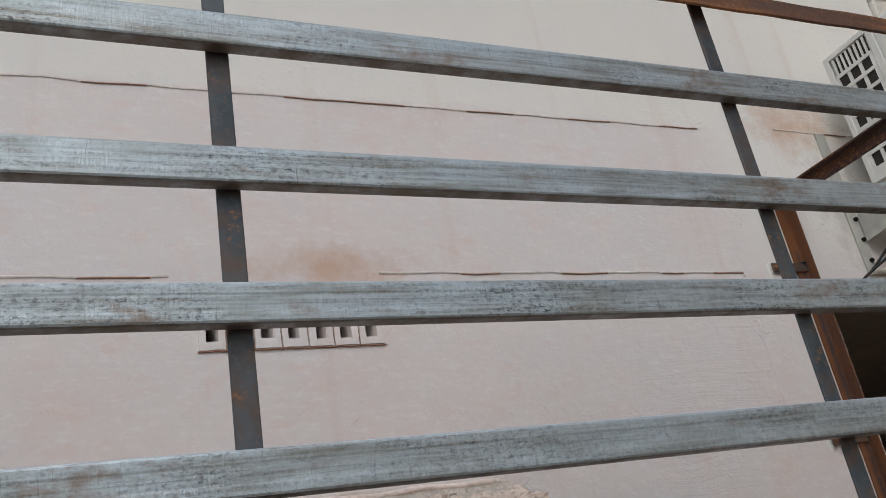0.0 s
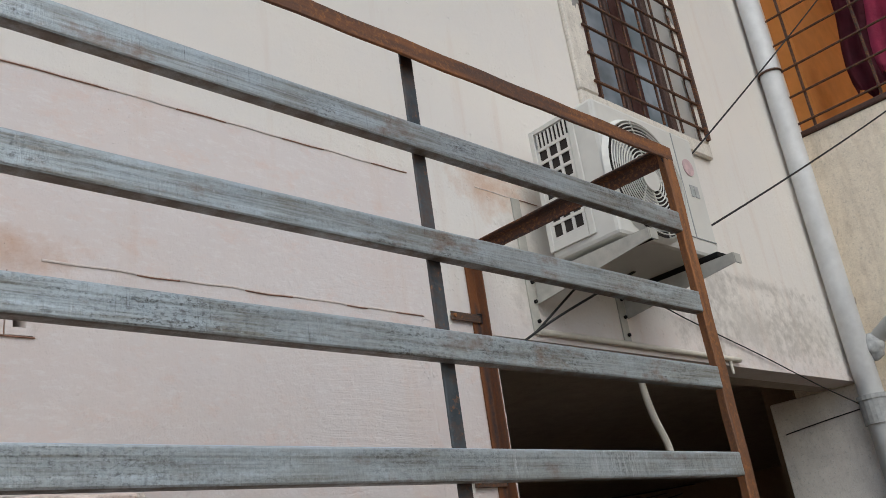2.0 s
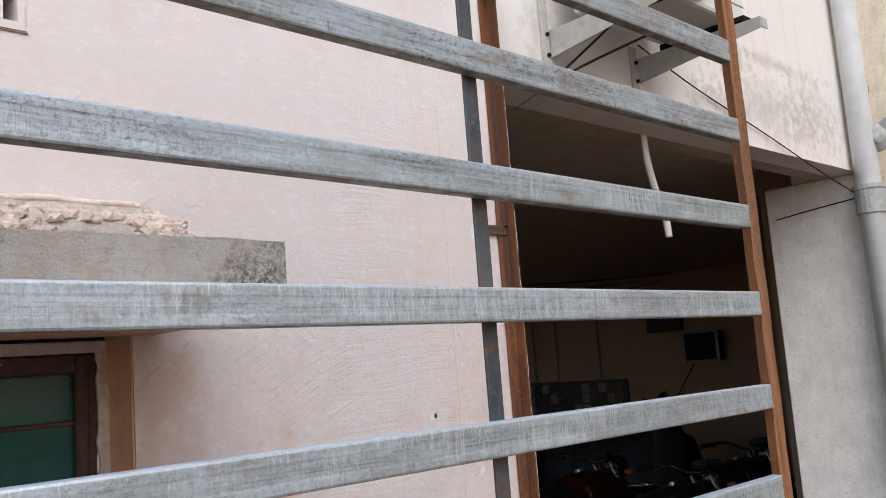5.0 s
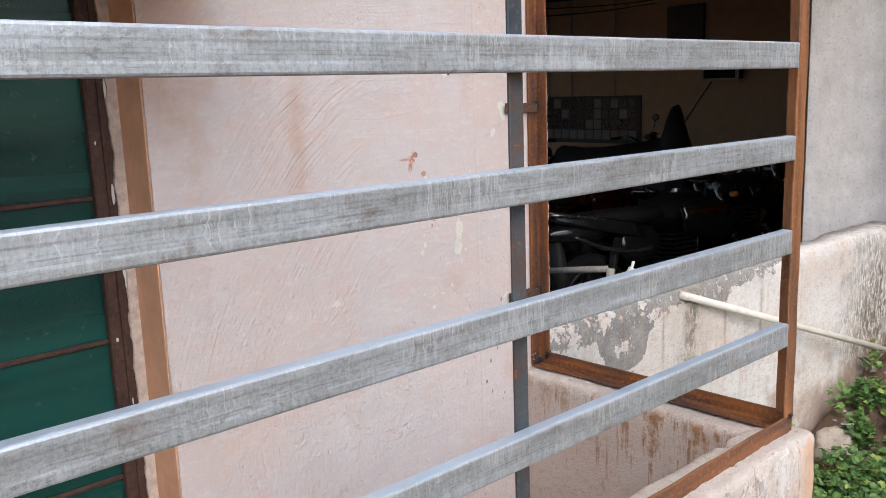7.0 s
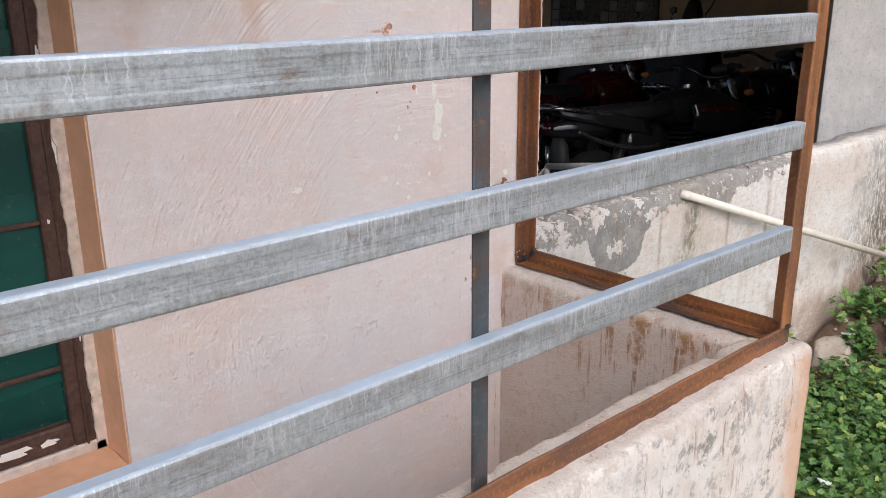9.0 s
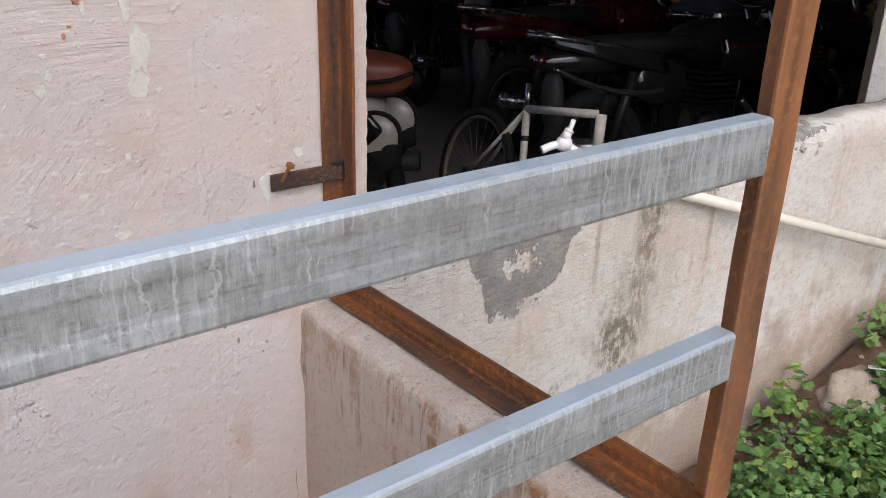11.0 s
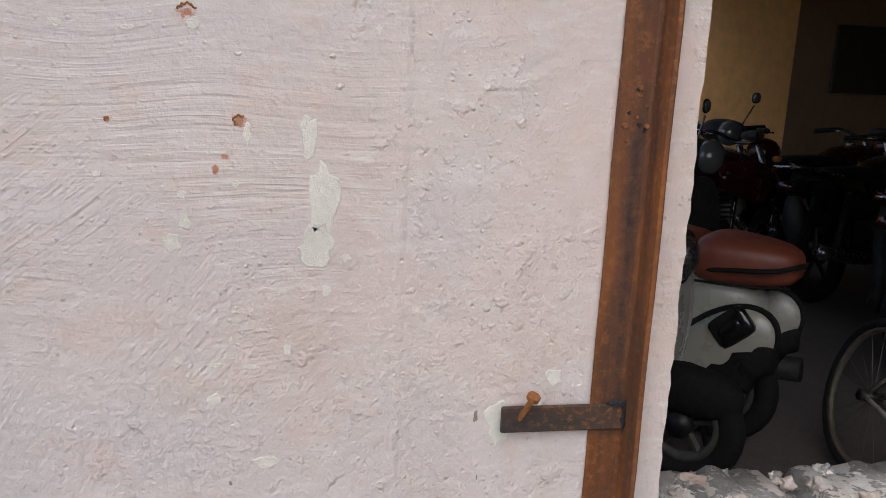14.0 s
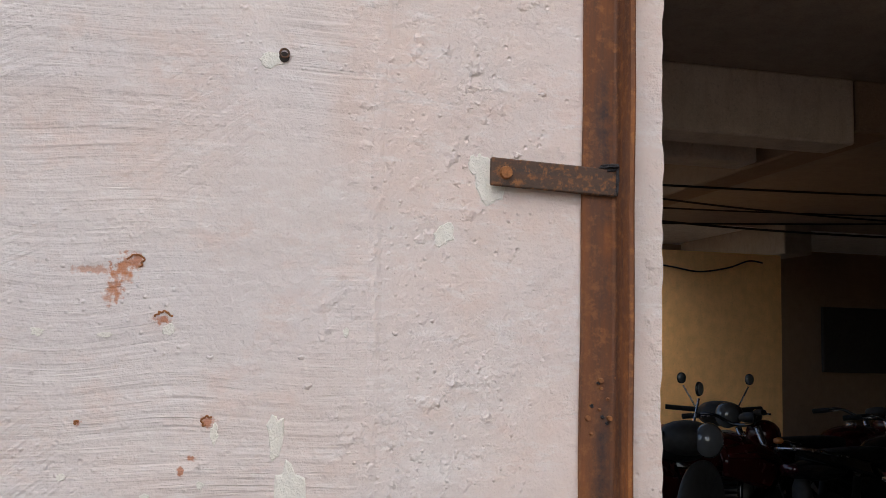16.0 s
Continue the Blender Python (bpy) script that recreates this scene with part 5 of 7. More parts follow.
for n in range(26):
    a, d = n * 2.4, 0.006 + 0.02 * abs(math.sin(n * 1.7))
    part("weld_spatter", lump((1.722 + d * math.cos(a), WALL_Y - 0.0065 - 0.004 * (n % 3 == 0), TOP + 0.014 + abs(d * math.sin(a)) * 1.4), (0.0022, 0.0014, 0.0022), n + 40.0, 1, 0.6), WELD if n % 4 else CHROME_SPATTER, wall_post)
for n, z in enumerate((1.025, 1.047, 1.231, 1.749)):
    for m in range(4):
        part("weld_spatter", lump((1.718 + 0.008 * math.sin(n * 3 + m * 2.2), WALL_Y - 0.0065, z + 0.010 * math.cos(n + m * 1.7)), (0.0017, 0.0012, 0.0015), n * 7.0 + m, 2, 0.6), WELD if m % 2 else RUST_POST, wall_post)

# ---- air conditioner on its brackets ----
AC_CASE = plain("ivory_enamel", (0.66, 0.65, 0.60), 0.45, 0, 0.08, 12, 0.05)
BRACKET = plain("dusty_grey_steel", (0.48, 0.47, 0.42), 0.6, 0.1, 0.2, 25, 0.2)
LOGO_PINK = plain("faded_pink_print", (0.63, 0.46, 0.46), 0.6)
LOGO_GREY = plain("faded_grey_print", (0.40, 0.41, 0.40), 0.6)
AX0, AX1, AY0, AY1, AZ0, AZ1 = 1.99, 2.52, 1.15, 1.402, 2.345, 2.775
unit = thing("air_conditioner", ((AX0 + AX1) / 2, 1.28, AZ0), "ivory split air conditioner outdoor unit on wall brackets", "air conditioner")
FAN_X, FAN_Z, FAN_R = 2.18, 2.545, 0.188
b = box(AX0, AX1, AY0 + 0.012, AY1, AZ0, AZ1, 0.012, steps=2)
part("casing", b, AC_CASE, unit)
ring_pts = 40
b = bmesh.new()
outer, inner, deep = [], [], []
for i in range(ring_pts):
    a = 6.2832 * i / ring_pts
    c, s = math.cos(a), math.sin(a)
    outer.append(b.verts.new((FAN_X + c * (FAN_R + 0.012), AY0 + 0.0115, FAN_Z + s * (FAN_R + 0.012))))
    inner.append(b.verts.new((FAN_X + c * FAN_R, AY0 - 0.004, FAN_Z + s * FAN_R)))
    deep.append(b.verts.new((FAN_X + c * (FAN_R - 0.006), AY0 + 0.0112, FAN_Z + s * (FAN_R - 0.006))))
for i in range(ring_pts):
    j = (i + 1) % ring_pts
    b.faces.new((outer[i], outer[j], inner[j], inner[i]))
    b.faces.new((inner[i], inner[j], deep[j], deep[i]))
part("fan_surround", b, AC_CASE, unit)
# Flat black disc paints the shade of the fan opening.
part("fan_shade_disc", rod((FAN_X, AY0 + 0.0113, FAN_Z), (FAN_X, AY0 + 0.0085, FAN_Z), FAN_R - 0.004, n=40), HOLE, unit, "black disc standing in for shade behind the fan guard")
for i in range(3):
    b = bmesh.new()
    a0 = 2.0944 * i
    rows = []
    for k in range(6):
        r = 0.03 + (FAN_R - 0.05) * k / 5
        rows.append([b.verts.new((FAN_X + r * math.cos(a0 + w), AY0 + 0.0075 - 0.004 * (w > 0.3), FAN_Z + r * math.sin(a0 + w))) for w in (0.0, 0.45, 0.9)])
    for p, q in zip(rows, rows[1:]):
        for k in range(2):
            b.faces.new((p[k], p[k + 1], q[k + 1], q[k]))
    part("fan_blade", b, LOGO_GREY, unit)
guard = part("fan_guard", rod((FAN_X, AY0 - 0.010, FAN_Z), (FAN_X, AY0 - 0.004, FAN_Z), 0.042, n=24), AC_CASE, unit)
for k in range(12):
    r = 0.052 + k * 0.0114
    part("guard_ring", tube([(FAN_X + r * math.cos(6.2832 * i / 14), AY0 - 0.007, FAN_Z + r * math.sin(6.2832 * i / 14)) for i in range(14)], 0.0022, 5, closed=True), AC_CASE, guard)
for k in range(8):
    a = 6.2832 * k / 8
    part("guard_spoke", rod((FAN_X + 0.04 * math.cos(a), AY0 - 0.005, FAN_Z + 0.04 * math.sin(a)), (FAN_X + FAN_R * math.cos(a + 0.2), AY0 - 0.004, FAN_Z + FAN_R * math.sin(a + 0.2)), 0.0026, n=6), AC_CASE, guard)
part("panel_line", box(AX0 + 0.01, AX1 - 0.01, AY0 + 0.0095, AY0 + 0.0118, AZ0 + 0.055, AZ0 + 0.058), LOGO_GREY, unit)
part("panel_line", box(2.395, 2.398, AY0 + 0.0095, AY0 + 0.0118, AZ0 + 0.058, AZ1 - 0.01), LOGO_GREY, unit)
part("badge", rod((2.455, AY0 + 0.0118, 2.655), (2.455, AY0 + 0.0095, 2.655), 0.03, n=24), LOGO_PINK, unit, "faded pink round badge")
part("badge_bar", box(2.435, 2.452, AY0 + 0.0095, AY0 + 0.0118, 2.55, 2.59), LOGO_GREY, unit)
part("badge_bar", box(2.458, 2.48, AY0 + 0.0095, AY0 + 0.0118, 2.55, 2.59), LOGO_GREY, unit)
# Louvred opening on the end of the casing.
# Black panel proud of the casing paints the shade behind the louvres.
side = part("side_recess", box(AX0 - 0.003, AX0 + 0.001, 1.262, 1.378, 2.405, 2.75), HOLE, unit)
for z0, z1, rows in ((2.405, 2.50, 2), (2.525, 2.695, 4)):
    for k in range(4):
        y = 1.262 + 0.0387 * k
        part("side_bar", box(AX0 - 0.007, AX0 - 0.0032, y - 0.005, y + 0.005, z0, z1), AC_CASE, side)
    for k in range(rows + 1):
        z = z0 + (z1 - z0) * k / rows
        part("side_bar", box(AX0 - 0.0078, AX0 - 0.0042, 1.257, 1.383, z - 0.005, z + 0.005), AC_CASE, side)
for k in range(8):
    y = 1.268 + 0.0148 * k
    part("side_slot_bar", box(AX0 - 0.007, AX0 - 0.0032, y - 0.003, y + 0.003, 2.70, 2.75), AC_CASE, side)
for z0, z1 in ((2.372, 2.400), (2.506, 2.519), (2.753, 2.768)):
    part("side_panel", box(AX0 - 0.0085, AX0 - 0.001, 1.257, 1.383, z0, z1, 0.001), AC_CASE, side)
part("side_rim", box(AX0 - 0.009, AX0 - 0.001, 1.383, 1.401, 2.372, 2.768, 0.002), AC_CASE, side)
part("side_rim", box(AX0 - 0.006, AX0 - 0.001, 1.235, 1.257, 2.372, 2.768, 0.002), AC_CASE, side)
for x in (2.06, 2.45):
    part("foot", box(x - 0.03, x + 0.03, 1.12, 1.40, AZ0 - 0.018, AZ0 + 0.001, 0.003), BLACK, unit)
for n, x in enumerate((1.965, 2.40)):
    br = thing("wall_bracket", (x, WALL_Y, 2.15), "dusty grey steel bracket holding the air conditioner", "bracket", "air conditioner brackets")
    part("upright", box(x - 0.018, x + 0.018, WALL_Y - 0.006, WALL_Y - 0.0005, 2.15, 2.58 if n == 0 else 2.36, 0.001), BRACKET, br)
    arm = bmesh.new()
    xa = x + 0.019
    for p in ((0.004, 0.0),):
        v = [arm.verts.new(q) for q in ((xa, WALL_Y - 0.007, 2.325), (xa, 1.075, 2.325), (xa, 1.075, 2.293), (xa, WALL_Y - 0.007, 2.245))]
        w = [arm.verts.new((q.co.x + 0.004, q.co.y, q.co.z)) for q in v]
        arm.faces.new(v), arm.faces.new(w)
        for k in range(4):
            arm.faces.new((v[k], v[(k + 1) % 4], w[(k + 1) % 4], w[k]))
    part("arm", arm, BRACKET, br)
    part("flange", box(xa + 0.0045, xa + 0.045, 1.075, WALL_Y - 0.007, 2.321, 2.3255), BRACKET, br)
    part("flange", box(xa + 0.0045, xa + 0.040, 1.073, 1.077, 2.295, 2.3205), BRACKET, br)
    for z in (2.19, 2.25, 2.31):
        part("bolt", rod((x + 0.006, WALL_Y - 0.006, z), (x + 0.006, WALL_Y - 0.013, z), 0.006, n=6), BLACK, br)

# ---- upper windows ----
GRILLE = rust("rusty_grille_bar", 0, (0.13, 0.06, 0.035), (0.05, 0.03, 0.025), 0.4, 13)
PANE = Paint("sky_tinted_window_glass", 0.06)
# Pale blue-grey base paints reflected sky into the glass.
PANE.colour(PANE.mix(PANE.span(PANE.noise(4, 3), 0.4, 0.6), (0.16, 0.20, 0.23), (0.30, 0.35, 0.40)))
PANE.put(PANE.b, "Specular IOR Level", 0.8)
CLOTH_RED = plain("dark_red_curtain", (0.13, 0.055, 0.045), 0.9, 0, 0.4, 14, 0.5, 0.01)
SURROUND = concrete_paint("grey_cream_band", (0.62, 0.58, 0.51), (0.36, 0.33, 0.29), 0.3, 0.08, 0.4)
win3 = thing("window_2", (2.96, WALL_Y + 0.05, 3.12), "upper window with rusty bar grille and grey plaster surround", "window", kind="structure")
for x0, x1, z0, z1 in ((2.455, 2.575, 3.1145, 4.45), (3.345, 3.40, 3.1145, 4.45), (2.455, 3.40, 3.04, 3.113)):
    part("surround", box(x0, x1, WALL_Y - 0.022, WALL_Y + 0.001, z0, z1 if z1 > 3.2 else z1, 0.006), SURROUND, win3)
for x0, x1 in ((2.58, 2.63), (2.945, 2.975), (3.29, 3.34)):
    part("sash", box(x0, x1, WALL_Y + 0.07, WALL_Y + 0.11, 3.12, 4.35, 0.003), SASH, win3)
part("sash", box(2.58, 3.34, WALL_Y + 0.071, WALL_Y + 0.109, 3.121, 3.17, 0.003), SASH, win3)
part("pane", box(2.63, 3.29, WALL_Y + 0.09, WALL_Y + 0.095, 3.17, 4.35), PANE.m, win3)
for x0, x1 in ((2.66, 2.78), (3.0, 3.12)):
    b = bmesh.new()
    prev = None
    for i in range(13):
        x = x0 + (x1 - x0) * i / 12
        pair = [b.verts.new((x, WALL_Y + 0.080 + 0.006 * math.sin(i * 1.6), z)) for z in (3.18, 4.34)]
        if prev:
            b.faces.new((prev[0], pair[0], pair[1], prev[1]))
        prev = pair
    bmesh.ops.solidify(b, geom=b.faces[:], thickness=0.002)
    part("curtain", b, CLOTH_RED, win3)
BARE = plain("bare_grey_cement", (0.30, 0.295, 0.28), 0.95, 0, 0.2, 80, 0.5, 0.002)
grid = thing("window_grille", (2.96, WALL_Y - 0.03, 3.12), "rusty welded bar grille over the upper window", "window grille")
for n in range(6):
    x = 2.60 + 0.146 * n
    part("grille_bar", rod((x, WALL_Y - 0.018, 3.115), (x, WALL_Y - 0.018, 4.4), 0.006, n=6), GRILLE, grid)
for n in range(10):
    z = 3.17 + 0.125 * n
    part("grille_bar", rod((2.552, WALL_Y - 0.028, z), (3.376, WALL_Y - 0.028, z), 0.006, n=6), GRILLE, grid)
part("grille_edge", box(3.366, 3.384, WALL_Y - 0.040, WALL_Y - 0.022, 3.12, 4.4, 0.002), GRILLE, grid)
for n, (x, z, w, h) in enumerate(((2.545, 3.55, 0.05, 0.10), (3.36, 3.38, 0.06, 0.13), (3.37, 3.95, 0.07, 0.10), (3.36, 3.75, 0.05, 0.09))):
    part("bare_patch", blotch(x, z, w, h, n + 5.2, WALL_Y - 0.0222, 0.0015, 20, 0.7), BARE, win3, "grey patch of bare cement")
for ob in (win3, grid):
    ob.matrix_basis = Matrix.Translation((2.89, *ob.matrix_basis.translation[1:])) @ Matrix.Diagonal((0.921, 1, 1, 1))
win2 = thing("window_3", (0.0, WALL_Y + 0.05, 3.137), "upper window with blue-grey sky reflection painted on its panes and brown timber mullions", "window", kind="structure")
SILL = plain("cream_sill", (0.70, 0.62, 0.52), 0.9, 0, 0.1, 30, 0.5, 0.003)
b = box(-0.9, 0.7178, WALL_Y - 0.003, WALL_Y + 0.0995, 3.138, 3.146, 0.003)
part("sill", b, SILL, win2)
for x0, x1 in ((0.645, 0.673), (0.275, 0.308), (-0.12, -0.087)):
    part("mullion", box(x0, x1, WALL_Y + 0.045, WALL_Y + 0.085, 3.147, 4.6, 0.003), SASH, win2)
part("peeled_jamb", box(0.6735, 0.7175, WALL_Y + 0.03, WALL_Y + 0.085, 3.147, 4.6, 0.004), PEEL, win2)
part("pane", box(-0.9, 0.6448, WALL_Y + 0.062, WALL_Y + 0.067, 3.147, 4.6), PANE.m, win2)

# ---- neighbouring wing with balcony ----
WING = 4.27
wing = tagged(thing("neighbour_wing", (WING, -1.0, 0), "cream rendered wing with a barred balcony above an open bay", "building"), kind="structure")
part("wall", box(WING, WING + 0.15, -5.0, WALL_Y - 0.003, 2.0, 3.40, 0.006), CREAM, wing)
part("coping", box(WING - 0.012, WING + 0.17, -5.0, WALL_Y - 0.003, 3.402, 3.43, 0.006), SASH, wing, "dark balcony coping")
part("wall_above", box(WING, WING + 0.15, -5.0, WALL_Y - 0.003, 5.6, 6.2), CREAM, wing)
part("corner_pier", box(4.132, WING + 0.15, WALL_Y, WALL_Y + 0.3, 2.134, 6.0), CREAM, wing)
ORANGE = plain("orange_balcony_paint", (0.62, 0.25, 0.06), 0.9, 0, 0.15, 9, 0.3)
part("balcony_back", box(WING + 1.2, WING + 1.3, -5.0, WALL_Y + 0.2, 2.2, 6.0), ORANGE, wing, "orange painted balcony wall")
part("balcony_end", box(WING + 0.151, WING + 1.2, WALL_Y - 0.1, WALL_Y, 2.2, 6.0), ORANGE, wing, "orange painted balcony wall")
part("balcony_floor", box(WING + 0.151, WING + 1.2, -5.0, WALL_Y - 0.1, 2.02, 2.2), CREAM, wing)
part("balcony_ceiling", box(WING + 0.151, WING + 1.2, -5.0, WALL_Y - 0.1, 5.62, 5.8), CREAM, wing)
part("bay_wall", box(WING + 1.2, WING + 1.3, -5.0, WALL_Y - 0.1, -0.2, 2.019), GARAGE, wing)
rail = thing("balcony_grille", (WING + 0.05, 0.5, 3.43), "dark rusty bar grille closing the balcony", "balcony grille")
for n in range(13):
    z = 3.50 + 0.16 * n
    part("grille_bar", rod((WING + 0.05, -2.0, z), (WING + 0.05, WALL_Y - 0.01, z), 0.007, n=6), GRILLE, rail)
for n in range(10):
    y = 1.38 - 0.34 * n
    part("grille_bar", rod((WING + 0.062, y, 3.43), (WING + 0.062, y, 5.6), 0.008, n=6), GRILLE, rail)
PINK_CLOTH = plain("magenta_cloth", (0.50, 0.06, 0.14), 0.9, 0, 0.25, 10, 0.4, 0.01)
WHITE_CLOTH = plain("pale_cloth", (0.55, 0.55, 0.58), 0.9, 0, 0.3, 30, 0.4, 0.01)
MAROON = plain("maroon_cloth", (0.12, 0.015, 0.03), 0.9, 0, 0.3, 10, 0.4, 0.01)
for n, (y, w, z0, z1, material, words) in enumerate(((1.07, 0.16, 3.50, 4.30, MAROON, "maroon cloth hung to dry on the balcony grille"), (0.93, 0.20, 3.55, 4.34, PINK_CLOTH, "magenta cloth hung to dry on the balcony grille"), (0.72, 0.22, 3.75, 4.34, WHITE_CLOTH, "pale striped cloth hung to dry on the balcony grille"))):
    b = bmesh.new()
    rows = []
    for j in range(9):
        z = z0 + (z1 - z0) * j / 8
        rows.append([b.verts.new((WING + 0.10 + 0.02 * n + 0.018 * math.sin(i * 1.3 + j * 0.3), y - w / 2 + w * i / 10 + 0.02 * math.sin(j * 0.8), z + 0.04 * math.sin(i * 0.9) * (j == 0))) for i in range(11)])
    for p, q in zip(rows, rows[1:]):
        for i in range(10):
            b.faces.new((p[i], p[i + 1], q[i + 1], q[i]))
    bmesh.ops.solidify(b, geom=b.faces[:], thickness=0.004)
    solid("hanging_cloth", b, material, words, "cloth", group="washing on the balcony", smooth=True)

# ---- pipes and cables ----
PX, PY = 4.07, 1.425
drain = thing("drain_pipe", (PX, PY, -0.1), "grey plastic drain pipe with a coupling down the wall corner", "pipe")
part("pipe", rod((PX, PY, -0.12), (PX, PY, 6.0), 0.052, n=20), DRAIN, drain, smooth=True)
part("coupling", rod((PX, PY, 1.93), (PX, PY, 2.05), 0.062, n=20), LOGO_GREY, drain, "darker grey coupling")
part("coupling_lip", rod((PX, PY, 2.035), (PX, PY, 2.055), 0.066, n=20), LOGO_GREY, drain)
part("elbow", lump((PX + 0.03, PY - 0.06, 2.26), (0.045, 0.045, 0.06), 4.0, 4, 0.18), LOGO_GREY, drain, "mortared joint", smooth=True)
part("branch", rod((PX + 0.04, PY - 0.06, 2.28), (PX + 0.10, 0.6, 2.80), 0.034, n=14), DRAIN, drain, smooth=True)
part("mortar_knob", lump((PX + 0.07, PY + 0.0, 2.50), (0.03, 0.03, 0.04), 9.0, 2, 0.5), SHADE_SLAB, drain, smooth=True)
part("strap", tube([(PX + 0.055 * math.cos(6.2832 * i / 10), PY + 0.055 * math.sin(6.2832 * i / 10), 3.70) for i in range(10)], 0.006, 5, closed=True), GRILLE, drain)


def cable(points, r, words, material=CABLE, name="cable", flat=1.0):
    return solid(name, tube(points, r, 6, flat=flat), material, words, "cable", smooth=True)


def sag(a, b, drop, n=7):
    a, b = Vector(a), Vector(b)
    return [a.lerp(b, i / n) - Vector((0, 0, drop * 4 * (i / n) * (1 - i / n))) for i in range(n + 1)]


cable(sag((1.93, 1.46, 2.15), (4.27, 1.10, 4.10), 0.02), 0.0037, "black cable slung from the wall up to the balcony")
cable([(1.80, 1.475, 2.07), (1.93, 1.46, 2.15)] + sag((2.05, 1.40, 2.22), (4.27, 0.95, 3.36), 0.02), 0.0037, "black cable slung under the air conditioner to the wing")
cable([(2.40, 1.46, 2.36), (2.76, 1.475, 2.285), (3.25, 1.478, 2.19), (3.7, 1.475, 2.09), (4.10, 1.48, 2.02), (4.125, 1.50, 2.018), (4.124, 1.7, 2.0), (4.124, 1.88, 1.98)], 0.0028, "thin black cable along the beam to the return wall")
cable([(1.97, 1.478, 2.158), (2.3, 1.476, 2.157), (2.7, 1.476, 2.156), (3.08, 1.476, 2.155)], 0.010, "ivory conduit along the lower edge of the beam", PVC, "conduit")
cable([(2.60, 1.60, 2.14), (2.605, 1.60, 2.05), (2.63, 1.60, 1.96), (2.675, 1.60, 1.87), (2.69, 1.60, 1.79)], 0.0125, "ivory strip hanging from the beam", PVC, "hanging_strip", 0.5)
cable([(3.01, 1.478, 2.148), (3.011, 1.478, 2.12), (3.012, 1.478, 2.10)], 0.006, "short ivory conduit end", PVC, "conduit")
water = thing("water_pipe", (2.40, WALL_Y, 0.62), "ivory plastic water pipe sloping along the low wall", "pipe")
part("pipe", rod((2.405, WALL_Y - 0.010, 0.630), (4.05, 1.40, 0.06), 0.0120, n=14), PVC, water, smooth=True)
part("pipe_end", rod((2.398, WALL_Y + 0.012, 0.6325), (2.418, WALL_Y - 0.011, 0.6255), 0.0132, n=14), PVC, water, smooth=True)
tap = thing("water_tap", (2.31, 1.64, 0.66), "white plastic water tap on an ivory pipe", "tap")
T = Vector((2.365, 1.66, 0.672))
SIDE = Vector((0.92, -0.38, 0))
TAP_NUT = plain("beige_pvc_nut", (0.62, 0.48, 0.38), 0.5, 0, 0.12, 60, 0.3)
part("tap_body", lump(T, (0.018, 0.0155, 0.018), 2.0, 3, 0.10), WHITE_PLASTIC, tap, smooth=True)
part("spout", tube([T, T - SIDE * 0.0241 + Vector((0, 0, -0.0026)), T - SIDE * 0.0482 + Vector((0, 0, -0.0112))], 0.0084, 14), WHITE_PLASTIC, tap, smooth=True)
# Flat brown disc paints the shade inside the spout.
part("spout_mouth", rod(T - SIDE * 0.0469 + Vector((0, 0, -0.0108)), T - SIDE * 0.0487 + Vector((0, 0, -0.0114)), 0.0064, n=12), HOLLOW_BROWN, tap, "brown disc standing in for the shaded mouth")
part("stem", rod(T + Vector((0, 0, 0.0103)), T + SIDE * 0.0103 + Vector((0, 0, 0.0292)), 0.0112, 0.008, 14), WHITE_PLASTIC, tap, smooth=True)
part("stem_collar", rod(T + SIDE * 0.0082 + Vector((0, 0, 0.0241)), T + SIDE * 0.0095 + Vector((0, 0, 0.0275)), 0.0099, n=14), WHITE_PLASTIC, tap, smooth=True)
part("handle", tube([T + SIDE * 0.0103 + Vector((0, 0, 0.0284)), T + SIDE * 0.0138 + Vector((0, 0, 0.0378)), T + SIDE * 0.0163 + Vector((0, 0, 0.0482))], 0.0067, 12, flat=0.7), WHITE_PLASTIC, tap, smooth=True)
part("neck", rod(T, T + SIDE * 0.0344 + Vector((0, 0, -0.0224)), 0.0090, n=14), WHITE_PLASTIC, tap, smooth=True)
part("coupling_nut", rod(T + SIDE * 0.0310 + Vector((0, 0, -0.0202)), T + SIDE * 0.0619 + Vector((0, 0, -0.0344)), 0.0125, n=10), TAP_NUT, tap, "ribbed beige coupling")
part("supply_pipe", tube([T + SIDE * 0.060 + Vector((0, 0, -0.0335)), T + SIDE * 0.11 + Vector((0, 0.02, -0.062)), T + SIDE * 0.125 + Vector((0, 0.03, -0.2)), T + SIDE * 0.125 + Vector((0, 0.03, -0.9))], 0.0115, 12), TAP_NUT, tap, smooth=True)

# ---- ground ----
bm = bmesh.new()
side = [-60, -20, -8, -4] + [-3 + 0.25 * i for i in range(13)] + [0.25 + 0.08 * i for i in range(60)] + [5.3, 6, 7, 9, 14, 25, 60]
deep = [-60, -20, -8, -4, -2, -1, -0.5] + [-0.3 + 0.08 * i for i in range(24)] + [1.7, 2, 4, 20, 60]


def ground_z(x, y):
    if x < 1.76 and y > 0.78:
        return -0.16
    if y > 1.52:
        return -0.46
    mound = 0.22 * max(0, min(1, (x - 3.0) / 1.0)) * max(0, min(1, (y - 0.6) / 0.8))
    return -0.13 + mound + 0.03 * noise.noise(Vector((x * 2, y * 2, 0))) + 0.015 * noise.noise(Vector((x * 9, y * 9, 4)))


grid_v = [[bm.verts.new((x, y, ground_z(x, y))) for y in deep] for x in side]
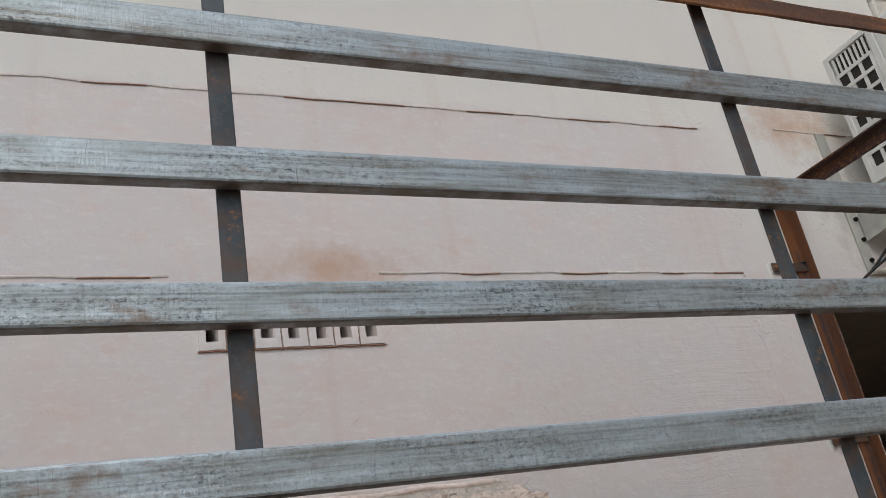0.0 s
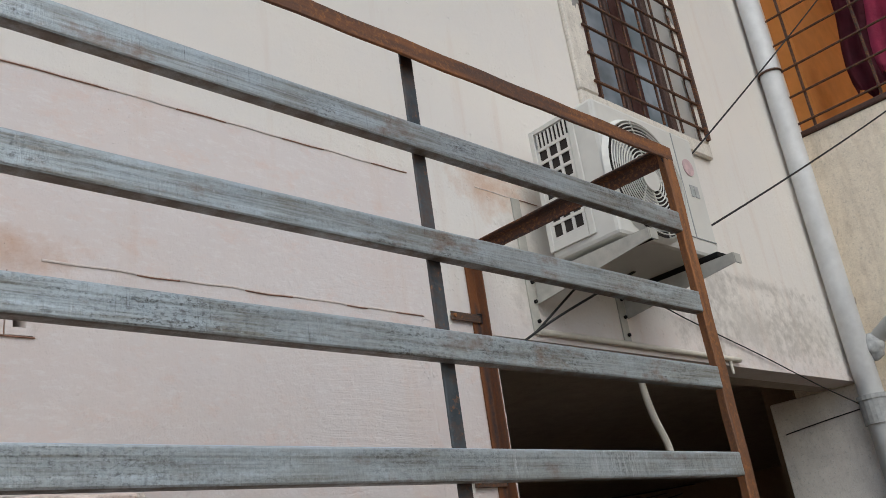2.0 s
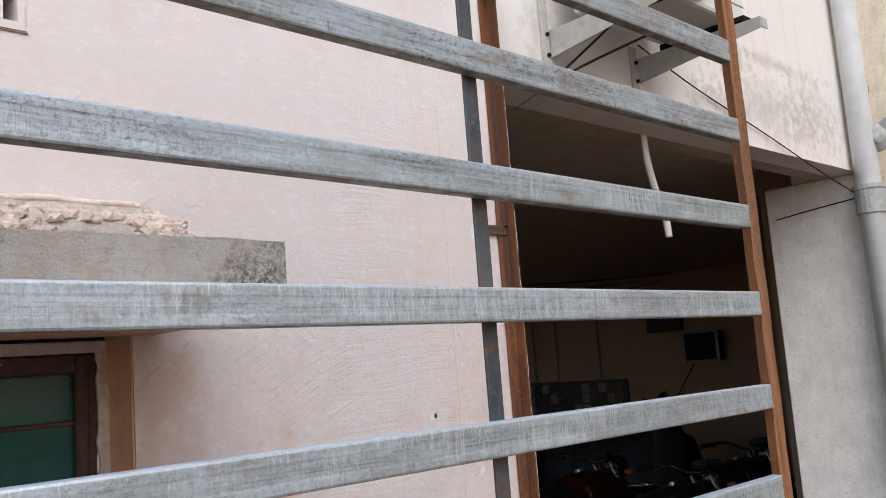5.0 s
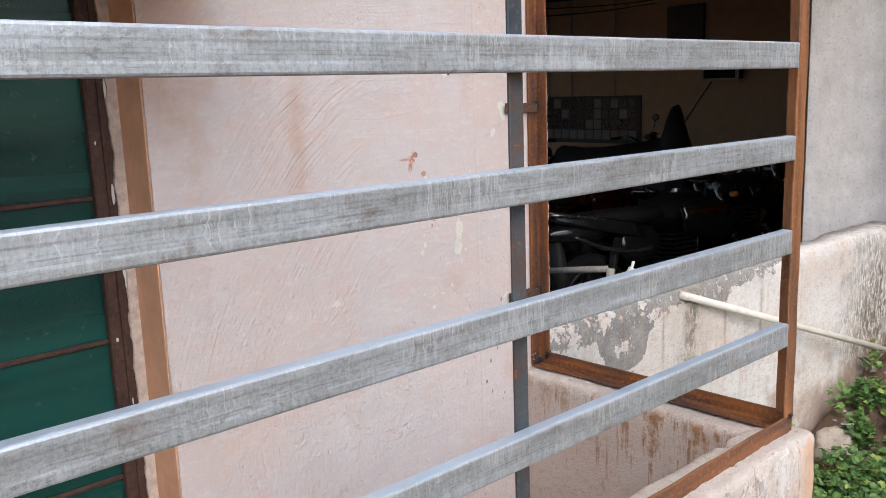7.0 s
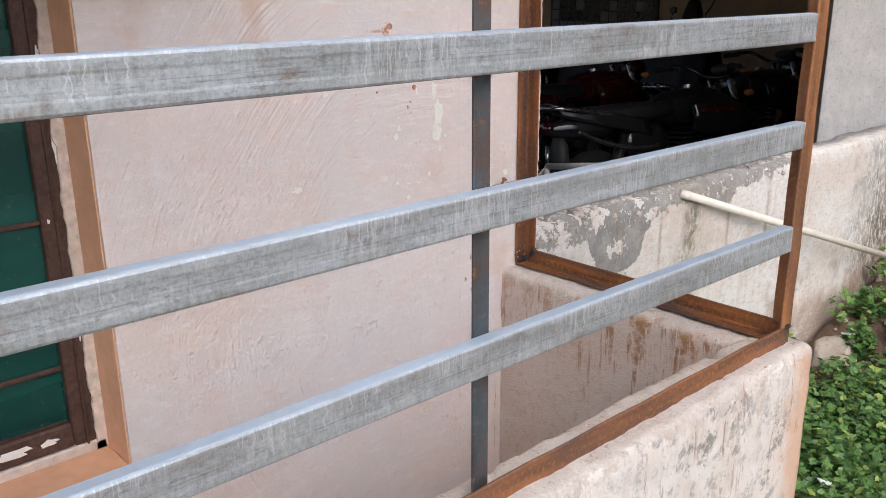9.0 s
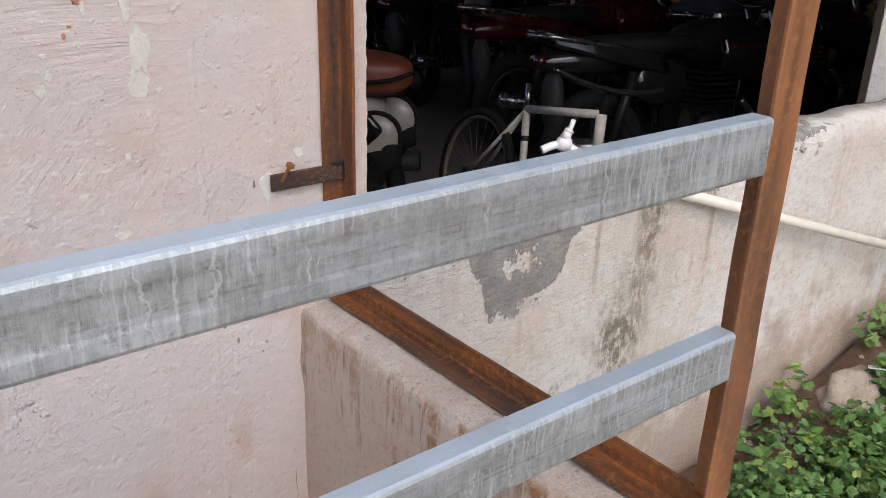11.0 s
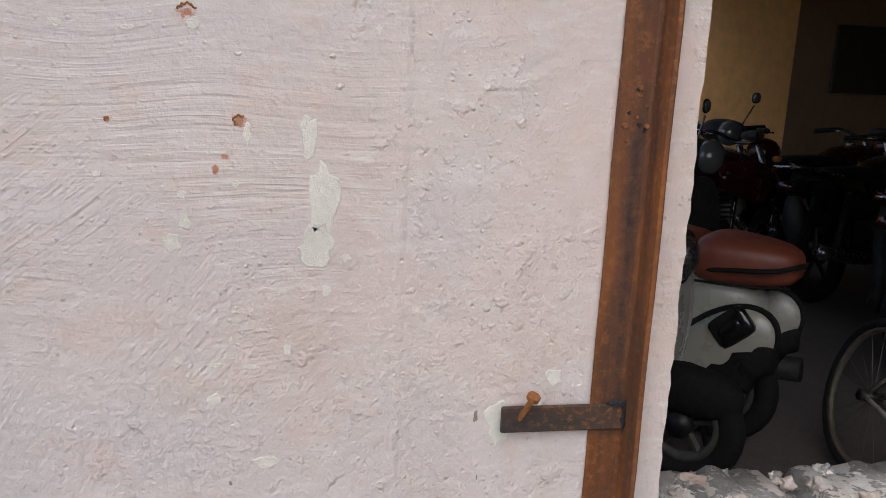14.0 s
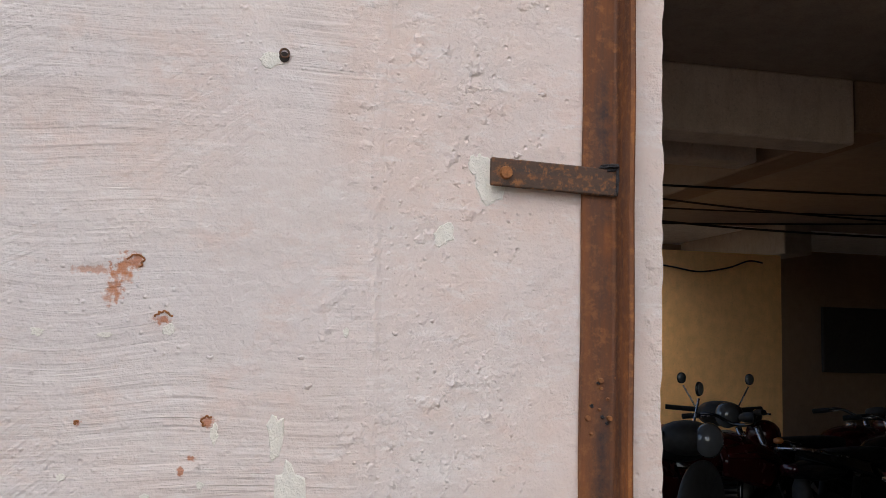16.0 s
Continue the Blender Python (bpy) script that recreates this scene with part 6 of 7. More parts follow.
for i in range(len(side) - 1):
    for j in range(len(deep) - 1):
        bm.faces.new((grid_v[i][j], grid_v[i + 1][j], grid_v[i + 1][j + 1], grid_v[i][j + 1]))
solid("ground", bm, SOIL, "bare reddish soil strewn with grit beside the house", "ground", "structure", smooth=True)

# ---- plants, stones and litter beside the low wall ----
def leaf_paint(name, a, b):
    k = Paint(name, 0.5)
    r = k.t.nodes.new("ShaderNodeNewGeometry").outputs["Random Per Island"]
    c = k.mix(r, a, b)
    c = k.mix(k.span(r, 0.86, 0.9), c, (0.22, 0.30, 0.06))
    c = k.mix(k.span(k.noise(160, 3), 0.5, 0.7, 0, 0.3), c, (0.16, 0.22, 0.07))
    k.colour(c)
    k.put(k.b, "Subsurface Weight", 0.0)
    return k.m


LEAF = leaf_paint("ground_ivy_leaf", (0.034, 0.10, 0.022), (0.115, 0.235, 0.05))
LEAF_PALE = leaf_paint("pale_seedling_leaf", (0.10, 0.20, 0.04), (0.16, 0.28, 0.07))
rnd = random.Random(7)


def leaves(count, where, size, verts, faces):
    """Lobed leaves on short stalks, tilted every way; where gives the place of each."""
    rim = ((0, 0), (0.30, -0.16), (0.52, 0.10), (0.40, 0.34), (0.46, 0.62), (0.20, 0.66), (0, 0.98))
    for _ in range(count):
        x, y, z = where()
        s = size * rnd.uniform(0.55, 1.25)
        m = Matrix.Translation((x, y, z)) @ Euler((rnd.uniform(-0.7, 0.7), rnd.uniform(-0.6, 0.6), rnd.uniform(0, 6.28))).to_matrix().to_4x4()
        base = len(verts)
        fold = rnd.uniform(0.05, 0.3)
        for u, v in rim:
            verts.append(tuple(m @ Vector((u * s, v * s, (fold * u - 0.25 * (v - 0.5) ** 2) * s))))
        for u, v in rim[1:-1]:
            verts.append(tuple(m @ Vector((-u * s, v * s, (fold * u - 0.25 * (v - 0.5) ** 2) * s))))
        for k in range(1, 6):
            faces.append((base, base + k, base + k + 1))
        left = [base] + list(range(base + 7, base + 12)) + [base + 6]
        for k in range(1, 6):
            faces.append((left[0], left[k + 1], left[k]))


def stuff(name, verts, faces, material, label, category):
    data = bpy.data.meshes.new(name)
    data.from_pydata(verts, [], faces)
    data.materials.append(material)
    return tagged(new(name, data), label, category, "", "stuff")


EXTRA = [(2.45 + 0.085 * i, 1.02 + 0.075 * (i % 4), 0.13) for i in range(10)] + [(2.2 + 0.1 * i, 0.95 - 0.05 * (i % 3), 0.13) for i in range(8)]
CLUMPS = EXTRA + [(2.15 + 0.16 * i + rnd.uniform(-0.1, 0.1), y + rnd.uniform(-0.1, 0.1), rnd.uniform(0.10, 0.2)) for i in range(9) for y in (0.4, 0.62, 0.84, 1.02, 1.18) if not (i > 5 and y > 1.1)] + [(1.98, 1.15, 0.1), (2.1, 1.28, 0.1), (1.95, 0.9, 0.12), (1.9, 0.6, 0.12), (3.3, 1.3, 0.06), (3.65, 1.25, 0.10), (3.55, 1.36, 0.08), (2.35, 1.36, 0.07)]


def on_bush():
    cx, cy, r = rnd.choice(CLUMPS)
    a, d = rnd.uniform(0, 6.283), r * math.sqrt(rnd.random())
    x, y = cx + d * math.cos(a), cy + d * math.sin(a)
    y = min(y, 1.46)
    return x, y, ground_z(x, y) + rnd.uniform(0.012, 0.05 + 0.10 * (1 - d / r))


vs, fs = [], []
leaves(17000, on_bush, 0.023, vs, fs)
stuff("ground_creeper", vs, fs, LEAF, "dense green ivy-like creeper spreading over the soil", "creeper")
vs, fs = [], []
leaves(420, on_bush, 0.030, vs, fs)
stuff("seedlings", vs, fs, LEAF_PALE, "pale green seedlings among the creeper", "weeds")


def on_wall_foot():
    x = rnd.choice((2.98, 3.05, 3.42, 3.78))
    return x + rnd.uniform(-0.05, 0.05), 1.44 + rnd.uniform(-0.04, 0.02), ground_z(x, 1.44) + rnd.uniform(0.02, 0.13)


vs, fs = [], []
leaves(120, on_wall_foot, 0.028, vs, fs)
stuff("wall_weeds", vs, fs, LEAF_PALE, "small weeds growing at the foot of the low wall", "weeds")
solid("boulder", lump((3.27, 1.36, -0.10), (0.135, 0.08, 0.07), 3.0, 4, 0.35), STONE, "pale weathered stone half sunk in soil", "stone", smooth=True)
solid("boulder", lump((3.45, 1.18, 0.02), (0.09, 0.06, 0.045), 6.0, 3, 0.4), STONE, "small pale stone on the soil", "stone", smooth=True)
solid("boulder", lump((2.02, 1.02, -0.06), (0.12, 0.14, 0.09), 8.0, 3, 0.4), STONE, "earthy stone beside the parapet", "stone", smooth=True)
vs, fs = [], []
for i in range(420):
    x, y = rnd.uniform(1.8, 4.1), rnd.uniform(0.1, 1.46)
    s = rnd.uniform(0.004, 0.02)
    z = ground_z(x, y) + s * 0.3
    base = len(vs)
    for dx, dy, dz in ((1, 0, 0), (-0.9, 0.2, 0), (0.1, 1, 0.1), (0, -0.8, 0), (0.1, 0, 0.8), (0, 0, -0.7)):
        vs.append((x + dx * s * rnd.uniform(0.6, 1.2), y + dy * s * rnd.uniform(0.6, 1.2), z + dz * s))
    for t in ((0, 2, 4), (2, 1, 4), (1, 3, 4), (3, 0, 4), (2, 0, 5), (1, 2, 5), (3, 1, 5), (0, 3, 5)):
        fs.append(tuple(base + k for k in t))
stuff("pebbles", vs, fs, STONE, "loose grit and pebbles strewn over the soil", "pebbles")
STICK = plain("dry_stick", (0.34, 0.22, 0.12), 0.85, 0, 0.3, 60, 0.5)
solid("stick", tube([(2.10, 0.88, 0.04), (2.18, 0.80, 0.035), (2.27, 0.70, 0.01), (2.38, 0.55, -0.01)], 0.011, 8), STICK, "dry fallen stick lying in the creeper", "stick", smooth=True)
for n, (x, y) in enumerate(((2.14, 0.93), (2.28, 0.86), (2.36, 0.97), (2.5, 0.8), (3.28, 1.33))):
    z = ground_z(x, y) + 0.07
    b = box(x - 0.022, x + 0.022, y - 0.012, y + 0.012, z, z + 0.004, 0.001)
    bmesh.ops.rotate(b, cent=(x, y, z), matrix=Euler((0.4 * math.sin(n * 3), 0.5 * math.cos(n * 2), n * 1.3)).to_matrix(), verts=b.verts)
    solid("litter_scrap", b, WHITE_PLASTIC, "scrap of white litter caught in the creeper", "litter", group="litter in the creeper")

# ---- vehicles in the garage ----
GLOSS_BLACK = plain("black_enamel", (0.010, 0.010, 0.011), 0.15, 0, 0.2, 20, 0.02)
CHROME = plain("dull_chrome", (0.27, 0.27, 0.28), 0.25, 0.95, 0.1, 40, 0.03)
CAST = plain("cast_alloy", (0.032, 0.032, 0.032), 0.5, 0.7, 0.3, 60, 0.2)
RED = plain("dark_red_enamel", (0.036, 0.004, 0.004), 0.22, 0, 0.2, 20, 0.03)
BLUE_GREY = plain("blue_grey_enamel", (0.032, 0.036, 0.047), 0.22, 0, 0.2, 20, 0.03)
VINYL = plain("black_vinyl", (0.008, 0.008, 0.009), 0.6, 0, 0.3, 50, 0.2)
SEAT_RED = plain("red_brown_vinyl", (0.17, 0.042, 0.022), 0.5, 0, 0.2, 30, 0.2)
SCOOTER_WHITE = plain("ivory_scooter_enamel", (0.30, 0.295, 0.255), 0.3, 0, 0.1, 15, 0.05)
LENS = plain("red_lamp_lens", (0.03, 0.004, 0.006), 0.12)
AMBER = plain("amber_lamp_lens", (0.42, 0.15, 0.04), 0.2)
FRAME_WHITE = plain("scuffed_white_frame", (0.50, 0.47, 0.42), 0.4, 0, 0.25, 40, 0.1)
GLASSY = plain("lamp_glass", (0.10, 0.105, 0.11), 0.08, 0.3, 0.1, 20)
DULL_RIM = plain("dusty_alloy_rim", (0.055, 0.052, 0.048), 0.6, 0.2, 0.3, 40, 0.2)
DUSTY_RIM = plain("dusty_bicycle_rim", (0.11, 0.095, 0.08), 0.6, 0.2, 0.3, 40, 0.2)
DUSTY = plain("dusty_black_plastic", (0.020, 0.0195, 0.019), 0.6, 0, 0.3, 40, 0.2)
for worn in (VINYL, DUSTY, RED, CAST):
    worn.node_tree.nodes["Principled BSDF"].inputs["Specular IOR Level"].default_value = 0.28


def ring(c, r, w, n=28, bm=None, m=8, wide=1.0):
    """A torus about the y axis."""
    bm = bm or bmesh.new()
    rows = []
    for i in range(n):
        a = 6.2832 * i / n
        rows.append([bm.verts.new((c[0] + (r + w * math.cos(6.2832 * k / m)) * math.cos(a), c[1] + wide * w * math.sin(6.2832 * k / m), c[2] + (r + w * math.cos(6.2832 * k / m)) * math.sin(a))) for k in range(m)])
    for i in range(n):
        p, q = rows[i], rows[(i + 1) % n]
        for k in range(m):
            bm.faces.new((p[k], p[(k + 1) % m], q[(k + 1) % m], q[k]))
    return bm


def blob(c, size, power=2.0, n=3, pinch=0.0):
    """A rounded body, squarer with a higher power, tapered to the back by pinch."""
    bm = bmesh.new()
    bmesh.ops.create_icosphere(bm, subdivisions=n, radius=1)
    for v in bm.verts:
        d = v.co.copy()
        k = (abs(d.x) ** power + abs(d.y) ** power + abs(d.z) ** power) ** (1 / power)
        d /= k
        w = 1 + pinch * d.x
        v.co = Vector((c[0] + d.x * size[0], c[1] + d.y * size[1] * w, c[2] + d.z * size[2] * (1 + 0.5 * pinch * d.x)))
    return bm


def wheel(parent, name, c, r, w, spokes=5, material=None, hub=0.045):
    wh = part(name, ring(c, r - w, w, 28), BLACK, parent, "black rubber tyre", True)
    part("rim", ring(c, r - 2 * w, w * 0.45, 28, None, 6, 1.6), material or CAST, wh, "", True)
    part("hub", rod((c[0], c[1] - 0.055, c[2]), (c[0], c[1] + 0.055, c[2]), hub, n=12), CAST, wh, "", True)
    for k in range(spokes):
        a = 6.2832 * k / spokes + 0.3
        q = (c[0] + (r - 2 * w) * math.cos(a), c[1], c[2] + (r - 2 * w) * math.sin(a))
        part("spoke", rod(c, q, 0.014 if spokes < 9 else 0.0013, n=5), material or CAST, wh)
    return wh


def wedge(rows):
    """A creased body panel lofted through rows of points of equal count, 12 mm thick."""
    bm = bmesh.new()
    lines = [[bm.verts.new(p) for p in row] for row in rows]
    for p, q in zip(lines, lines[1:]):
        for k in range(len(p) - 1):
            bm.faces.new((p[k], p[k + 1], q[k + 1], q[k]))
    bmesh.ops.subdivide_edges(bm, edges=bm.edges[:], cuts=3, smooth=1.0, use_grid_fill=True)
    bmesh.ops.recalc_face_normals(bm, faces=bm.faces)
    bmesh.ops.solidify(bm, geom=bm.faces[:], thickness=0.012)
    for f in bm.faces:
        f.smooth = True
    return bm


def motorbike(tank, label, mirrors=False):
    """Front towards +x, standing on z = 0."""
    ob = thing("motorcycle", (0, 0, 0), label, "motorcycle", "motorcycles parked in the garage")
    wheel(ob, "rear_wheel", (-0.63, 0, 0.30), 0.30, 0.05)
    wheel(ob, "front_wheel", (0.65, 0, 0.30), 0.30, 0.043)
    body = part("tank", blob((0.10, 0, 0.80), (0.29, 0.145, 0.12), 2.4, 3, 0.25), tank, ob, "glossy fuel tank", True)
    part("tank_stripe", blob((0.13, 0, 0.81), (0.20, 0.150, 0.035), 2.6, 3, 0.2), RED if tank is GLOSS_BLACK else BLUE_GREY, body, "", True)
    part("fuel_cap", rod((0.13, 0, 0.915), (0.13, 0, 0.935), 0.035, n=14), CHROME, body)
    part("seat", blob((-0.42, 0, 0.80), (0.40, 0.13, 0.055), 3.5, 3, 0.1), VINYL, ob, "", True)
    tail = part("tail", blob((-0.72, 0, 0.74), (0.24, 0.10, 0.07), 2.6, 3, 0.4), tank, ob, "", True)
    part("tail_lamp", blob((-0.95, 0, 0.75), (0.03, 0.06, 0.035), 3, 2), LENS, tail, "", True)
    part("grab_rail", tube([(-0.55, 0.12, 0.80), (-0.9, 0.11, 0.86), (-0.98, 0, 0.87), (-0.9, -0.11, 0.86), (-0.55, -0.12, 0.80)], 0.011, 6), CHROME, ob, "", True)
    for s in (-1, 1):
        part("side_panel", blob((-0.30, 0.115 * s, 0.62), (0.17, 0.025, 0.11), 2.6, 2), tank, ob, "", True)
        part("fork_leg", rod((0.65, 0.085 * s, 0.30), (0.40, 0.085 * s, 0.95), 0.021, n=10), CHROME, ob, "", True)
        part("shock", rod((-0.60, 0.115 * s, 0.33), (-0.47, 0.115 * s, 0.68), 0.026, n=10), CAST, ob, "", True)
        part("swing_arm", rod((-0.63, 0.10 * s, 0.30), (-0.16, 0.10 * s, 0.38), 0.018, n=8), GLOSS_BLACK, ob)
        part("grip", rod((0.24, 0.26 * s, 1.035), (0.19, 0.37 * s, 1.03), 0.018, n=8), BLACK, ob)
        part("lever", rod((0.29, 0.22 * s, 1.03), (0.25, 0.36 * s, 1.02), 0.006, n=6), CHROME, ob)
        part("indicator", blob((0.50, 0.15 * s, 0.86), (0.035, 0.03, 0.022), 2.2, 2), AMBER, ob, "", True)
        part("footpeg", rod((-0.05, 0.10 * s, 0.34), (-0.05, 0.24 * s, 0.34), 0.014, n=8), BLACK, ob)
        part("shroud", wedge([[(0.46, 0.16 * s, 0.80), (0.50, 0.20 * s, 0.70), (0.40, 0.17 * s, 0.56)], [(0.26, 0.17 * s, 0.87), (0.26, 0.225 * s, 0.75), (0.24, 0.17 * s, 0.60)], [(0.02, 0.145 * s, 0.83), (0.02, 0.175 * s, 0.74), (0.04, 0.14 * s, 0.66)]]), tank, body, "creased tank shroud")
        part("shroud_stripe", wedge([[(0.43, 0.188 * s, 0.765), (0.41, 0.203 * s, 0.735)], [(0.25, 0.215 * s, 0.80), (0.25, 0.233 * s, 0.765)], [(0.06, 0.178 * s, 0.79), (0.06, 0.186 * s, 0.77)]]), RED, body, "thin dark red stripe")
        part("tail_panel", wedge([[(-0.30, 0.13 * s, 0.76), (-0.28, 0.15 * s, 0.66)], [(-0.65, 0.125 * s, 0.83), (-0.62, 0.145 * s, 0.74)], [(-0.98, 0.05 * s, 0.90), (-0.94, 0.06 * s, 0.83)]]), tank, tail, "upswept tail fairing")
        if not mirrors:
            continue
        mir = part("mirror", blob((0.27, 0.30 * s, 1.20), (0.012, 0.055, 0.036), 2.4, 2), GLOSS_BLACK, ob, "", True)
        part("mirror_stalk", rod((0.28, 0.22 * s, 1.04), (0.275, 0.29 * s, 1.18), 0.006, n=6), CHROME, mir)
        part("mirror_glass", blob((0.255, 0.30 * s, 1.20), (0.004, 0.048, 0.030), 2.4, 2), GLASSY, mir)
    part("handlebar", tube([(0.19, 0.37, 1.03), (0.28, 0.20, 1.04), (0.37, 0.09, 0.97), (0.37, -0.09, 0.97), (0.28, -0.20, 1.04), (0.19, -0.37, 1.03)], 0.0115, 7), GLOSS_BLACK, ob, "", True)
    head = part("headlamp", blob((0.52, 0, 0.90), (0.10, 0.10, 0.095), 2.3, 3), tank, ob, "", True)
    part("lamp_glass", blob((0.585, 0, 0.90), (0.045, 0.082, 0.078), 2.2, 2), GLASSY, head, "", True)
    part("dials", blob((0.43, 0, 1.01), (0.055, 0.085, 0.035), 2.6, 2), DUSTY, ob, "", True)
    guard = bmesh.new()
    rows = []
    for i in range(13):
        a = 0.25 + 2.5 * i / 12
        rows.append([guard.verts.new((0.65 + (0.335 - 0.02 * abs(u)) * math.cos(a), 0.06 * u, 0.30 + (0.335 - 0.02 * abs(u)) * math.sin(a))) for u in (-1, -0.5, 0, 0.5, 1)])
    for p, q in zip(rows, rows[1:]):
        for k in range(4):
            guard.faces.new((p[k], p[k + 1], q[k + 1], q[k]))
    bmesh.ops.solidify(guard, geom=guard.faces[:], thickness=0.003)
    part("front_mudguard", guard, tank, ob, "", True)
    part("rear_mudguard", blob((-0.86, 0, 0.55), (0.05, 0.065, 0.16), 2.5, 2), DUSTY, ob, "", True)
    eng = part("engine", box(-0.16, 0.20, -0.12, 0.12, 0.24, 0.48, 0.04), CAST, ob, "dull cast alloy engine")
    for k in range(6):
        part("cooling_fin", box(0.0, 0.20, -0.10, 0.10, 0.49 + 0.03 * k, 0.502 + 0.03 * k, 0.002), CAST, eng)
    part("crankcase_cover", rod((-0.02, -0.12, 0.36), (-0.02, -0.165, 0.36), 0.10, 0.085, 18), CAST, eng, "", True)
    part("frame_tube", tube([(0.36, 0, 0.86), (0.30, 0, 0.6), (0.20, 0, 0.27), (-0.2, 0, 0.24), (-0.3, 0, 0.55), (-0.75, 0, 0.72)], 0.018, 7), GLOSS_BLACK, ob, "", True)
    part("exhaust", tube([(0.22, -0.10, 0.50), (0.30, -0.13, 0.36), (0.15, -0.15, 0.22), (-0.2, -0.16, 0.24), (-0.45, -0.17, 0.29)], 0.020, 8), CHROME, ob, "", True)
    part("silencer", rod((-0.38, -0.17, 0.275), (-0.86, -0.18, 0.36), 0.040, 0.046, 14), CHROME, ob, "", True)
    part("side_stand", rod((-0.08, 0.12, 0.26), (-0.14, 0.26, 0.0), 0.011, n=7), BLACK, ob)
    return ob


GARAGE_Z = -0.37


def park(ob, x, y, heading, lean=7):
    return pose(x, y, GARAGE_Z + 0.004, 0, 0, heading) @ pose(0, 0, 0, -lean, 0, 0)


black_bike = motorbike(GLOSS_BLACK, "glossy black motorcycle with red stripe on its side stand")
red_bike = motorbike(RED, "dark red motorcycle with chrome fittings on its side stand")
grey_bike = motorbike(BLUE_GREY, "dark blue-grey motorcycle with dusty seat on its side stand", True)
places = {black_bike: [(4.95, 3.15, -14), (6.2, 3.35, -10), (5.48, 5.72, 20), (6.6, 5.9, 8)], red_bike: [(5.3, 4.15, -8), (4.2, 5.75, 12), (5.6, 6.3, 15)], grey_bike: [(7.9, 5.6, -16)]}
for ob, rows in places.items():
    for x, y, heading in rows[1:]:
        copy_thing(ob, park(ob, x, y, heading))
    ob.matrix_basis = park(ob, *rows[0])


def scooter(label, body, seat_paint, round_lamp=False):
    """Front towards +x; headset low with a round chrome lamp, or high with a moulded one."""
    ob = thing("scooter", (0, 0, 0), label, "scooter", "scooters parked in the garage")
    wheel(ob, "rear_wheel", (-0.48, 0, 0.22), 0.22, 0.048, 5, DULL_RIM)
    wheel(ob, "front_wheel", (0.70, 0, 0.22), 0.22, 0.046, 5, DULL_RIM)
    part("rear_body", blob((-0.30, 0, 0.55), (0.31, 0.15, 0.15), 2.8, 4, 0.15), body, ob, "", True)
    part("lower_skirt", blob((-0.44, 0, 0.36), (0.24, 0.10, 0.09), 2.6, 3, 0.1), BLACK, ob, "", True)
    for s in (-1, 1):
        tilt = Matrix.Translation((-0.50, 0.165 * s, 0.40)) @ Euler((0, 0.75, 0)).to_matrix().to_4x4()
        b = blob((0, 0, 0), (0.24, 0.065, 0.135), 2.3, 4, 0.1)
        b.transform(tilt)
        cowl = part("side_cowl", b, body, ob, "rounded ivory side cowl" if body is not DUSTY else "", True)
        b = blob((0.01, 0.004 * s, -0.078), (0.205, 0.068, 0.085), 2.5, 4, 0.1)
        for v in b.verts:
            v.co.z += 0.012 * math.sin(v.co.x * 60) + 0.006 * math.sin(v.co.x * 151)
        b.transform(tilt)
        part("cowl_lower", b, BLACK, cowl, "black torn lower half", True)
        b = tube([(0.248 * math.cos(6.2832 * i / 24), 0.004 * s, 0.142 * math.sin(6.2832 * i / 24)) for i in range(24)], 0.012, 7, closed=True)
        b.transform(tilt)
        part("cowl_rim", b, BLACK, cowl, "", True)
        b = blob((-0.125, 0.050 * s, 0.055), (0.075, 0.022, 0.058), 6.0, 3)
        b.transform(tilt)
        part("side_lamp", b, GLOSS_BLACK, cowl, "dark squarish lamp", True)
        b = blob((-0.125, 0.066 * s, 0.055), (0.045, 0.010, 0.022), 5.0, 2)
        b.transform(tilt)
        part("lamp_insert", b, GLOSS_BLACK, cowl, "", True)
    b = blob((-0.18, 0, 0.725), (0.22, 0.17, 0.095), 3.6, 4, 0.10)
    s1 = part("seat", b, seat_paint, ob, "red-brown vinyl saddle" if seat_paint is SEAT_RED else "", True)
    b = blob((-0.53, 0, 0.735), (0.19, 0.15, 0.090), 3.4, 4, 0.30)
    part("pillion_pad", b, seat_paint, s1, "", True)
    part("seat_piping", tube([(-0.70, 0.06, 0.665), (-0.50, 0.150, 0.66), (-0.1, 0.170, 0.655), (0.02, 0.12, 0.66)], 0.005, 6), BLACK, s1, "", True)
    part("grab_handle", tube([(-0.40, 0.15, 0.70), (-0.50, 0.175, 0.72), (-0.66, 0.15, 0.74), (-0.74, 0.06, 0.76)], 0.009, 6), BLACK, ob, "", True)
    part("floorboard", box(0.08, 0.52, -0.17, 0.17, 0.25, 0.30, 0.02), DUSTY, ob)
    shield = part("apron", blob((0.58, 0, 0.56), (0.05, 0.21, 0.26 if round_lamp else 0.34), 2.4, 4), body, ob, "", True)
    if round_lamp:
        part("apron_rim", tube([(0.60, 0.205 * math.cos(6.2832 * i / 20), 0.56 + 0.255 * math.sin(6.2832 * i / 20)) for i in range(20)], 0.012, 7, closed=True), body, shield, "", True)
    part("front_fender", blob((0.70, 0, 0.34), (0.20, 0.07, 0.09), 2.4, 3), BLACK if round_lamp else body, ob, "", True)
    hz = 0.80 if round_lamp else 1.00
    part("steering_head", blob((0.50, 0, hz), (0.12, 0.15, 0.085), 2.4, 3), body if round_lamp else DUSTY, ob, "", True)
    lamp = part("headlamp", blob((0.62, 0, hz), (0.065, 0.085, 0.085), 2.0, 4), CHROME if round_lamp else GLASSY, ob, "round chrome headlamp" if round_lamp else "", True)
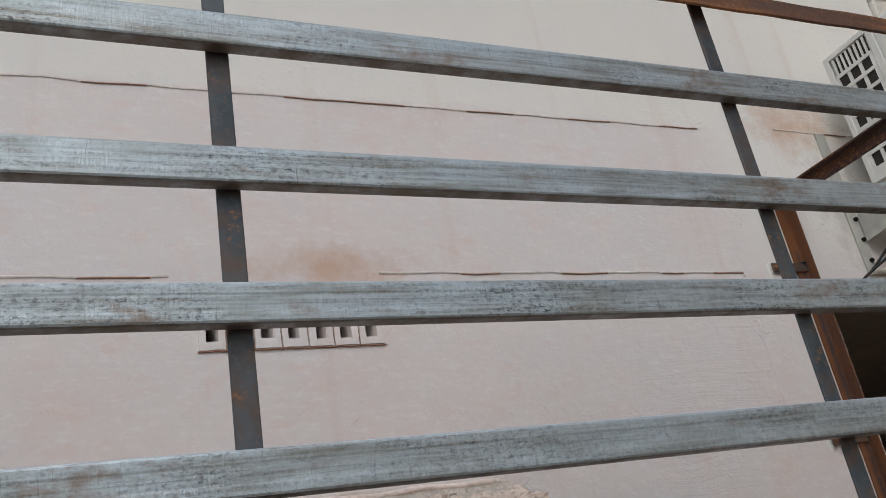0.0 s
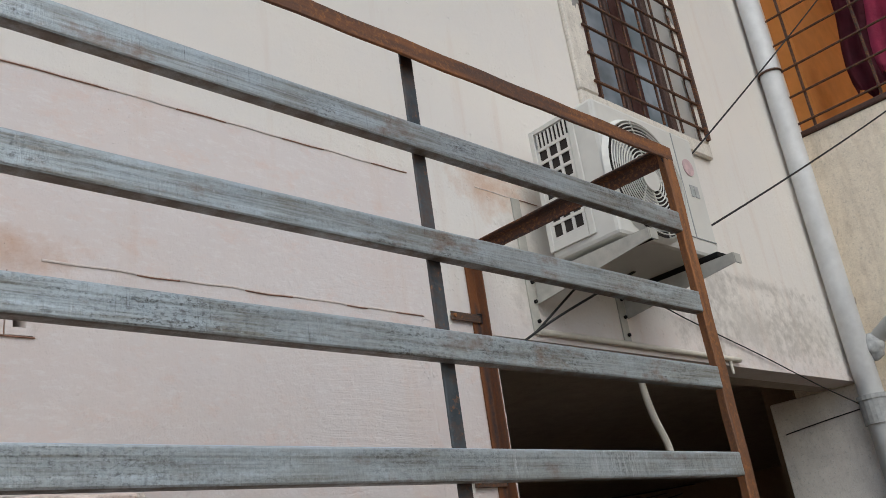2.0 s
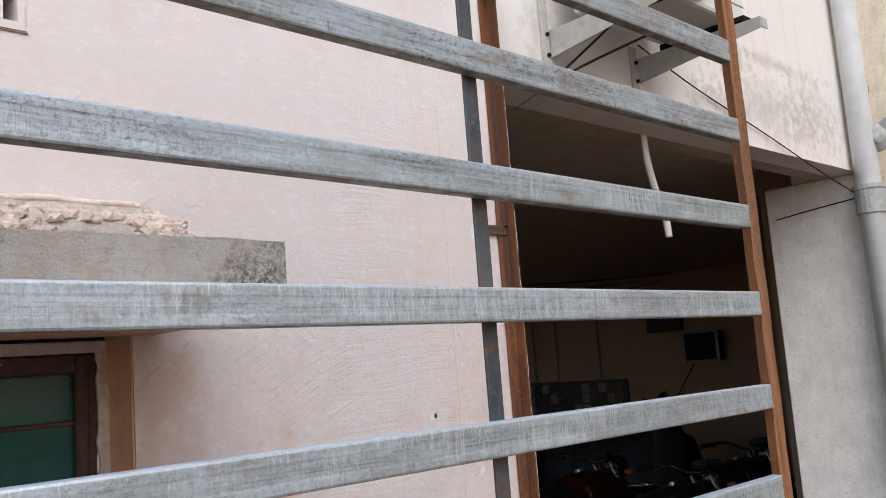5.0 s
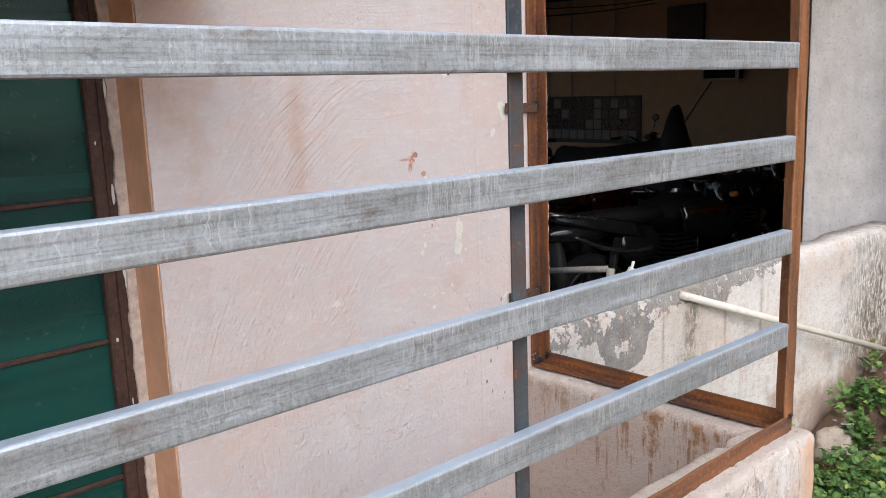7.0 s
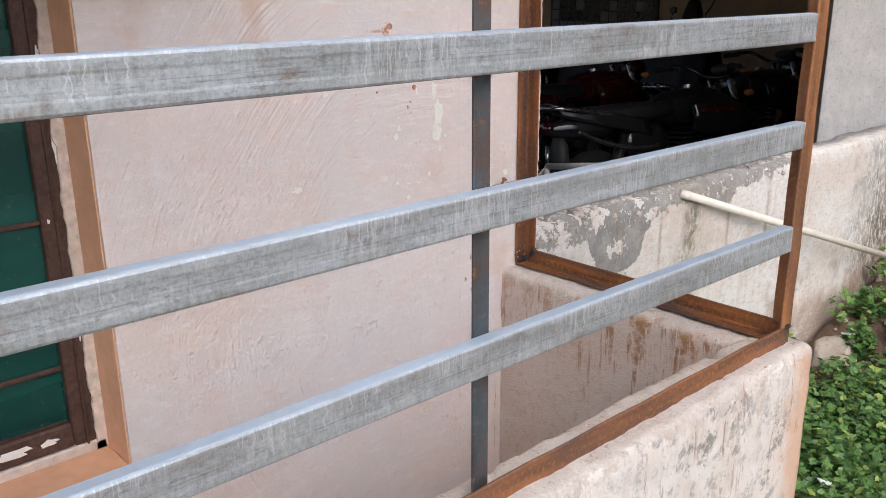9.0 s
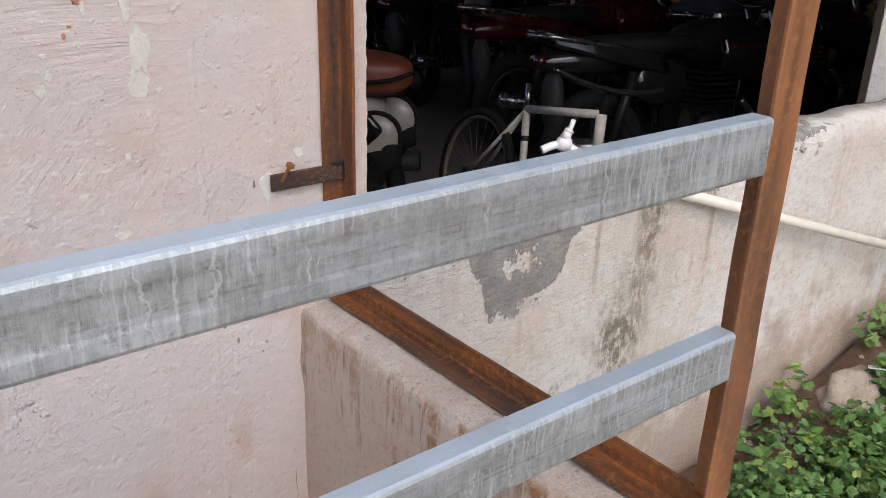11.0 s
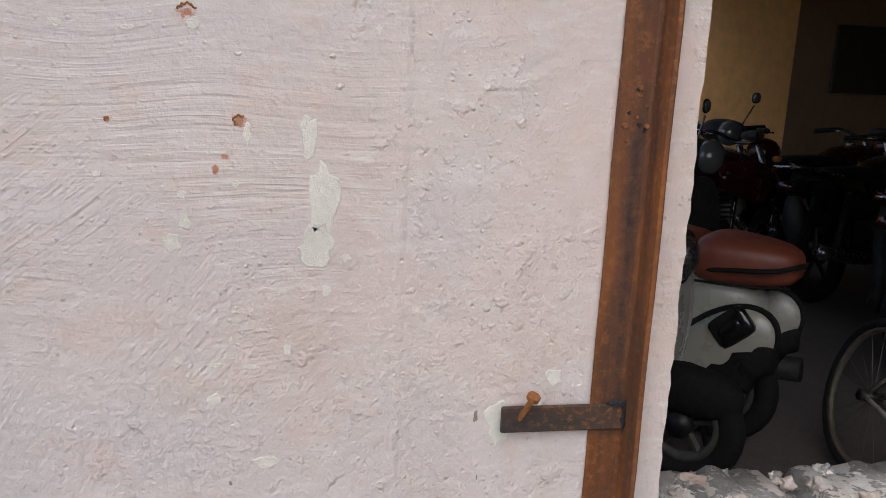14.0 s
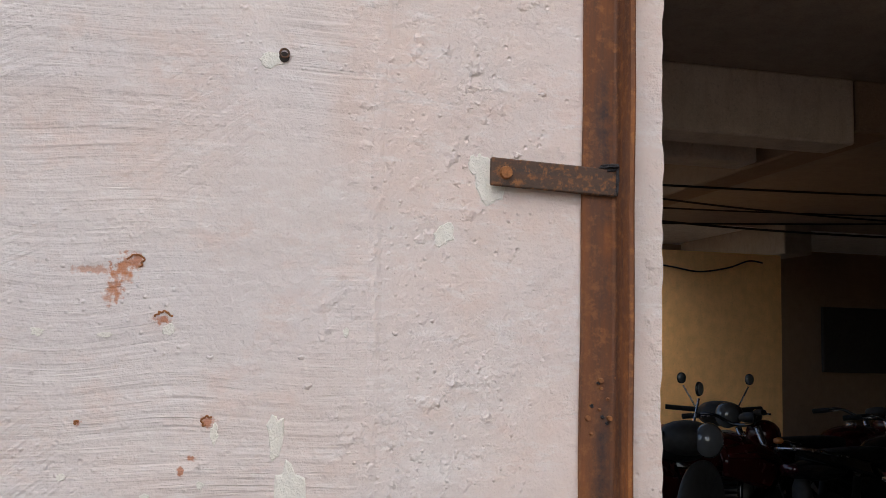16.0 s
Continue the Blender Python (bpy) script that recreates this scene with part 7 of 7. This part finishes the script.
    if round_lamp:
        part("lamp_ring", tube([(0.635, 0.087 * math.cos(6.2832 * i / 18), hz + 0.087 * math.sin(6.2832 * i / 18)) for i in range(18)], 0.009, 7, closed=True), BLACK, lamp, "", True)
    for s in (-1, 1):
        part("grip", rod((0.45, 0.13 * s, hz + 0.02), (0.38, 0.34 * s, hz + 0.03), 0.017, n=8), BLACK, ob)
        if not round_lamp:
            mir = part("mirror", blob((0.42, 0.24 * s, hz + 0.23), (0.010, 0.032, 0.038), 2.3, 3), GLOSS_BLACK, ob, "", True)
            part("mirror_glass", blob((0.43, 0.24 * s, hz + 0.23), (0.006, 0.027, 0.033), 2.3, 2), GLASSY, mir, "", True)
            part("mirror_stalk", rod((0.44, 0.15 * s, hz + 0.04), (0.425, 0.23 * s, hz + 0.18), 0.006, n=6), CHROME, mir)
    part("centre_stand", rod((-0.42, 0.12, 0.24), (-0.52, 0.19, 0.0), 0.012, n=7), BLACK, ob)
    part("stand_foot", rod((-0.46, 0.15, 0.10), (-0.40, 0.21, 0.06), 0.008, n=6), BLACK, ob)
    part("silencer", rod((-0.25, -0.19, 0.24), (-0.72, -0.20, 0.29), 0.045, 0.050, 14), DUSTY, ob, "", True)
    return ob


ivory = scooter("ivory scooter with red-brown saddle and torn black cowl", SCOOTER_WHITE, SEAT_RED)
ivory.matrix_basis = pose(2.89, 4.08, GARAGE_Z + 0.004, 0, 0, 132)
classic = scooter("old ivory scooter with a round chrome headlamp", SCOOTER_WHITE, VINYL, True)
classic.matrix_basis = pose(2.44, 3.95, GARAGE_Z + 0.004, 0, 0, -50)
dusty = scooter("dusty dark scooter with black saddle parked among motorcycles", DUSTY, VINYL)
dusty.matrix_basis = pose(3.30, 5.25, GARAGE_Z + 0.004, 0, 0, -60)
copy_thing(ivory, pose(4.62, 6.75, GARAGE_Z + 0.004, 0, 0, -98))

# A dark sheet thrown over a parked machine, and a grey rag hung behind the bicycle.
TARP = plain("dark_tarpaulin", (0.012, 0.012, 0.014), 0.5, 0, 0.3, 8, 0.4, 0.01)
b = bmesh.new()
rows = []
for i in range(31):
    y = 4.05 + 1.5 * i / 30
    crest = 0.64 + 0.36 * math.exp(-((y - 4.27) / 0.085) ** 2) + 0.07 * math.exp(-((y - 4.5) / 0.4) ** 2)
    row = []
    for j in range(15):
        a = -1 + 2 * j / 14
        wide = 0.18 + 0.22 * abs(a) ** 2
        z = GARAGE_Z + 0.01 + (crest + 0.37) * max(0.0, 1 - abs(a) ** 3.0)
        fold = 0.03 * noise.noise(Vector((a * 4, y * 5, 1))) + 0.015 * noise.noise(Vector((a * 9, y * 14, 6)))
        row.append(b.verts.new((6.75 + a * wide + fold, y + fold, z + 0.5 * fold * (1 - abs(a)))))
    rows.append(row)
for p, q in zip(rows, rows[1:]):
    for k in range(14):
        b.faces.new((p[k], p[k + 1], q[k + 1], q[k]))
bmesh.ops.solidify(b, geom=b.faces[:], thickness=0.006)
solid("covered_motorcycle", b, TARP, "parked machine under a dark crumpled tarpaulin", "tarpaulin", smooth=True)
RAG = plain("grey_rag_cloth", (0.10, 0.10, 0.10), 0.9, 0, 0.4, 12, 0.5, 0.01)
b = bmesh.new()
rows = []
for j in range(18):
    z = -0.12 + 1.0 * j / 17
    rows.append([b.verts.new((4.55 + 0.19 * i / 14 + 0.015 * math.sin(j * 0.7), 4.62 + 0.022 * math.sin(i * 1.5 + j * 0.12) + 0.01 * noise.noise(Vector((i * 0.6, j * 0.4, 0))), z + 0.04 * math.sin(i * 0.8) * (j == 0))) for i in range(15)])
for p, q in zip(rows, rows[1:]):
    for k in range(14):
        b.faces.new((p[k], p[k + 1], q[k + 1], q[k]))
bmesh.ops.solidify(b, geom=b.faces[:], thickness=0.004)
solid("hanging_rag", b, RAG, "grey rag hanging in folds among the parked machines", "cloth", smooth=True)

# A small bicycle leaning beside the low wall.
K = 0.876
cycle = thing("bicycle", (0, 0, 0), "scuffed white bicycle frame without a saddle", "bicycle")
drop, bb, top, head, low, axle = [Vector((a * K, 0, c * K)) for a, c in ((0, 0.34), (0.438, 0.28), (0.307, 0.743), (0.832, 0.837), (0.862, 0.69), (0.99, 0.34))]
for a, b, r in ((bb, top, 0.016), (top, head, 0.0165), (bb, low, 0.019), (head, low, 0.021)):
    part("frame_tube", rod(a, b, r, n=12), FRAME_WHITE, cycle, "", True)
for s in (-1, 1):
    off = Vector((0, 0.035 * s, 0))
    part("chain_stay", rod(drop + off, bb, 0.0095, n=8), FRAME_WHITE, cycle, "", True)
    part("seat_stay", rod(drop + off, top, 0.0085, n=8), FRAME_WHITE, cycle, "", True)
    part("fork_blade", rod(axle + off, low + off * 0.8, 0.013, n=8), FRAME_WHITE, cycle, "", True)
    cr = part("crank_arm", rod(bb + Vector((0, 0.05 * s, 0)), bb + Vector((-0.10 * s - 0.03, 0.06 * s, -0.10 * s)), 0.009, n=7), CAST, cycle)
    q = bb + Vector((-0.10 * s - 0.03, 0.10 * s, -0.10 * s))
    part("pedal", box(q.x - 0.05, q.x + 0.05, q.y - 0.035, q.y + 0.035, q.z - 0.012, q.z + 0.012, 0.004), BLACK, cr)
part("seat_post", rod(top, top + Vector((-0.03, 0, 0.10)), 0.012, n=10), CHROME, cycle, "", True)
part("stem", rod(head, head + Vector((0.0, 0, 0.10)), 0.014, n=10), BLACK, cycle, "", True)
part("handlebar", tube([head + Vector((0.0, 0.27, 0.13)), head + Vector((0.03, 0.1, 0.10)), head + Vector((0.03, -0.1, 0.10)), head + Vector((0.0, -0.27, 0.13))], 0.011, 7), GLOSS_BLACK, cycle, "", True)
for s in (0.42, 0.68):
    p = bb.lerp(top, s)
    part("frame_decal", rod(p, p + (top - bb).normalized() * 0.022, 0.0168, n=12), GLOSS_BLACK, cycle)
part("chain_ring", ring((bb.x, 0.045, bb.z), 0.075, 0.008), CAST, cycle)
wheel(cycle, "rear_wheel", tuple(drop), 0.335 * K, 0.021, 20, DUSTY_RIM, 0.022)
wheel(cycle, "front_wheel", tuple(axle), 0.335 * K, 0.021, 20, DUSTY_RIM, 0.022)
cycle.matrix_basis = pose(3.526, 3.362, GARAGE_Z + 0.020, 0, 0, -99.0) @ pose(0, 0, 0, -12.6, 0, 0)

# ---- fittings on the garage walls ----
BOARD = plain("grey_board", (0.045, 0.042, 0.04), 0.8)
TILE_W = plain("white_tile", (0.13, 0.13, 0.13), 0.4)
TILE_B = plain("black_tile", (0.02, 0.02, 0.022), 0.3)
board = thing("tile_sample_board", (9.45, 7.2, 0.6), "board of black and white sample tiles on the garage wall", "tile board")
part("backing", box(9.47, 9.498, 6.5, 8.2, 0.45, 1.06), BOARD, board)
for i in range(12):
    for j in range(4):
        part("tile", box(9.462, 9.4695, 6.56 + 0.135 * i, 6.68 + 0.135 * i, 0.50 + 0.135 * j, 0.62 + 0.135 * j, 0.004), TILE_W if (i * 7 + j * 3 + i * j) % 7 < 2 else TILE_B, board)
meter = thing("electric_meter_box", (9.45, 5.35, 1.2), "grey electric meter box with a dangling wire", "meter box")
METER = plain("meter_grey", (0.24, 0.22, 0.20), 0.6)
part("box", box(9.36, 9.498, 5.14, 5.58, 1.23, 1.56, 0.01), BLACK, meter)
for y0, y1, z0, z1 in ((5.12, 5.16, 1.21, 1.58), (5.56, 5.60, 1.21, 1.58), (5.161, 5.559, 1.21, 1.24), (5.161, 5.559, 1.55, 1.58)):
    part("rim", box(9.345, 9.3595, y0, y1, z0, z1, 0.003), METER, meter)
part("switch_panel", box(9.44, 9.498, 5.63, 6.12, 1.60, 2.10, 0.008), BOARD, meter, "dark panel of switches")
part("wire", tube([(9.45, 5.50, 1.22), (9.44, 5.66, 1.0), (9.46, 5.85, 0.75)], 0.008, 5), BLACK, meter)
for y in (6.9, 7.6, 8.0):
    solid("conduit", rod((9.48, y, 1.06), (9.48, y, 2.29), 0.012, n=8), METER, "upright conduit on the garage wall", "conduit")
solid("notice_board", box(8.35, 9.4, 10.44, 10.498, 0.80, 1.61, 0.01), BOARD, "dark framed board hung on the rear wall", "notice board")
for n, (z0, z1, s) in enumerate(((2.02, 2.24, 0.05), (1.99, 2.16, 0.16), (1.90, 2.20, 0.06), (1.86, 2.10, 0.13), (1.80, 2.22, 0.03))):
    cable(sag((3.2, 5.5 + 0.05 * n, z0), (9.498, 5.7 + 0.2 * n, z1 + 0.06), s), 0.007 - 0.001 * (n % 3), "dark cables slung under the garage ceiling")

cable([(4.9, 8.193, 1.84), (5.2, 8.19, 1.80), (5.45, 8.19, 1.77), (5.75, 8.19, 1.82), (5.95, 8.19, 1.89), (6.1, 8.19, 1.88)], 0.008, "loose wire along the ochre wall")
